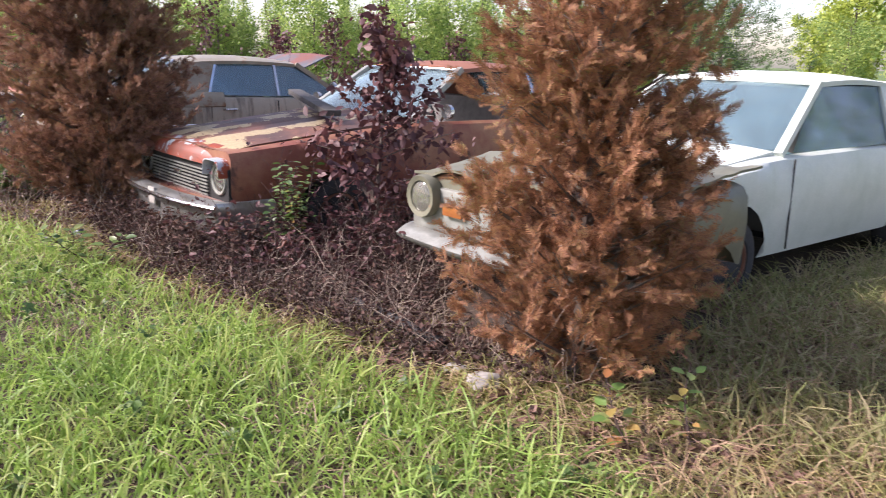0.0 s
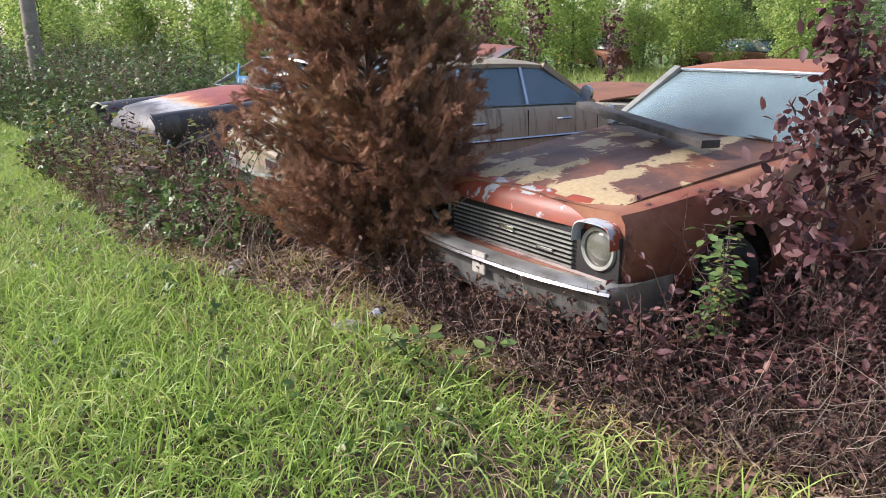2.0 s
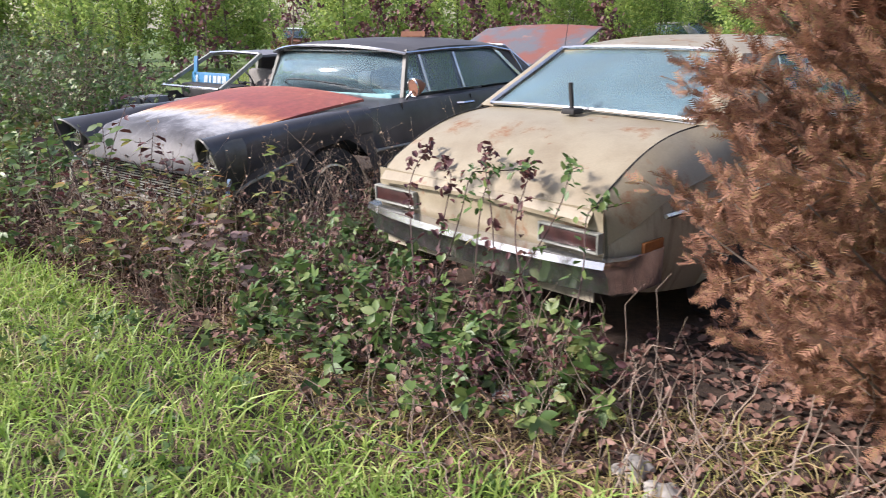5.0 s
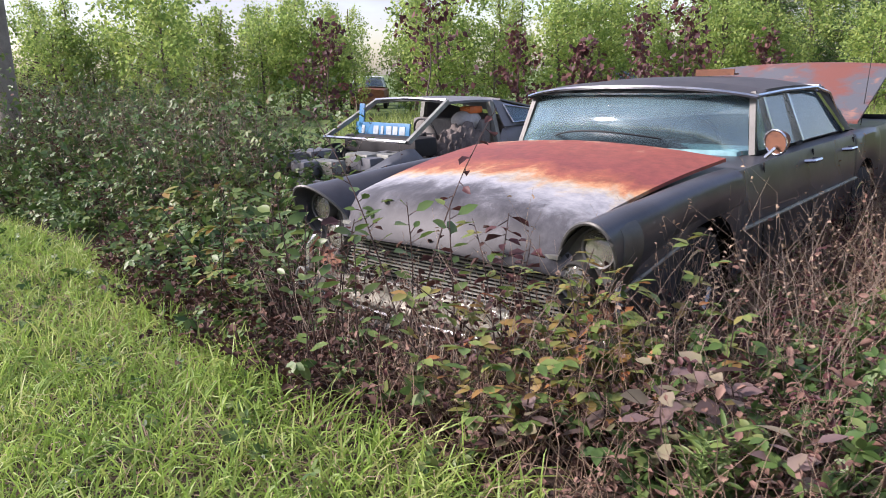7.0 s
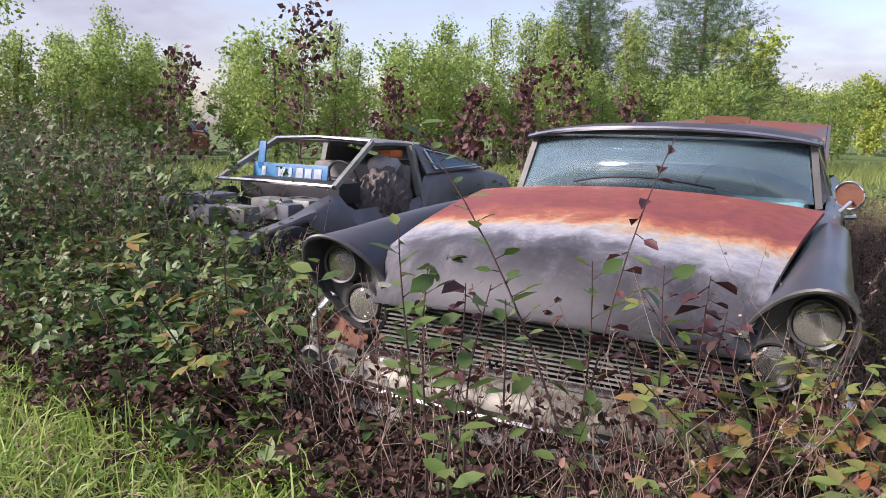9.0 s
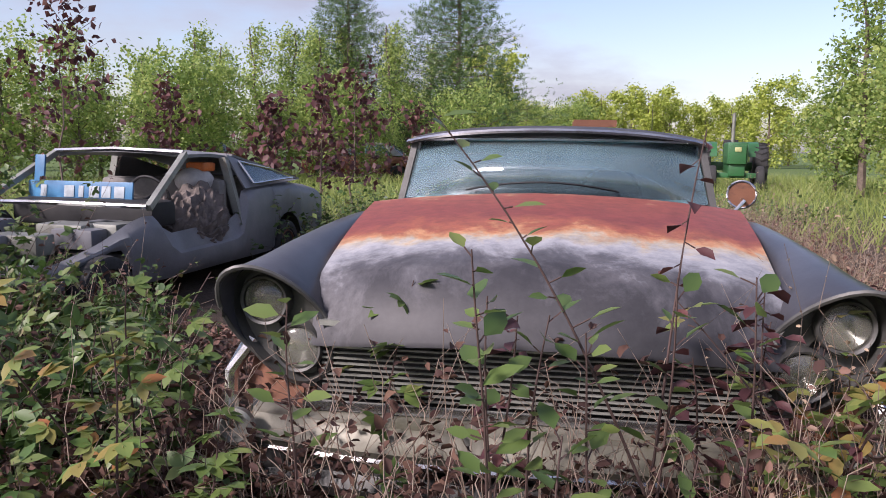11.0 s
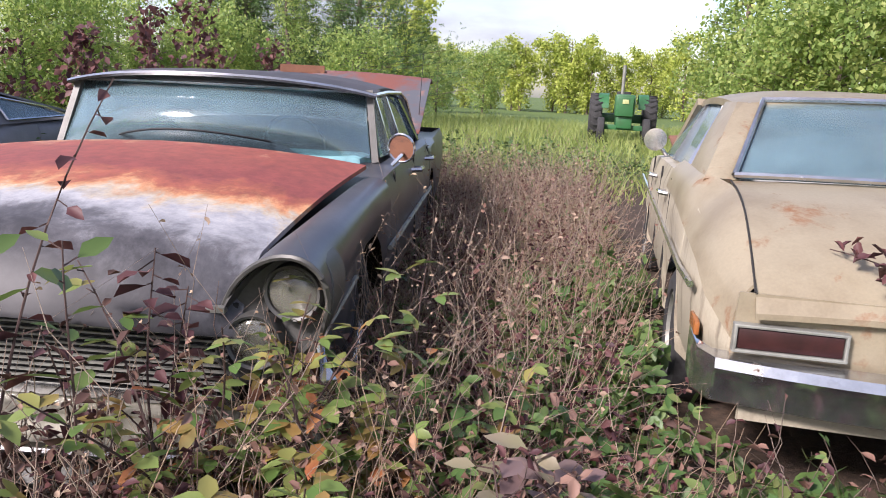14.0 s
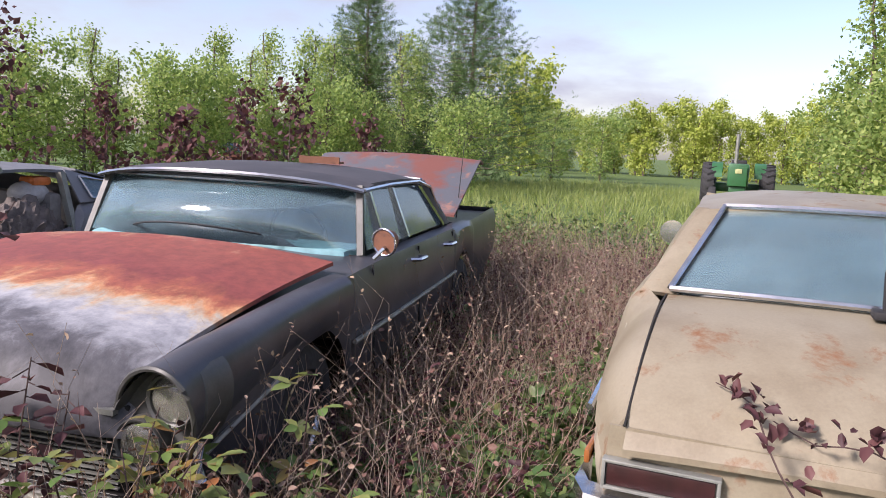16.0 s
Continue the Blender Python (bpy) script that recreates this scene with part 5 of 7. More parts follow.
SPRAY = spray_template(5)
TUFT = spray_template(3)


def stuff(name, me, mat, label, category, parent=None):
    me.materials.append(mat)
    ob = new(name, me)
    if parent:
        ob.parent = parent
        if label:
            tagged(ob, label)
        return ob
    return tagged(ob, label, category, kind="stuff")


def gzv(P):
    return np.array([gz(x, y) for x, y in P])


def sample(poly, n, keep=None):
    """n points in a polygon of the plan."""
    poly = np.array(poly, float)
    lo, hi = poly.min(0), poly.max(0)
    out = np.zeros((0, 2))
    while len(out) < n:
        p = lo + (hi - lo) * rng.random((n * 2, 2))
        inside = np.zeros(len(p), bool)
        for (ax, ay), (bx, by) in zip(poly, np.roll(poly, -1, 0)):
            c = (ay > p[:, 1]) != (by > p[:, 1])
            inside ^= c & (p[:, 0] < (bx - ax) * (p[:, 1] - ay) / (by - ay + 1e-12) + ax)
        p = p[inside]
        if keep is not None:
            p = p[keep(p)]
        out = np.concatenate([out, p])
    return out[:n]


def clumpy(scale, low, seed=0.0, power=1.0):
    def k(p):
        v = np.array([noise.noise((x * scale, y * scale, seed)) * 0.5 + 0.5 for x, y in p])
        return rng.random(len(p)) < np.clip(low + (v ** power) * 1.3 - 0.25, 0, 1)
    return k


CAR_PADS = [(rust_car, -0.85, 0.85, -4.8, 0.1), (nova, -0.86, 0.86, -0.02, 4.9), (linc, -0.95, 0.95, -3.9, 2.25), (wreck, -0.75, 0.75, -3, 1.85), (white, -0.8, 0.8, -3.2, 1.7), (pale, -0.75, 0.75, -1.3, 0.05)]
PADS = [(np.array(o.matrix_world.inverted()), a, b, c, d) for o, a, b, c, d in CAR_PADS]


def off_cars(p):
    ok = np.ones(len(p), bool)
    for m, x0, x1, y0, y1 in PADS:
        q = p @ m[:2, :2].T + m[:2, 3]
        ok &= ~((q[:, 0] > x0) & (q[:, 0] < x1) & (q[:, 1] > y0) & (q[:, 1] < y1))
    return ok


def upright(n, lean=0.35):
    d = rng.normal(0, lean, (n, 3))
    d[:, 2] = 1
    return d


def any_dir(n, zmin=-0.3):
    d = rng.normal(0, 1, (n, 3))
    d[:, 2] = np.abs(d[:, 2]) * 0.8 + zmin
    return d


GRASS = foliage("verge_grass", [(0.15, 0.245, 0.05), (0.22, 0.345, 0.068), (0.29, 0.425, 0.09), (0.39, 0.45, 0.14), (0.48, 0.43, 0.22)], 0.55, 0.4, 0.9)
STRAW = foliage("dry_straw", [(0.25, 0.172, 0.118), (0.40, 0.295, 0.20), (0.22, 0.14, 0.105), (0.52, 0.41, 0.28)], 0.7, 0.2, 0.8)
DEADWEED = foliage("dead_purple_brown_weed", [(0.032, 0.015, 0.013), (0.062, 0.029, 0.023), (0.10, 0.050, 0.036), (0.17, 0.095, 0.062)], 0.85, 0.15, 0.9)
TWIG = foliage("grey_brown_twig", [(0.05, 0.033, 0.028), (0.10, 0.068, 0.055), (0.20, 0.145, 0.12)], 0.8, 0.0, 1.0)
LITTER = foliage("dead_leaf_litter", [(0.08, 0.039, 0.028), (0.16, 0.082, 0.06), (0.22, 0.128, 0.097), (0.13, 0.072, 0.06)], 0.75, 0.1, 1.2)
BRAMBLE = foliage("bramble_leaf", [(0.03, 0.065, 0.018), (0.06, 0.125, 0.03), (0.09, 0.155, 0.042), (0.15, 0.20, 0.06), (0.20, 0.115, 0.055)], 0.5, 0.25, 1.0)
PALE_LEAF = foliage("pale_vine_leaf", [(0.07, 0.15, 0.035), (0.13, 0.22, 0.055), (0.21, 0.26, 0.075), (0.28, 0.24, 0.07), (0.40, 0.14, 0.06), (0.36, 0.07, 0.055)], 0.45, 0.35, 1.6)
MAROON = foliage("maroon_leaf", [(0.04, 0.018, 0.022), (0.085, 0.032, 0.036), (0.13, 0.05, 0.048), (0.20, 0.10, 0.07)], 0.6, 0.25, 1.5)
CEDAR_BROWN = foliage("dead_cedar_sprays", [(0.095, 0.044, 0.032), (0.21, 0.10, 0.066), (0.33, 0.165, 0.105), (0.28, 0.17, 0.085), (0.20, 0.20, 0.065)], 0.8, 0.3, 1.6)
CEDAR_ORANGE = foliage("orange_cedar_sprays", [(0.12, 0.054, 0.034), (0.25, 0.112, 0.062), (0.37, 0.175, 0.09), (0.34, 0.20, 0.085), (0.24, 0.23, 0.065)], 0.8, 0.3, 1.6)
CANE = foliage("pale_dry_cane", [(0.16, 0.12, 0.09), (0.27, 0.205, 0.16), (0.38, 0.31, 0.245)], 0.8, 0.0, 1.0)
BARK = plain("grey_bark", (0.13, 0.10, 0.08), 0.9, 0, 0.4, 14, 0.6)
TREE_GREEN = foliage("tree_leaf_green", [(0.13, 0.21, 0.06), (0.21, 0.32, 0.085), (0.32, 0.43, 0.12), (0.45, 0.52, 0.16), (0.54, 0.57, 0.19)], 0.6, 0.55, 0.35)
# warm sunlight on the far trees is painted into this yellow-green leaf colour
TREE_PAINTED_SUN = foliage("painted_sunlight_leaf", [(0.21, 0.29, 0.05), (0.34, 0.42, 0.075), (0.46, 0.51, 0.11), (0.54, 0.56, 0.15)], 0.5, 0.4, 0.2)
PINE = foliage("pine_needle", [(0.045, 0.095, 0.03), (0.08, 0.15, 0.045), (0.13, 0.22, 0.06)], 0.6, 0.2, 0.5)
FIELD = foliage("field_grass", [(0.15, 0.20, 0.05), (0.22, 0.29, 0.07), (0.30, 0.35, 0.10), (0.38, 0.36, 0.15)], 0.55, 0.35, 0.3)

# green verge, thick by the walk and thinner away from it
VERGE = [(1.4, 4.6), (-0.8, 5.95), (-1.75, 6.5), (-2.85, 7.25), (-4.5, 7.95), (-5.6, 8.6), (-6.8, 9.7), (-8.0, 10.5), (-9.6, 12.5), (-10.6, 13.3), (-13.2, 15.1), (-14.5, 13.4), (-12.5, 11.0), (-10.5, 8.3), (-8.5, 6.2), (-5.5, 3.6), (-2.5, 1.6), (0.5, 0.6), (1.6, 2.6)]
p = sample(VERGE, 100000, clumpy(0.9, 0.34, 2.0))
z = gzv(p)
d = upright(len(p), 0.45)
d[:, :2] += np.array([0.12, -0.05])
tall = np.array([0.5 + 0.75 * (noise.noise((x * 0.8, y * 0.8, 9.0)) * 0.5 + 0.5) for x, y in p])
ln = (0.15 + 0.20 * rng.random(len(p)) ** 1.5) * tall * 1.55
stuff("verge_grass", cloud_mesh("verge_grass", *BLADE, np.c_[p, z - 0.01], d, any_dir(len(p)), ln, 0.006 + 0.005 * rng.random(len(p)), 0.35 + 0.5 * rng.random(len(p))), GRASS, "bright green uncut grass of the road verge", "grass")
far_verge = [(-12.6, 14.8), (-16.6, 17.7), (-25.5, 23.5), (-60, 46.5), (-55, 38), (-30, 20), (-18, 10.5), (-12.5, 8.5), (-8.5, 5.2), (-12.5, 11.5)]
p = sample(far_verge, 14000)
stuff("verge_grass_far", cloud_mesh("verge_grass_far", *BLADE, np.c_[p, gzv(p) - 0.01], upright(len(p), 0.4), any_dir(len(p)), 0.22 + 0.18 * rng.random(len(p)), 0.03, 0.5), GRASS, "green grass of the verge running off along the road", "grass")
ROADSIDE = [(1.6, 2.6), (0.5, 0.6), (-2.5, 1.6), (-5.5, 3.6), (-8.5, 6.2), (-10.5, 8.3), (-14.5, 13.4), (-16.5, 10.9), (-12.0, 6.2), (-6.5, 1.2), (-1.2, -3.2), (3.5, -2.0)]
p = sample(ROADSIDE, 9000)
stuff("roadside_grass", cloud_mesh("roadside_grass", *BLADE, np.c_[p, gzv(p) - 0.01], upright(len(p), 0.5), any_dir(len(p)), 0.14 + 0.16 * rng.random(len(p)), 0.016, 0.5), GRASS, "short green grass between verge and road", "grass")
# thin yellowing grass over the litter edge
BAND = [(2.5, 3.2), (1.4, 4.6), (-0.8, 5.95), (-1.75, 6.5), (-2.85, 7.25), (-4.5, 7.95), (-5.6, 8.6), (-6.2, 9.6), (-4.5, 9.0), (-3.0, 8.0), (-1.9, 7.2), (-0.5, 6.8), (1.5, 5.6), (3.6, 5.2)]
p = sample(BAND, 20000, clumpy(1.6, 0.12, 4.0, 1.6))
stuff("yellowing_grass", cloud_mesh("yellowing_grass", *BLADE, np.c_[p, gzv(p) - 0.01], upright(len(p), 0.8), any_dir(len(p)), 0.10 + 0.24 * rng.random(len(p)) ** 2, 0.006, 0.6), foliage("yellow_grass", [(0.20, 0.26, 0.05), (0.32, 0.32, 0.10), (0.38, 0.28, 0.14), (0.30, 0.20, 0.12)], 0.6, 0.3, 1.5), "yellowing sparse grass at the verge edge", "grass")
p = sample([(1.2, 2.6), (0.5, 4.6), (1.2, 6.2), (3.0, 7.3), (6.5, 11.5), (8.5, 9.0), (3.0, 1.5)], 30000, off_cars)
stuff("dry_pink_grass", cloud_mesh("dry_pink_grass", *BLADE, np.c_[p, gzv(p) - 0.01], upright(len(p), 1.1), any_dir(len(p)), 0.18 + 0.36 * rng.random(len(p)), 0.006, 0.6), foliage("dry_pink_grass_blade", [(0.26, 0.15, 0.10), (0.36, 0.23, 0.15), (0.28, 0.26, 0.11), (0.20, 0.24, 0.08)], 0.7, 0.2, 1.2), "dry pinkish grass under the cedar", "grass")

p = sample([(1.6, 5.2), (1.6, 6.6), (2.4, 8.0), (3.9, 9.6), (5.5, 11.2), (6.6, 9.0), (3.0, 4.4)], 13000, off_cars)
stuff("rough_grass", cloud_mesh("rough_grass", *BLADE, np.c_[p, gzv(p) - 0.01], upright(len(p), 0.5), any_dir(len(p)), 0.25 + 0.35 * rng.random(len(p)), 0.008, 0.6), foliage("rough_grass_blade", [(0.16, 0.20, 0.06), (0.25, 0.27, 0.09), (0.34, 0.28, 0.15), (0.30, 0.21, 0.13)], 0.6, 0.35, 1.2), "rough green and straw grass beside the white coupe", "grass")
near_edge = lambda p: np.array([rng.random() < math.exp(-abs(edge_side(x, y) + 0.25) / 0.7) for x, y in p])
p = sample(VERGE, 9000, near_edge)
stuff("verge_straw", cloud_mesh("verge_straw", *BLADE, np.c_[p, gzv(p) - 0.01], upright(len(p), 0.9), any_dir(len(p)), 0.18 + 0.28 * rng.random(len(p)), 0.0055, 0.7), STRAW, "dead straw blades bent over in the verge", "grass")

# leaf litter
LIT = [(3, 4.0), (1.2, 4.9), (-0.8, 5.9), (-2.85, 7.1), (-4.5, 7.7), (-6.2, 9.2), (-8, 10.4), (-10, 12.4), (-9, 15), (-5, 14), (-2, 9.5), (1, 8), (4, 7)]
p = sample(LIT, 22000, off_cars)
d = rng.normal(0, 1, (len(p), 3)); d[:, 2] *= 0.3
nn = rng.normal(0, 0.4, (len(p), 3)); nn[:, 2] = 1
stuff("leaf_litter", cloud_mesh("leaf_litter", *CURL, np.c_[p, gzv(p) + 0.005 + 0.02 * rng.random(len(p))], d, nn, 0.028 + 0.04 * rng.random(len(p))), LITTER, "brown curled dead leaves on the ground", "leaves")


def stems_mesh(name, P, D, length, rad, bend, segs=5, kink=0.12):
    """Thin bent three-sided stems as one mesh."""
    n = len(P)
    D = D / np.linalg.norm(D, axis=1, keepdims=True)
    ref = rng.normal(0, 1, (n, 3))
    x = np.cross(D, ref); x /= np.linalg.norm(x, axis=1, keepdims=True)
    y = np.cross(D, x)
    wob = rng.normal(0, kink, (n, 2, segs + 1)).cumsum(2) / math.sqrt(segs)
    rings = []
    cen = []
    for i in range(segs + 1):
        u = i / segs
        c = P + D * (length * u)[:, None] + x * (wob[:, 0, i] * length * u)[:, None] + y * (wob[:, 1, i] * length * u)[:, None]
        c[:, 2] -= bend * length * u * u
        cen.append(c)
        r = rad * (1 - 0.75 * u)
        for q in (0, 2.094, 4.189):
            rings.append(c + (x * math.cos(q) + y * math.sin(q)) * np.reshape(r, (-1, 1)))
    V = np.stack(rings, 1)
    tf = []
    for i in range(segs):
        for k in range(3):
            a, b = i * 3 + k, i * 3 + (k + 1) % 3
            tf.append((a, b, b + 3, a + 3))
    k = (segs + 1) * 3
    loops = (np.array(tf).ravel()[None] + (np.arange(n) * k)[:, None]).ravel()
    tot = np.full(n * len(tf), 4)
    me = bpy.data.meshes.new(name)
    me.vertices.add(n * k)
    me.vertices.foreach_set("co", V.reshape(-1))
    me.loops.add(len(loops))
    me.loops.foreach_set("vertex_index", loops.astype(np.int32))
    me.polygons.add(len(tot))
    me.polygons.foreach_set("loop_start", (np.arange(len(tot)) * 4).astype(np.int32))
    me.polygons.foreach_set("loop_total", tot.astype(np.int32))
    me.update(calc_edges=True)
    return me, np.stack(cen, 1)


def thicket(name, p, height, stem_mat, leaf_mat, per, leaf_size, label, category, lean=0.35, bend=0.3, rad=0.004, template=LEAF_S, low=0.25, z0=None, stem_len=None, kink=0.12):
    """Bent stems carrying leaves: two objects of stuff."""
    n = len(p)
    z = gzv(p) if z0 is None else z0
    L = height * (0.55 + 0.6 * rng.random(n)) if np.ndim(height) == 0 else height * (0.7 + 0.5 * rng.random(n))
    me, cen = stems_mesh(name + "_stems", np.c_[p, z - 0.02], upright(n, lean), L, np.full(n, rad), bend * rng.random(n), 5, kink)
    stuff(name + "_stems", me, stem_mat, label.replace("leaves", "stems") if "leaves" in label else label + " stems", category)
    if per:
        m = n * per
        idx = np.repeat(np.arange(n), per)
        u = low + (1 - low) * rng.random(m)
        k = np.minimum((u * 5).astype(int), 4)
        fr = (u * 5 - k)[:, None]
        pos = cen[idx, k] * (1 - fr) + cen[idx, k + 1] * fr
        d = rng.normal(0, 1, (m, 3)); d[:, 2] = d[:, 2] * 0.5 - 0.1
        nn = rng.normal(0, 0.6, (m, 3)); nn[:, 2] += 1
        stuff(name + "_leaves", cloud_mesh(name + "_leaves", *template, pos, d, nn, leaf_size * (0.5 + 0.8 * rng.random(m))), leaf_mat, label, category)


# dead purple-brown weeds round the rusted coupe
DEAD = [(1.2, 5.3), (-0.6, 6.15), (-1.6, 6.7), (-2.6, 7.45), (-2.3, 7.7), (-1.7, 7.15), (-0.9, 6.75), (0.3, 8.3), (0.9, 8.8), (1.3, 7.3), (0.2, 6.2)]
thicket("dead_weed", sample(DEAD, 2300, off_cars), 0.34, TWIG, DEADWEED, 5, 0.034, "dark shrivelled leaves of dead weeds", "weeds", 0.55, 0.5, 0.0035, CURL, 0.1)
thicket("dead_cane", sample(DEAD, 900, off_cars), 0.55, CANE, DEADWEED, 0, 0.03, "pale tangled dead canes", "canes", 0.9, 0.8, 0.0035, CURL, 0.3, None, None, 0.35)
tang = sample([(-1.25, 6.75), (-0.35, 6.9), (0.6, 8.1), (0.2, 8.9), (-0.6, 7.9), (-1.2, 7.2)], 1200, off_cars)
thicket("dead_tangle", tang, 0.85, TWIG, MAROON, 6, 0.05, "maroon and brown leaves of a dead vine tangle", "vine", 0.9, 0.9, 0.004, CURL, 0.3, None, None, 0.3)
thicket("bumper_weed", sample([(-2.9, 7.75), (-1.2, 6.7), (-0.9, 6.95), (-1.5, 7.3), (-2.6, 8.0)], 520), 0.44, TWIG, DEADWEED, 9, 0.042, "dark hanging leaves of dead weeds before the bumper", "weeds", 0.25, 0.3, 0.0035, CURL, 0.2)

low_weed = sample(VERGE, 420, near_edge)
thicket("verge_weed", low_weed, 0.22, bpy.data.materials["verge_grass"], BRAMBLE, 7, 0.065, "low broad green leaves of weeds in the verge", "weeds", 0.6, 0.4, 0.003, TRIPLE, 0.2)
stalks = sample([(-5.4, 8.3), (-3.9, 7.6), (-2.6, 7.2), (-2.9, 7.8), (-3.7, 8.4), (-4.6, 8.9), (-5.6, 9.4)], 170)
thicket("litter_stalk", stalks, 0.55, CANE, LITTER, 2, 0.035, "pale broken stalks standing in the leaf litter", "stalks", 0.6, 0.4, 0.0045, CURL, 0.4, None, None, 0.25)

# tall dry stems between the black saloon and the cream sedan, and on behind
DRY = [(-7.6, 10.4), (-6.4, 10.1), (-5.4, 10.6), (-4.4, 11.6), (-2.2, 14.2), (-0.3, 16.5), (-2.2, 18.2), (-4.0, 15.6), (-5.6, 13.2), (-6.6, 11.2)]
thicket("dry_stalk", sample(DRY, 2300, off_cars), 0.78, STRAW, LITTER, 3, 0.034, "brown leaves on tall dry pinkish stalks", "stalks", 0.38, 0.35, 0.0032, CURL, 0.2)
p = sample(DRY, 16000, off_cars)
stuff("dry_grass", cloud_mesh("dry_grass", *BLADE, np.c_[p, gzv(p) - 0.01], upright(len(p), 0.6), any_dir(len(p)), 0.25 + 0.45 * rng.random(len(p)), 0.005, 0.5), foliage("dry_grass_blade", [(0.30, 0.21, 0.16), (0.40, 0.30, 0.22), (0.32, 0.31, 0.14), (0.20, 0.27, 0.08)], 0.7, 0.25, 0.7), "dry straw-coloured grass between the cars", "grass")
thicket("gap_weed", sample(DRY, 260, off_cars), 0.46, TWIG, BRAMBLE, 9, 0.075, "green leaves of weeds among the dry stalks", "weeds", 0.5, 0.4, 0.004, TRIPLE, 0.25)
sedan_side = [tuple((nova.matrix_world @ Vector((x, y, 0)))[:2]) for x, y in ((-0.95, 0.2), (-0.95, 2.6), (-1.5, 2.6), (-1.75, 0.6), (-1.5, -0.3))]
thicket("sedan_bramble", sample(sedan_side, 170, off_cars), 0.52, TWIG, BRAMBLE, 10, 0.10, "green three-part leaves of bramble along the cream sedan", "bramble", 0.5, 0.5, 0.004, TRIPLE, 0.25)
thicket("tall_straw", sample(DRY, 1300, off_cars), 1.0, CANE, STRAW, 3, 0.022, "seed husks on tall thin straw stems", "stalks", 0.3, 0.3, 0.0028, CURL, 0.7, None, None, 0.2)
thicket("red_weed", sample(DRY, 900, off_cars), 0.55, TWIG, MAROON, 14, 0.042, "maroon leaves of withered weeds between the cars", "weeds", 0.4, 0.4, 0.0035, CURL, 0.25)
# dry brown weeds before the black saloon
FRONT = [(-10.6, 13.2), (-9.6, 12.0), (-8.3, 10.75), (-7.0, 10.0), (-6.2, 10.2), (-6.7, 11.0), (-7.7, 11.6), (-8.7, 12.4), (-9.2, 13.8), (-10.0, 14.6)]
linc_in = np.array(linc.matrix_world.inverted())


def open_bumper(p):
    q = p @ linc_in[:2, :2].T + linc_in[:2, 3]
    near = (np.abs(q[:, 0]) < 1.15) & (q[:, 1] < 2.95) & (q[:, 1] > 0)
    return off_cars(p) & (~near | (rng.random(len(p)) < 0.25))


thicket("brown_weed", sample(FRONT, 1500, open_bumper), 0.40, TWIG, DEADWEED, 9, 0.05, "dark brown leaves of dry weeds before the black car", "weeds", 0.5, 0.5, 0.0035, CURL, 0.15)
p = sample(FRONT, 1300, open_bumper)
stuff("front_dry_grass", cloud_mesh("front_dry_grass", *BLADE, np.c_[p, gzv(p) - 0.01], upright(len(p), 0.8), any_dir(len(p)), 0.2 + 0.3 * rng.random(len(p)), 0.005, 0.6), STRAW, "dry grass before the black car", "grass")
thicket("front_bramble", sample(FRONT, 240, open_bumper), 0.40, TWIG, BRAMBLE, 7, 0.10, "green three-part leaves of bramble before the black car", "bramble", 0.6, 0.6, 0.004, TRIPLE, 0.35)

FRONTNEAR = [(-8.9, 11.9), (-8.2, 11.0), (-7.2, 10.45), (-6.5, 10.5), (-6.6, 10.95), (-7.5, 11.4), (-8.5, 12.1)]
thicket("pale_cane", sample(FRONTNEAR, 240, off_cars), 0.72, CANE, DEADWEED, 4, 0.045, "few brown leaves on pale dry canes", "canes", 0.34, 0.22, 0.004, CURL, 0.3, None, None, 0.26)

thicket("front_straw", sample([(-7.9, 10.5), (-7.0, 9.75), (-6.1, 9.3), (-5.6, 9.9), (-6.3, 10.6), (-7.2, 10.7)], 420, off_cars), 0.55, STRAW, LITTER, 2, 0.03, "brown leaves on pale dry straw stems", "stalks", 0.4, 0.4, 0.003, CURL, 0.4)
thicket("side_bramble", sample([(-10.2, 13.0), (-9.2, 11.9), (-8.6, 12.3), (-8.4, 13.6), (-8.6, 14.6), (-9.6, 15.0)], 520, off_cars), 0.60, TWIG, BRAMBLE, 9, 0.10, "green three-part leaves of bramble beside the black car", "bramble", 0.5, 0.5, 0.004, TRIPLE, 0.3)
thicket("side_cane", sample([(-10.2, 13.0), (-9.2, 11.9), (-8.6, 12.3), (-8.4, 13.6), (-8.6, 14.6), (-9.6, 15.0)], 420, off_cars), 0.62, CANE, DEADWEED, 5, 0.045, "dark leaves on pale canes beside the black car", "canes", 0.5, 0.5, 0.004, CURL, 0.3)

# bramble between verge and the cream sedan's tail
MID = [(-6.6, 9.9), (-5.6, 9.0), (-4.7, 8.6), (-4.2, 8.7), (-4.7, 9.4), (-5.5, 10.1), (-6.1, 11.0), (-7.0, 11.0)]
thicket("tail_bramble", sample(MID, 330, off_cars), 0.5, TWIG, BRAMBLE, 7, 0.095, "green three-part leaves of bramble at the sedan's tail", "bramble", 0.7, 0.7, 0.004, TRIPLE, 0.25)
thicket("tail_twig", sample(MID, 800, off_cars), 0.55, TWIG, LITTER, 5, 0.045, "brown leaves on dry canes at the sedan's tail", "canes", 0.8, 0.7, 0.004, CURL, 0.2, None, None, 0.25)

tail_poly = [tuple((nova.matrix_world @ Vector((x, y, 0)))[:2]) for x, y in ((-1.15, 0.5), (-1.1, -0.35), (-0.2, -0.22), (1.1, -0.2), (1.2, -0.75), (-0.3, -0.8), (-1.5, -0.6), (-1.6, 0.6))]
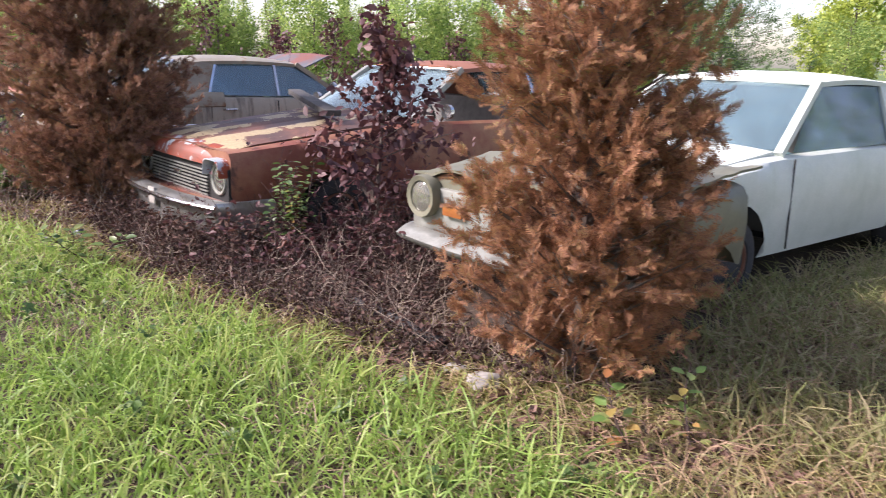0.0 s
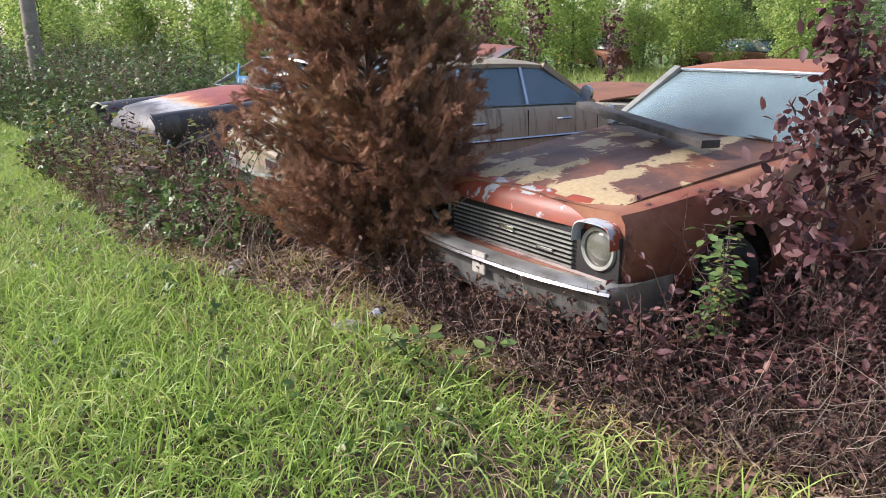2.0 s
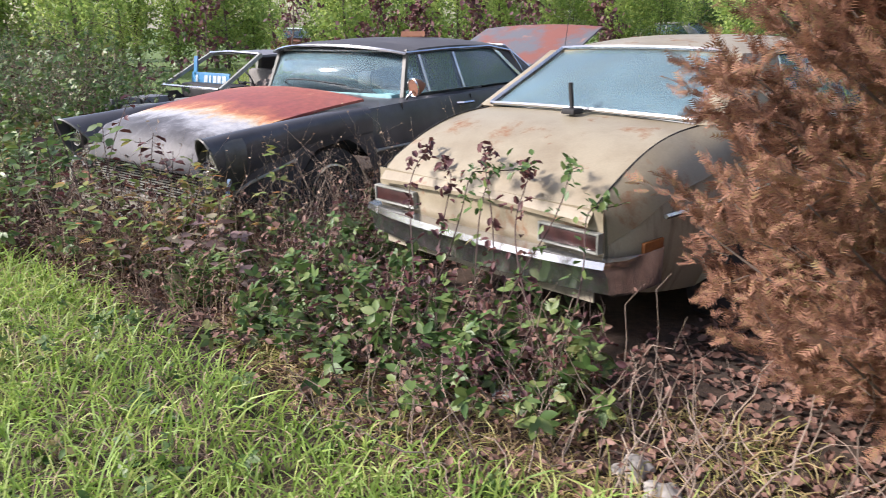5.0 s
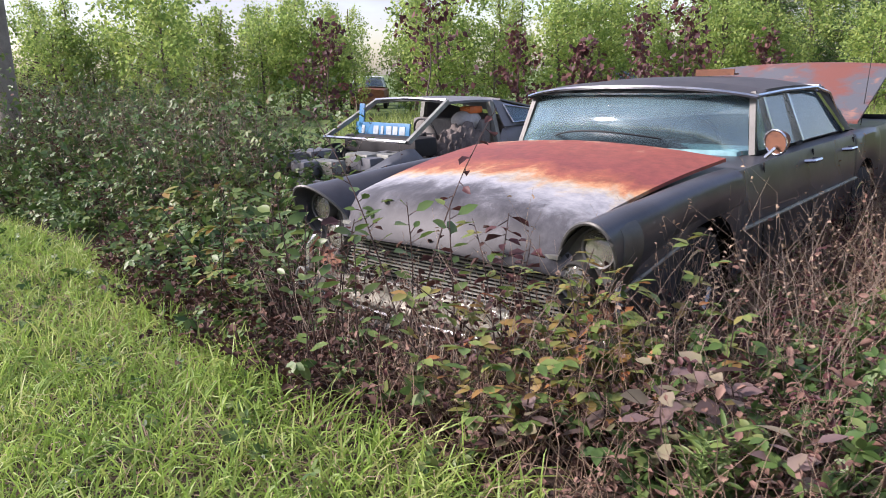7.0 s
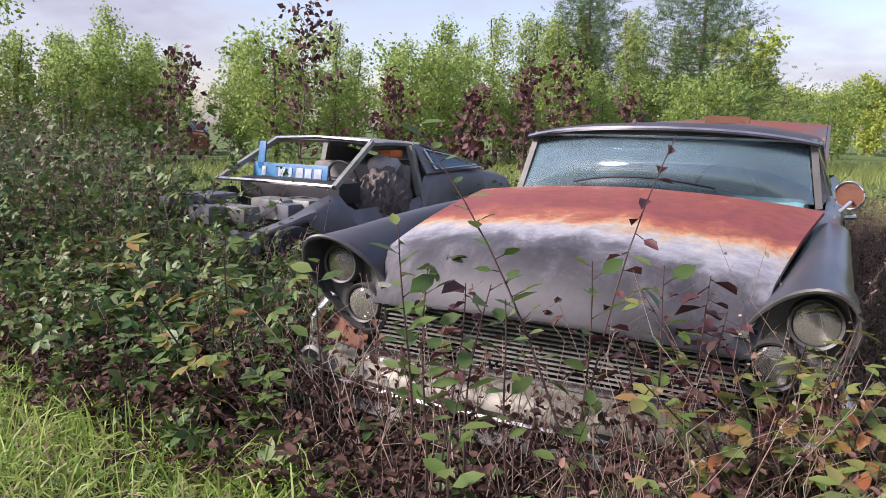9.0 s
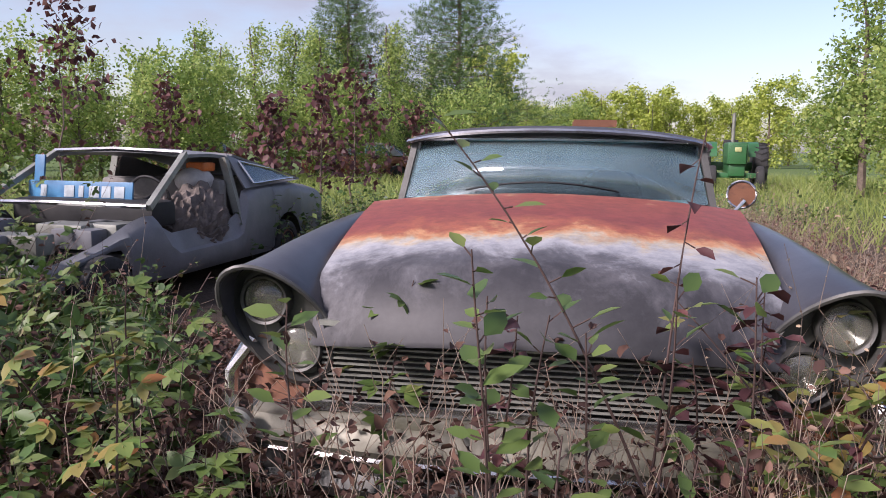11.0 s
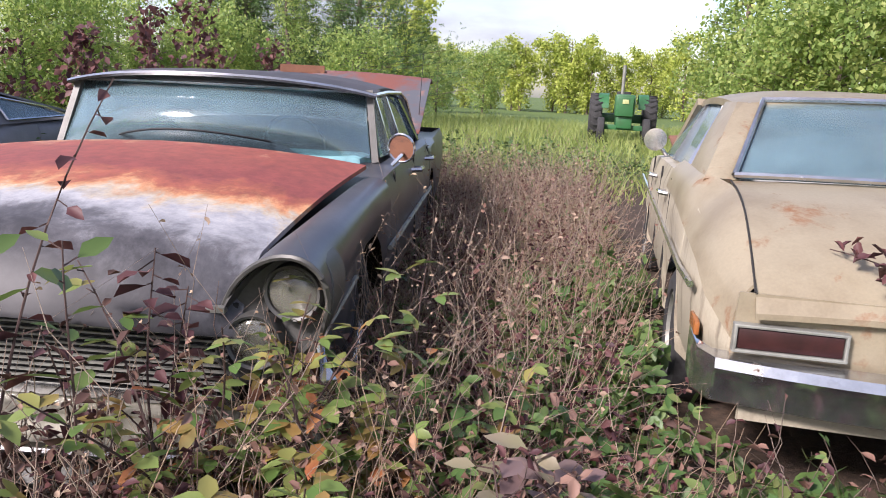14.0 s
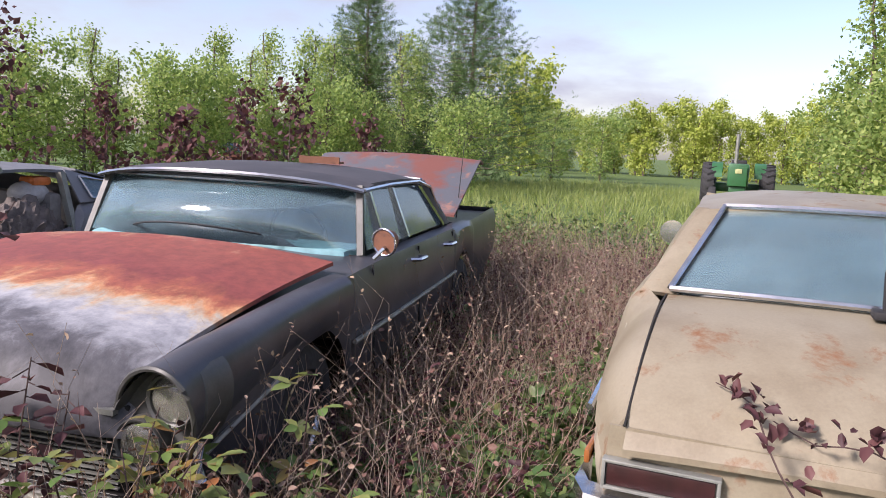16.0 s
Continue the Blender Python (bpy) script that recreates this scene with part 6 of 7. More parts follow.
thicket("bumper_bramble", sample(tail_poly, 150, off_cars), 0.5, TWIG, BRAMBLE, 9, 0.09, "green three-part leaves of bramble before the chrome bumper", "bramble", 0.5, 0.5, 0.004, TRIPLE, 0.3)
thicket("bumper_cane", sample(tail_poly, 200, off_cars), 0.6, CANE, MAROON, 8, 0.04, "maroon leaves on dry canes before the chrome bumper", "canes", 0.5, 0.5, 0.0035, CURL, 0.3)

# the great bramble bank along the verge
BANK = [(-9.3, 12.9), (-10.3, 13.4), (-13, 15.2), (-17, 18.0), (-26, 24), (-24, 30), (-14, 23), (-11, 19), (-9.6, 16.4), (-9.4, 14.6)]
def bank_height(p, lo, hi):
    lump = np.array([noise.noise((x * 0.45, y * 0.45, 3.0)) + 0.5 * noise.noise((x * 1.3, y * 1.3, 7.0)) for x, y in p])
    rise = np.clip((-10.4 - p[:, 0]) / 1.8, 0, 1)
    return np.clip(np.array([edge_side(x, y) for x, y in p]) * (0.72 + 0.33 * rise), 0.25, 1.3 + 0.45 * rise) * np.clip(0.95 + 0.75 * lump, lo, hi)


p = sample(BANK, 3600)
thicket("bramble_bank", p, bank_height(p, 0.5, 1.3), TWIG, BRAMBLE, 8, 0.105, "dense green three-part leaves of a bramble bank", "bramble", 0.45, 0.5, 0.005, TRIPLE_S, 0.3)
NEARBANK = [(-9.3, 12.9), (-10.3, 13.4), (-13, 15.2), (-14.5, 16.4), (-12.5, 18.5), (-10.5, 16.4), (-9.4, 14.6)]
p = sample(NEARBANK, 1250)
thicket("near_bramble", p, bank_height(p, 0.5, 1.2), TWIG, BRAMBLE, 11, 0.085, "fresh green three-part leaves along the verge", "bramble", 0.6, 0.6, 0.004, TRIPLE, 0.35)
p = sample(BANK, 1900, clumpy(0.6, 0.05, 12.0, 1.4))
thicket("bank_cane", p, bank_height(p, 0.6, 1.4) * 1.1, TWIG, DEADWEED, 9, 0.055, "dark dead leaves among the bramble bank", "canes", 0.5, 0.4, 0.004, CURL, 0.3)
p = sample(NEARBANK, 420, clumpy(0.8, 0.1, 15.0, 1.4))
thicket("bank_straw", p, bank_height(p, 0.7, 1.4) * 1.15, CANE, STRAW, 2, 0.03, "pale straw stems rising from the bramble bank", "canes", 0.3, 0.3, 0.0026, CURL, 0.6)

thicket("wreck_weed", sample([(-11.2, 15.2), (-9.6, 14.3), (-8.6, 14.4), (-8.3, 15.6), (-9.2, 16.0), (-10.5, 17.0)], 420, None), 0.62, TWIG, BRAMBLE, 9, 0.055, "green and brown leaves of weeds round the wreck", "weeds", 0.5, 0.4, 0.004, LEAF_S, 0.3)
thicket("wreck_cane", sample([(-11.2, 15.2), (-9.6, 14.3), (-8.6, 14.4), (-8.3, 15.6), (-9.2, 16.0), (-10.5, 17.0)], 420, None), 0.75, CANE, LITTER, 3, 0.04, "brown leaves on dry canes round the wreck", "canes", 0.5, 0.4, 0.004, CURL, 0.3)

# field beyond
FIELDPOLY = [(-9, 17.5), (-2.5, 17.5), (0.5, 15.5), (3, 14), (6, 11), (12, 12), (26, 26), (16, 45), (-4, 40), (-14, 32)]
p = sample(FIELDPOLY, 30000, off_cars)
stuff("field_grass", cloud_mesh("field_grass", *BLADE, np.c_[p, gzv(p) - 0.01], upright(len(p), 0.35), any_dir(len(p)), 0.40 + 0.45 * rng.random(len(p)), 0.016, 0.4), FIELD, "tall pale green grass of the field behind", "grass")
p = sample([(-9.5, 17), (-9, 19.5), (-1, 21), (2, 17), (-1.5, 17), (-5, 16.8)], 700, off_cars)
thicket("field_weed", p, 0.9, TWIG, BRAMBLE, 14, 0.07, "green and brown leaves of tall field weeds", "weeds", 0.35, 0.3, 0.004)


# ---- trees and shrubs ----
def limb(bm, a, b, r0, r1, segs=6, wob=0.04):
    a, b = Vector(a), Vector(b)
    L = (b - a).length
    pts = [a.lerp(b, i / segs) + Vector(rng.normal(0, wob * L * 0.3, 3)) * (0 if i in (0,) else 1) for i in range(segs + 1)]
    pipe(bm, pts, r0, 6, r1 / r0)
    return pts


def cedar(name, x, y, h, r, leaf_mat, label, lean=(0, 0), n=8500, squat=0.0, seed=1, spray=0.15, base=0.12):
    t = thing(name, pose(x, y, gz(x, y) - 0.02), label, "cedar")
    bm = bmesh.new()
    limb(bm, (0, 0, 0), (lean[0] * h, lean[1] * h, h * 0.93), 0.06, 0.01, 10, 0.01)
    part("trunk", bm, BARK, t)
    g = np.random.default_rng(seed)
    nb = 210
    bz = base + (h - base) * np.sort(g.random(nb) ** 1.15)
    ba = g.random(nb) * 2 * math.pi
    rr = r * (1 - ((bz / h) ** (1.7 + squat))) * (0.65 + 0.5 * g.random(nb)) * np.clip(0.55 + bz / (0.35 * h), 0, 1) + 0.05
    P, D = [], []
    twigs = bmesh.new()
    for z_, a, q in zip(bz, ba, rr):
        s = Vector((lean[0] * z_, lean[1] * z_, max(0.03, z_ - 0.35 * q)))
        e = Vector((lean[0] * z_ + q * math.cos(a), lean[1] * z_ + q * math.sin(a), z_ + 0.28 * q))
        bm = bmesh.new()
        pipe(bm, [s, s.lerp(e, 0.5) + Vector((0, 0, -0.03 * q)), e], 0.009, 4, 0.3)
        part("limb", bm, BARK, t)
        out = Vector((math.cos(a), math.sin(a), 0.55))
        for u in g.random(max(3, int(n / nb / 22 * (0.3 + 1.1 * q / r)))) ** 0.6:  # each plume: a bent twig with sprays along it
            o = s.lerp(e, u) + Vector(g.normal(0, 0.05, 3))
            tw = (out + Vector(g.normal(0, 0.75, 3))).normalized()
            ln = 0.08 + 0.13 * g.random()
            pipe(twigs, [o, o + tw * ln * 0.5 + Vector((0, 0, 0.01)), o + tw * ln + Vector((0, 0, 0.03))], 0.0022, 3, 0.5)
            for w in g.random(22):
                P.append(o + tw * ln * w + Vector((0, 0, 0.03 * w * w)) + Vector(g.normal(0, 0.008, 3)))
                D.append(tw + Vector(g.normal(0, 0.42, 3)) + Vector((0, 0, 0.25)))
    part("twig", twigs, BARK, t, "fine brown twigs")
    P, D = np.array(P), np.array(D)
    stuff("crown", cloud_mesh("crown", *SPRAY, P, D, g.normal(0, 1, (len(P), 3)), spray * (0.6 + 0.7 * g.random(len(P)))), leaf_mat, "", "", t)
    return t


cedar("brown_cedar", -3.05, 8.34, 3.0, 0.80, CEDAR_BROWN, "rust-brown dying cedar between two cars", (-0.05, 0.0), 70000, 0.7, 3, 0.062)
cedar("orange_cedar", 1.12, 5.66, 2.25, 0.47, CEDAR_ORANGE, "orange-brown dead cedar before the pale car", (0.01, 0.02), 30000, 1.2, 5, 0.064, 0.2)


def sapling(name, x, y, h, leaf_mat, label, n=700, size=0.09, spread=0.6, seed=2, template=LEAF):
    t = thing(name, pose(x, y, gz(x, y) - 0.02), label, "sapling")
    g = np.random.default_rng(seed)
    bm = bmesh.new()
    limb(bm, (0, 0, 0), (0.05 * h, 0.02 * h, h), 0.022, 0.005, 8, 0.03)
    P = []
    for k in range(16):
        z_ = h * (0.3 + 0.68 * k / 15)
        a = g.random() * 6.28
        e = Vector((spread * h * 0.5 * (1.1 - z_ / h) * math.cos(a) + 0.05 * z_, spread * h * 0.5 * (1.1 - z_ / h) * math.sin(a), z_ + 0.12 * h))
        s = Vector((0.05 * z_, 0.02 * z_, z_))
        pipe(bm, [s, s.lerp(e, 0.5) + Vector((0, 0, 0.02)), e], 0.006, 4, 0.4)
        for u in g.random(n // 16):
            P.append(s.lerp(e, u) + Vector(g.normal(0, 0.035 * h, 3)))
    part("trunk", bm, BARK, t)
    P = np.array(P)
    d = g.normal(0, 1, (len(P), 3)); d[:, 2] -= 0.6
    nn = g.normal(0, 0.7, (len(P), 3)); nn[:, 2] += 0.8
    stuff("crown", cloud_mesh("crown", *template, P, d, nn, size * (0.5 + 0.8 * g.random(len(P)))), leaf_mat, "", "", t)
    return t


sapling("maroon_sapling", -0.42, 7.62, 1.62, MAROON, "maroon-leaved sapling standing in dead vines", 1500, 0.075, 1.15, 4)
for x, y, h, sd in ((-9.0, 21.5, 3.2, 11), (-7.4, 22.5, 2.2, 12), (-5.3, 21.0, 2.3, 13), (-4.4, 22.0, 2.5, 14), (-11.2, 22.5, 2.4, 15), (-6.3, 20.3, 1.9, 16), (-2.6, 23.5, 2.0, 17)):
    tagged(sapling("dark_sapling", x, y, h, MAROON, "dark maroon-leaved sapling behind the cars", 420, 0.12, 1.1, sd, LEAF_S), group="maroon saplings")


def broadleaf(name, h, r, leaf_mat, label, n=5200, size=0.17, seed=1, category="tree", base=0.12, cone=False):
    t = thing(name, pose(0, 0, 0), label, category)
    g = np.random.default_rng(seed)
    bm = bmesh.new()
    limb(bm, (0, 0, -0.1), (g.normal(0, 0.03) * h, g.normal(0, 0.03) * h, h * 0.95), 0.018 * h, 0.004 * h, 8, 0.02)
    ends = []
    for k in range(34):
        z_ = h * (base + (0.95 - base) * (k + g.random()) / 34)
        a = k * 2.4 + g.normal(0, 0.4)
        q = r * (0.55 + 0.6 * g.random()) * ((1.25 * (1 - z_ / h) ** 0.85 * min(1, 0.45 + 2.5 * z_ / h) + 0.08) if cone else math.sin(math.pi * min(1, 0.14 + 0.86 * (1 - z_ / h) ** 0.75)) ** 0.7)
        e = Vector((q * math.cos(a), q * math.sin(a), z_ + 0.35 * q))
        s = Vector((0, 0, z_))
        pipe(bm, [s, s.lerp(e, 0.5) + Vector((0, 0, 0.05 * q)), e], 0.006 * h * (1.1 - z_ / h), 5, 0.3)
        ends.append((s, e, q))
    part("trunk", bm, BARK, t)
    P = []
    tot = sum(q + 0.2 for *_, q in ends)
    for s, e, q in ends:
        for c in range(5):
            cen = s.lerp(e, 0.35 + 0.65 * g.random()) + Vector(g.normal(0, 0.10 * r, 3))
            for _ in range(int(n * (q + 0.2) / tot / 5)):
                P.append(cen + Vector(g.normal(0, 0.085 * r + 0.04, 3)))
    P = np.array(P)
    d = g.normal(0, 1, (len(P), 3)); d[:, 2] -= 0.4
    nn = g.normal(0, 0.8, (len(P), 3)); nn[:, 2] += 0.7
    stuff("crown", cloud_mesh("crown", *LEAF_S, P, d, nn, size * (0.6 + 0.8 * g.random(len(P)))), leaf_mat, "", "", t)
    return t


def pine(name, h, r, label, seed=1):
    t = thing(name, pose(0, 0, 0), label, "tree")
    g = np.random.default_rng(seed)
    bm = bmesh.new()
    limb(bm, (0, 0, -0.1), (0, 0, h), 0.016 * h, 0.003 * h, 8, 0.006)
    P, D = [], []
    for k in range(150):
        u = (k + g.random()) / 150
        z_ = h * (0.06 + 0.92 * u)
        a = k * 2.4 + g.normal(0, 0.3)
        q = r * (1 - u) ** 0.75 * (0.55 + 0.6 * g.random()) + 0.1
        s, e = Vector((0, 0, z_)), Vector((q * math.cos(a), q * math.sin(a), z_ + 0.10 * q))
        pipe(bm, [s, s.lerp(e, 0.5) - Vector((0, 0, 0.06 * q)), e], 0.02, 4, 0.3)
        for v in g.random(int(22 + 70 * q / r)) ** 0.7:
            P.append(s.lerp(e, v) + Vector(g.normal(0, 0.09 * q + 0.06, 3)) * 0.9)
            D.append(Vector((math.cos(a), math.sin(a), 0.35)) + Vector(g.normal(0, 0.6, 3)))
    part("trunk", bm, BARK, t)
    P, D = np.array(P), np.array(D)
    stuff("crown", cloud_mesh("crown", *TUFT, P, D, g.normal(0, 1, (len(P), 3)), 0.34 * (0.6 + 0.7 * g.random(len(P)))), PINE, "", "", t)
    return t


def stand(proto, spots, group):
    """Puts the first one at the first spot and copies at the others: (x, y, scale, turn)."""
    sx, sy, sc, tu = spots[0]
    for x, y, s, a in spots[1:]:
        c = copy_thing(proto, pose(x, y, gz(x, y) if math.hypot(x, y) < 50 else -0.1, 0, 0, a))
        c.scale = (s, s, s)
        tagged(c, group=group)
    proto.matrix_world = pose(sx, sy, gz(sx, sy), 0, 0, tu)
    proto.scale = (sc, sc, sc)
    tagged(proto, group=group)


# ---- the wood behind ----
tree_a = broadleaf("young_tree", 6.5, 1.35, TREE_GREEN, "young green broadleaf tree at the wood's edge", 5000, 0.12, 21, cone=True)
tree_b = broadleaf("young_tree", 7.4, 1.5, TREE_GREEN, "slender green broadleaf tree at the wood's edge", 5200, 0.12, 22, cone=True)
tree_c = broadleaf("bushy_tree", 4.2, 1.8, TREE_GREEN, "low bushy green tree at the wood's edge", 4600, 0.13, 23, base=0.03)
tree_y = broadleaf("sun_painted_tree", 9.0, 3.3, TREE_PAINTED_SUN, "tall tree far across the field, sunlight painted yellow-green into its leaves", 4800, 0.30, 24, base=0.0)
C0 = (-7.0, 9.0)


def at(head, dist):
    return C0[0] + dist * math.sin(radians(head)), C0[1] + dist * math.cos(radians(head))


g = np.random.default_rng(31)
sa, sb, sc_ = [], [], []
for h in np.arange(-46, 19.5, 2.5):
    x, y = at(h + g.normal(0, 0.7), 30 + g.normal(0, 2.0))
    (sa if g.random() < 0.5 else sb).append((x, y, (0.50 if h < 6 else 0.78) + 0.26 * g.random(), g.random() * 360))
for h in np.arange(-52, 24, 3.4):
    x, y = at(h + g.normal(0, 1.0), 39 + g.normal(0, 2.5))
    (sb if g.random() < 0.6 else sa).append((x, y, (0.60 if h < 6 else 0.86) + 0.22 * g.random(), g.random() * 360))
for h in np.arange(-40, 22, 3.6):
    x, y = at(h + g.normal(0, 1.2), 26.5 + g.normal(0, 1.6))
    sc_.append((x, y, 0.6 + 0.5 * g.random(), g.random() * 360))
for h, dd, s in ((52, 24, 1.1), (55, 21, 1.1), (58.5, 22, 1.25), (60, 20, 1.2), (65, 24, 1.3), (71, 25, 1.3), (78, 26, 1.3)):
    x, y = at(h, dd)
    (sa if s < 1.22 else sb).append((x, y, s, g.random() * 360))
for h, dd, s in ((50.5, 25, 0.85), (54, 19.5, 0.8), (56, 18.5, 0.9), (58, 18, 1.0), (64, 19, 1.0), (70, 20, 1.0), (30, 42, 0.9), (33.5, 48, 1.0)):
    x, y = at(h, dd)
    sc_.append((x, y, s, g.random() * 360))
stand(tree_a, sa, "trees of the wood")
stand(tree_b, sb, "slender trees of the wood")
stand(tree_c, sc_, "bushes of the wood")
# far trees whose sunlight lies in the leaf colour
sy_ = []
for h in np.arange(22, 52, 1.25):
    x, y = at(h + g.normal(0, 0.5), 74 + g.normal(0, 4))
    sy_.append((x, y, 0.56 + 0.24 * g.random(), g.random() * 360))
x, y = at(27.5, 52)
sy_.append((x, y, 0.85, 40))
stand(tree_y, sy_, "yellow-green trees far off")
pine_a = pine("pine_tree", 9.0, 4.2, "dark green pine with drooping limbs", 41)
x1, y1 = at(24.0, 31)
x2, y2 = at(16.0, 33)
stand(pine_a, [(x1, y1, 1.0, 20), (x2, y2, 0.95, 140)], "pines")
far_row = [(-58, 40, 1.4, 10), (-72, 50, 1.5, 200), (-44, 52, 1.5, 200), (-53, 61, 1.6, 120), (-70, 72, 1.7, 10), (-36, 9, 1.5, 80), (-44, 15, 1.5, 20), (-52, 21, 1.5, 220),
           (-44.2, 30.3, 1.5, 300), (-48.5, 34.7, 1.6, 255), (-54.4, 40.3, 1.6, 175), (-61.7, 47.2, 1.6, 60), (-73.7, 57.9, 1.6, 270), (-91.3, 72.8, 1.6, 64), (-79.7, 71.2, 1.3, 355), (-59.8, 55.9, 1.1, 184)]
for x, y, s, a in far_row:
    c = copy_thing(tree_b, pose(x, y, -0.1, 0, 0, a))
    c.scale = (s, s, s)
    tagged(c, "green roadside tree beyond the bramble bank", group="roadside trees")

# ---- utility poles ----
POLE = plain("grey_pole_wood", (0.24, 0.21, 0.18), 0.9, 0, 0.3, 6)
for x, y, h in ((-14.28, 17.29, 9.0), (-46, 40.5, 9.0), (-58, 50.0, 9.0)):
    t = thing("utility_pole", pose(x, y, 0), "weathered grey wooden utility pole by the road", "pole", "utility poles")
    bm = bmesh.new()
    pipe(bm, [(0, 0, -0.1), (0, 0, h)], 0.165 if x > -20 else 0.24, 12, 0.8)
    part("pole", bm, POLE, t)
    bm = bmesh.new()
    beam(bm, (-1.2, 0, h - 0.6), (1.2, 0, h - 0.6), 0.1, 0.12)
    part("crossarm", bm, POLE, t)


# ---- cars standing far back ----
def far_car(x, y, a, paint, roof, label):
    c = thing("derelict_car", pose(x, y, gz(x, y) + 0.02, 0, 0, a), label, "car", "derelict cars far back")
    bm = bmesh.new()
    shell(bm, -2.3, 2.3, curve([(-2.3, 0.75), (-1.5, 0.88), (1.5, 0.88), (2.3, 0.78)]), curve([(-2.3, 0.82), (-0.5, 0.95), (2.3, 0.80)]), curve([(-2.3, 0.85), (-0.5, 0.97), (2.3, 0.82)]), K(0.25), (1.4, -1.4), 0.36, 0.32, (-1.6, 0.8), 0.08)
    part("body", bm, paint, c)
    cabin_top(c, roof, roof, (0.8, 0.76, 0.97), (0.25, 0.66, 1.38), (-1.05, 0.64, 1.36), (-1.6, 0.72, 0.97), [(0.7, 0.8, 0.96), (-0.3, 0.8, 0.96), (-1.2, 0.8, 0.96)], 0.05, c_wide=0.2)
    for s in (-1, 1):
        for yy in (1.4, -1.4):
            wheel(c, s * 0.76, yy, 0.28, 0.31, s, RUST)
    return c


far_car(-15.0, 43.5, 10, RED_RUST, WHITE_PAINT, "faded red derelict car far back by the trees")
far_car(-4.4, 41.5, 40, RED_RUST, WHITE_PAINT, "red derelict car with pale roof behind saplings")
far_car(1.6, 37.5, 60, RED_RUST, DULL_METAL, "red derelict car in tall grass far back")

# ---- the tractor ----
tr = thing("farm_tractor", pose(11.6, 28.4, gz(11.6, 28.4), 0, 0, 138), "green farm tractor with large black tyres in the field", "tractor")
bm = bmesh.new()
box(bm, (0, 1.0, 1.25), (0.62, 1.9, 0.72), 0.08)
part("hood", bm, TRACTOR_GREEN, tr)
bm = bmesh.new()
box(bm, (0, 1.98, 1.22), (0.5, 0.06, 0.6), 0.02)
gr = part("grille", bm, TRACTOR_GREEN, tr)
bm = bmesh.new()
box(bm, (0, 2.02, 1.38), (0.2, 0.02, 0.14), 0.02)
part("badge", bm, plain("pale_badge", (0.4, 0.42, 0.2), 0.5), gr)
bars(gr, "slat", DARK, [((-0.18 + 0.06 * k, 2.015, 0.98), (-0.18 + 0.06 * k, 2.015, 1.26)) for k in range(7)], 0.02, 0.01)
bm = bmesh.new()
pipe(bm, [(0.1, 1.1, 1.55), (0.1, 1.1, 2.55)], 0.06, 10)
part("exhaust", bm, DULL_METAL, tr, "upright exhaust pipe")
bm = bmesh.new()
box(bm, (0, 0.7, 0.72), (0.5, 2.4, 0.4), 0.05)
box(bm, (0, 1.7, 0.55), (1.5, 0.16, 0.16), 0.02)
box(bm, (0, -0.5, 0.8), (1.6, 0.25, 0.3), 0.04)
part("chassis", bm, TRACTOR_GREEN, tr)
bm = bmesh.new()
box(bm, (0, -0.55, 1.25), (0.5, 0.5, 0.12), 0.04)
box(bm, (0, -0.8, 1.5), (0.5, 0.1, 0.45), 0.04)
part("seat", bm, BLACK, tr)
for s in (-1, 1):
    bm = bmesh.new()
    sheet(bm, [[(s * (0.5 + 0.35 * v), -0.5 + 0.75 * math.cos(a), 0.85 + 0.8 * math.sin(a)) for v in (0, 1)] for a in (0.4 + 0.35 * k for k in range(7))], 0.03)
    part("fender", bm, TRACTOR_GREEN, tr)
    w = wheel(tr, s * 0.92, -0.5, 0.78, 0.82, s, TRACTOR_GREEN, 0.46)
    bm = bmesh.new()
    for k in range(22):
        a = 2 * math.pi * k / 22
        for q in (-1, 1):
            beam(bm, (s * 0.92, -0.5 + 0.83 * math.cos(a), 0.78 + 0.83 * math.sin(a)), (s * 0.92 + q * 0.21, -0.5 + 0.80 * math.cos(a + 0.16), 0.78 + 0.80 * math.sin(a + 0.16)), 0.06, 0.06)
    part("tread", bm, TYRE, w)
    wheel(tr, s * 0.72, 1.7, 0.42, 0.44, s, TRACTOR_GREEN, 0.24)

# ---- stones and rubbish on the ground ----
# the one at (-4.16, 8.16) is a stone shape in place of crumpled plastic
for k, (x, y, s, hh) in enumerate(((-2.86, 7.19, 0.16, 0.6), (-4.16, 8.16, 0.13, 0.6), (0.70, 5.42, 0.17, 0.45), (0.56, 5.55, 0.12, 0.45), (-0.48, 6.76, 0.12, 0.95), (-4.10, 7.98, 0.14, 0.5))):
    t = thing("stone", pose(x, y, gz(x, y), 0, 0, k * 50), "pale weathered lump lying among leaves", "stone", "stones")
    bm = bmesh.new()
    bmesh.ops.create_icosphere(bm, subdivisions=3, radius=0.5)
    for v in bm.verts:
        v.co *= 1 + 0.6 * noise.noise(v.co * 2.6 + Vector((k * 3.1, 0, 0))) + 0.1 * noise.noise(v.co * 6)
        v.co = Vector((v.co.x * s * 1.2, v.co.y * s * 0.9, (v.co.z * hh * 0.8 + 0.12) * s))
    part("rock", bm, STONE, t)
sheet_x, sheet_y = -4.52, 8.73
bag = thing("plastic_sheet", pose(sheet_x, sheet_y, gz(sheet_x, sheet_y) + 0.03, 0, 0, 25), "crumpled pale translucent plastic sheet lying on leaf litter", "plastic sheet")
bm = bmesh.new()
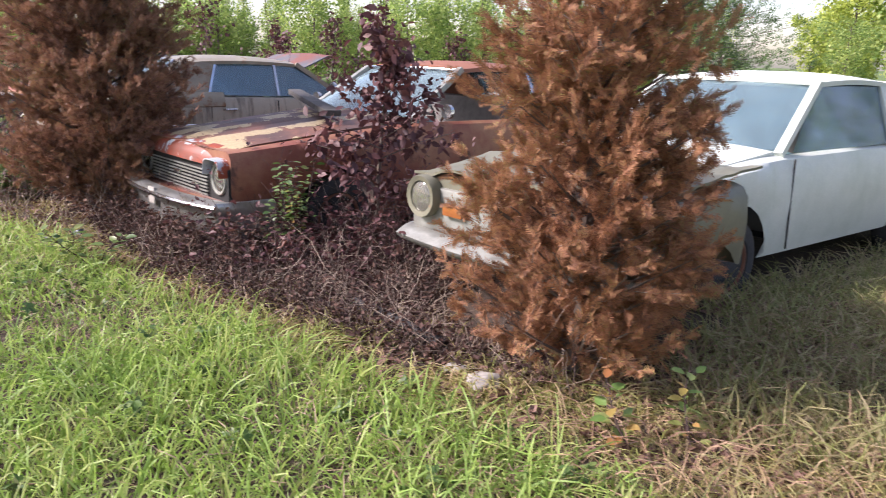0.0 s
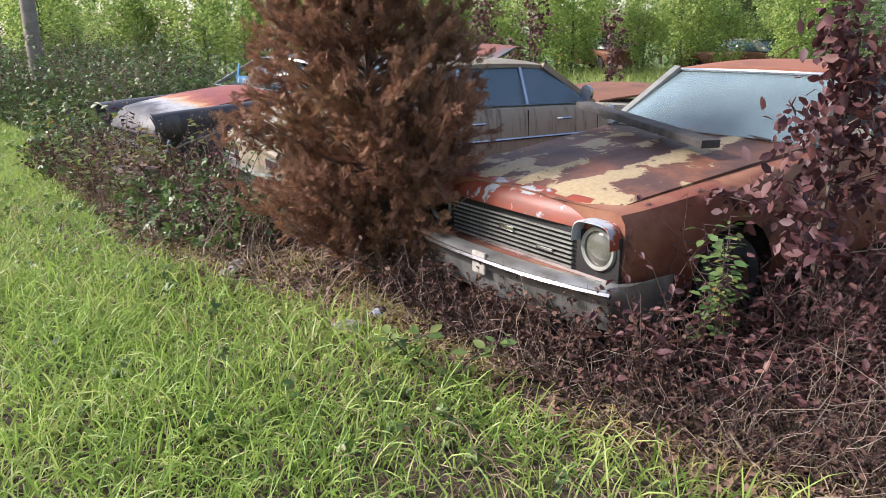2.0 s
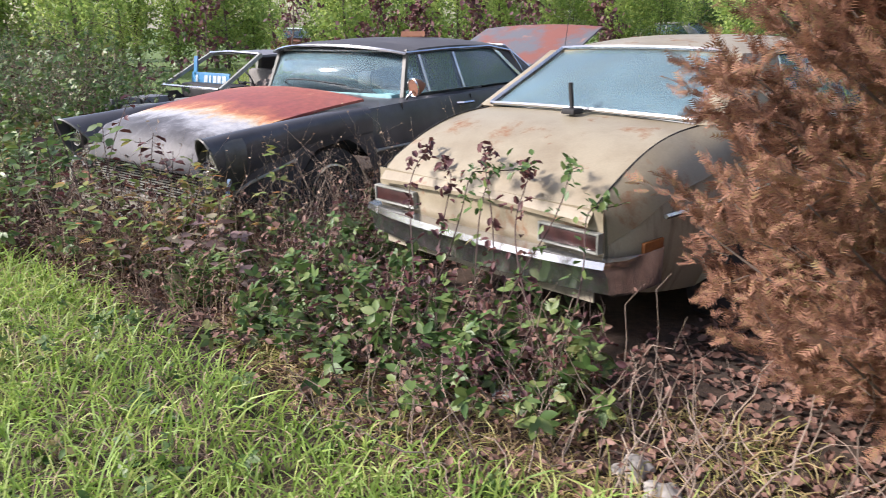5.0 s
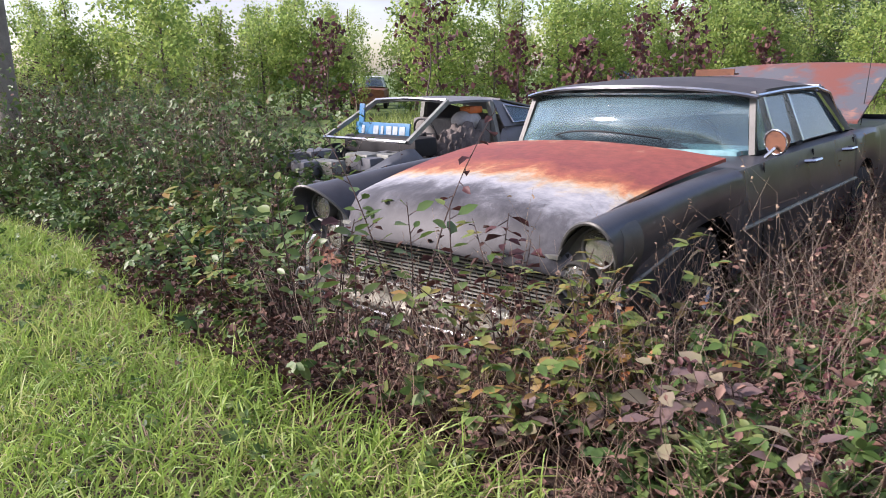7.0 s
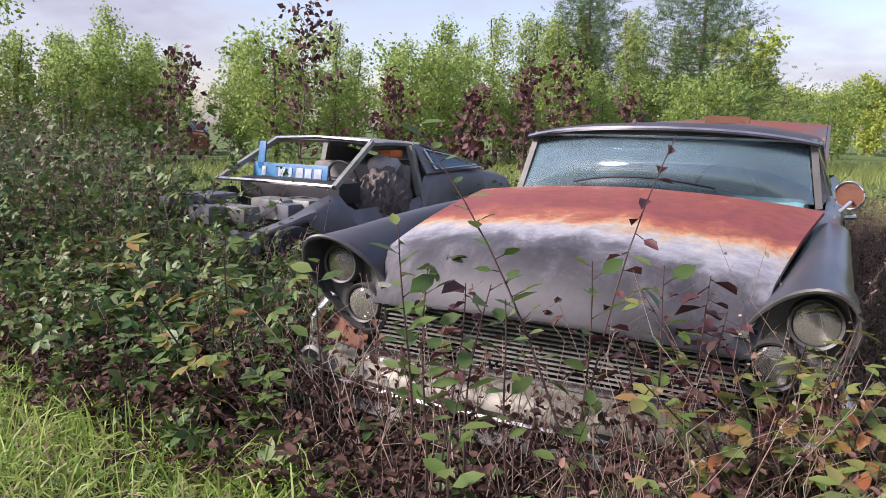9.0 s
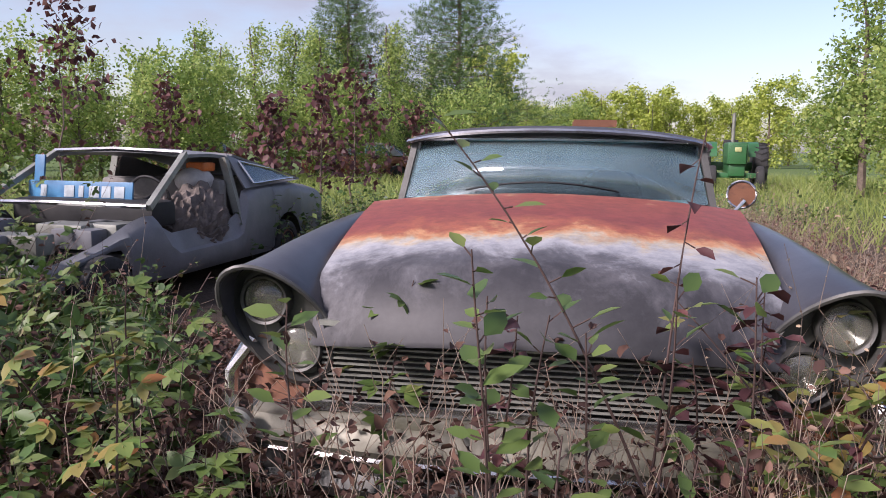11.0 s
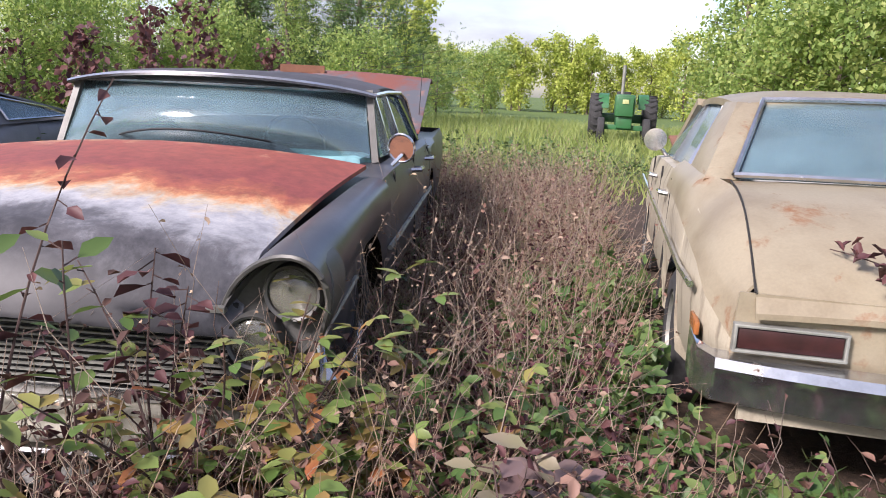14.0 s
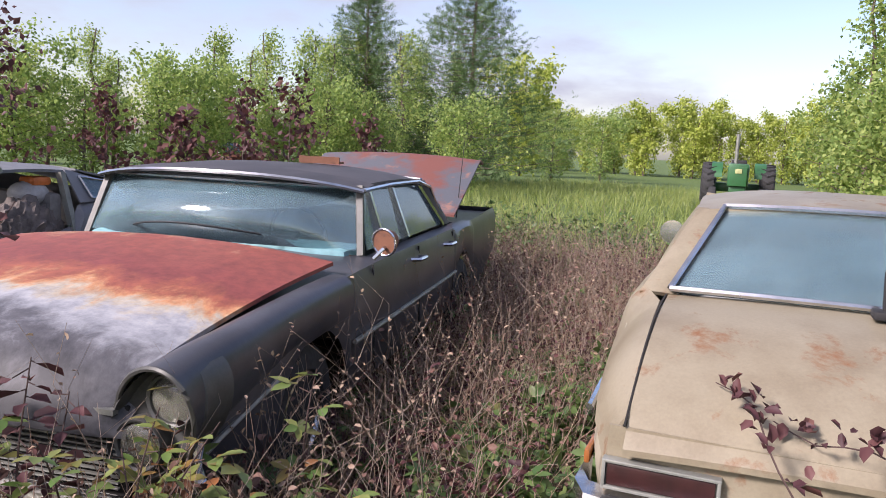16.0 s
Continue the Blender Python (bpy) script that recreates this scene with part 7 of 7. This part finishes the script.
rows = [[(0.34 * u, 0.20 * v, 0.05 * noise.noise((u * 4, v * 4, 1.0)) + 0.05 * abs(noise.noise((u * 9, v * 7, 4.0)))) for u in (k / 14 - 0.5 for k in range(15))] for v in (k / 10 - 0.5 for k in range(11))]
sheet(bm, rows, 0.004)
part("film", bm, plain("dirty_plastic_film", (0.42, 0.45, 0.42), 0.3, 0, 0.3, 16, 0.2), bag)
bottle = thing("drink_can", pose(-2.78, 7.40, gz(-2.78, 7.40) + 0.035, 0, 0, 40), "crushed blue and white drink can on leaves", "can")
bm = bmesh.new()
lathe(bm, [(-0.075, 0.02), (-0.07, 0.03), (-0.05, 0.034), (0.05, 0.034), (0.065, 0.027), (0.07, 0.02)], pose(0, 0, 0, 0, -20, 0), 18)
part("can_body", bm, plain("dark_can_paint", (0.05, 0.06, 0.07), 0.3, 0.6), bottle)
bm = bmesh.new()
lathe(bm, [(-0.012, 0.0346), (0.03, 0.0346)], pose(0, 0, 0, 0, -20, 0), 18)
part("label_band", bm, plain("blue_white_label", (0.45, 0.5, 0.6), 0.4, 0.2, 0.5, 40), bottle, "blue and white band")
pipe_t = thing("black_pipe", pose(0.15, 6.05, gz(0.15, 6.05) + 0.05, 0, 0, -38), "old black pipe lying in dead weeds", "pipe")
bm = bmesh.new()
pipe(bm, [(-0.4, 0, 0.03), (0, 0.01, 0.02), (0.4, 0, 0)], 0.035, 10)
part("tube", bm, BLACK, pipe_t)


# ---- single plants that stand before the cars ----
def tall_plant(x, y, h, lean, leaf_mat, stem_mat, n, size, label, seed, low=0.35, name="tall_weed", tmpl=LEAF, droop=0.3, z0=None, bend=0.0, group=""):
    t = thing(name, pose(x, y, (gz(x, y) if z0 is None else z0) - 0.02), label, "weed", group)
    g = np.random.default_rng(seed)
    pts = []
    for i in range(11):
        u = i / 10
        pts.append(Vector((lean[0] * h * u * (1 + u) * 0.5 + 0.02 * math.sin(5 * u + seed), lean[1] * h * u * (1 + u) * 0.5 + 0.02 * math.cos(4 * u + seed), h * u - bend * h * u * u)))
    bm = bmesh.new()
    pipe(bm, pts, 0.006, 5, 0.35)
    P, D, N = [], [], []
    for k in range(n):
        u = low + (1 - low) * (k + 0.5) / n
        q = pts[min(9, int(u * 10))].lerp(pts[min(10, int(u * 10) + 1)], u * 10 - int(u * 10))
        a = k * 2.3 + g.normal(0, 0.4)
        d = Vector((math.cos(a), math.sin(a), -droop + 0.5 * g.random()))
        e = q + d * 0.05 * g.random()
        pipe(bm, [q, e + Vector((0, 0, 0.002))], 0.0025, 3)
        P.append(e); D.append(d); N.append((g.normal(0, 0.4), g.normal(0, 0.4), 1))
    part("stem", bm, stem_mat, t)
    P, D, N = np.array(P), np.array(D), np.array(N)
    stuff("foliage", cloud_mesh("foliage", *tmpl, P, D, N, size * (0.6 + 0.6 * g.random(n))), leaf_mat, "", "", t)
    return t


GREEN_LEAF = foliage("fresh_leaf", [(0.06, 0.115, 0.032), (0.10, 0.165, 0.045), (0.15, 0.215, 0.06), (0.24, 0.26, 0.085)], 0.4, 0.35, 3.0)
STEMDARK = plain("dark_stem", (0.06, 0.035, 0.03), 0.8)
for k, (x, y, h, lx, ly, n) in enumerate(((-8.05, 10.70, 1.05, -0.02, 0.03, 30), (-8.00, 10.78, 0.92, 0.03, 0.05, 24), (-7.86, 10.85, 0.85, 0.10, 0.0, 20), (-7.70, 10.70, 0.82, -0.08, 0.02, 20), (-7.42, 10.65, 1.38, -0.45, 0.30, 34), (-7.50, 10.70, 0.95, 0.03, 0.02, 22), (-7.30, 10.60, 0.95, 0.05, 0.05, 22), (-8.35, 11.35, 0.85, 0.02, 0.02, 24), (-7.95, 10.55, 0.6, 0.1, 0.1, 18), (-7.62, 10.5, 0.5, 0.2, 0.1, 18))):
    tall_plant(x, y, h, (lx, ly), GREEN_LEAF, STEMDARK, int(n * 0.6), 0.095, "tall leafy weed stem before the black car", 50 + k, 0.42, droop=-0.1, group="tall weeds")
for k, (x, y, h, lx, ly, n) in enumerate(((-7.55, 10.75, 1.35, 0.35, 0.2, 5), (-7.05, 10.75, 0.88, 0.02, 0.05, 14), (-7.0, 10.85, 0.75, 0.08, 0.0, 12), (-7.9, 10.9, 0.85, 0.05, 0.0, 10), (-7.25, 10.8, 0.7, -0.1, 0.0, 10))):
    tall_plant(x, y, h, (lx, ly), MAROON, STEMDARK, n + 6, 0.085, "dark stem with shrivelled maroon leaves", 70 + k, 0.5, "dead_stalk", CURL, 0.7, group="dead stalks")
g = np.random.default_rng(90)
for k in range(26):
    x, y = -6.74 + g.normal(0, 0.30), 10.45 + g.normal(0, 0.25)
    tall_plant(x, y, 0.38 + 0.46 * g.random(), (g.normal(0, 0.3), g.normal(0, 0.3)), PALE_LEAF, STEMDARK, 11, 0.125, "vine with green, yellow and red autumn leaves", 100 + k, 0.25, "autumn_vine", TRIPLE, 0.1, group="autumn vines")
for k in range(7):
    x, y = -6.45 + g.normal(0, 0.3), 9.95 + g.normal(0, 0.2)
    tall_plant(x, y, 0.35 + 0.2 * g.random(), (g.normal(0, 0.5), g.normal(0, 0.5)), foliage("dusky_leaf", [(0.16, 0.10, 0.10), (0.24, 0.17, 0.15), (0.20, 0.24, 0.08)], 0.5, 0.25, 2) if k == 0 else bpy.data.materials["dusky_leaf"], STEMDARK, 13, 0.11, "low vine with dusky purple-brown leaves", 130 + k, 0.25, "dusky_vine", LEAF, 0.1, group="dusky vines")
for k in range(9):
    x, y = -8.9 + g.normal(0, 0.45), 11.9 + g.normal(0, 0.45)
    tall_plant(x, y, 0.45 + 0.45 * g.random(), (g.normal(0, 0.25), g.normal(0, 0.25)), PALE_LEAF if k % 4 == 0 else GREEN_LEAF, STEMDARK, 12, 0.12, "leafy green weed beside the black car", 150 + k, 0.25, "leafy_weed", FIVE, 0.1, group="leafy weeds")
for k in range(6):
    tall_plant(-0.92 + 0.1 * g.normal(), 7.08 + 0.08 * g.normal(), 0.62 + 0.2 * g.random(), (g.normal(0, 0.15), g.normal(0, 0.15)), bpy.data.materials["pale_vine_leaf"] if k == 0 else BRAMBLE, STEMDARK, 34, 0.06, "small green-leaved vine on the coupe's wing", 170 + k, 0.4, "green_vine", LEAF, 0.3, group="green vines")
for k, (x, y) in enumerate(((-2.25, 6.78), (-2.1, 6.72), (-2.45, 6.95), (-5.1, 8.35), (-5.0, 8.5), (-5.3, 8.55), (1.55, 5.0), (1.35, 4.95))):
    tall_plant(x, y, 0.30, (g.normal(0, 0.5), g.normal(0, 0.5)), GREEN_LEAF if k < 6 else PALE_LEAF, STEMDARK, 18, 0.075, "small yellow-green plant at the verge edge", 190 + k, 0.2, "small_plant", LEAF, 0.1, group="small plants")
for k, (x, y) in enumerate(((-6.30, 9.72), (-6.38, 9.66))):
    tall_plant(x, y, 0.34, (0.05, 0.02), GREEN_LEAF, plain("green_stem", (0.14, 0.22, 0.06), 0.6) if k == 0 else bpy.data.materials["green_stem"], 60, 0.09, "upright goldenrod with narrow green leaves", 210 + k, 0.1, "goldenrod", ([(v[0] * 0.4, v[1], v[2]) for v in LEAF[0]], LEAF[1]), -0.2, group="goldenrods")
# canes lying over the cream boot lid
for k in range(8):
    m = nova.matrix_world
    t = thing("bramble_cane", pose(0, 0, 0), "arching bramble cane with dark and green leaves on the boot", "bramble", "bramble canes")
    pts = []
    for i in range(15):
        u = i / 14
        yy = -0.50 + (0.50 + 0.05 * (k % 4)) * u
        zz = 0.30 + 0.95 * math.sin(min(1.0, u * 1.25) * 1.5) - 0.22 * max(0, u - 0.7) + 0.05 * math.sin(6 * u + k)
        zz = max(min(zz * (0.72 + 0.03 * (k % 5)), 0.95), 0.84 + 0.36 * (yy + 0.05) if yy > -0.2 else 0.2)
        pts.append(m @ Vector((0.92 - 0.13 * k + (0.25 * (-1) ** k - 0.3) * u + 0.05 * math.sin(7 * u + 2 * k), yy, zz)))
    bm = bmesh.new()
    pipe(bm, pts, 0.004, 5, 0.5)
    part("cane", bm, STEMDARK, t)
    n = 60
    P = np.array([pts[int(14 * q)] for q in g.random(n) * 0.99]) + g.normal(0, 0.02, (n, 3))
    d = g.normal(0, 1, (n, 3))
    stuff("foliage", cloud_mesh("foliage", *(CURL if k % 2 else LEAF), P + [0, 0, 0.02], d, np.c_[g.normal(0, 0.3, (n, 2)), np.ones(n)], 0.03 + 0.035 * g.random(n)), MAROON if k % 2 else BRAMBLE, "", "", t)
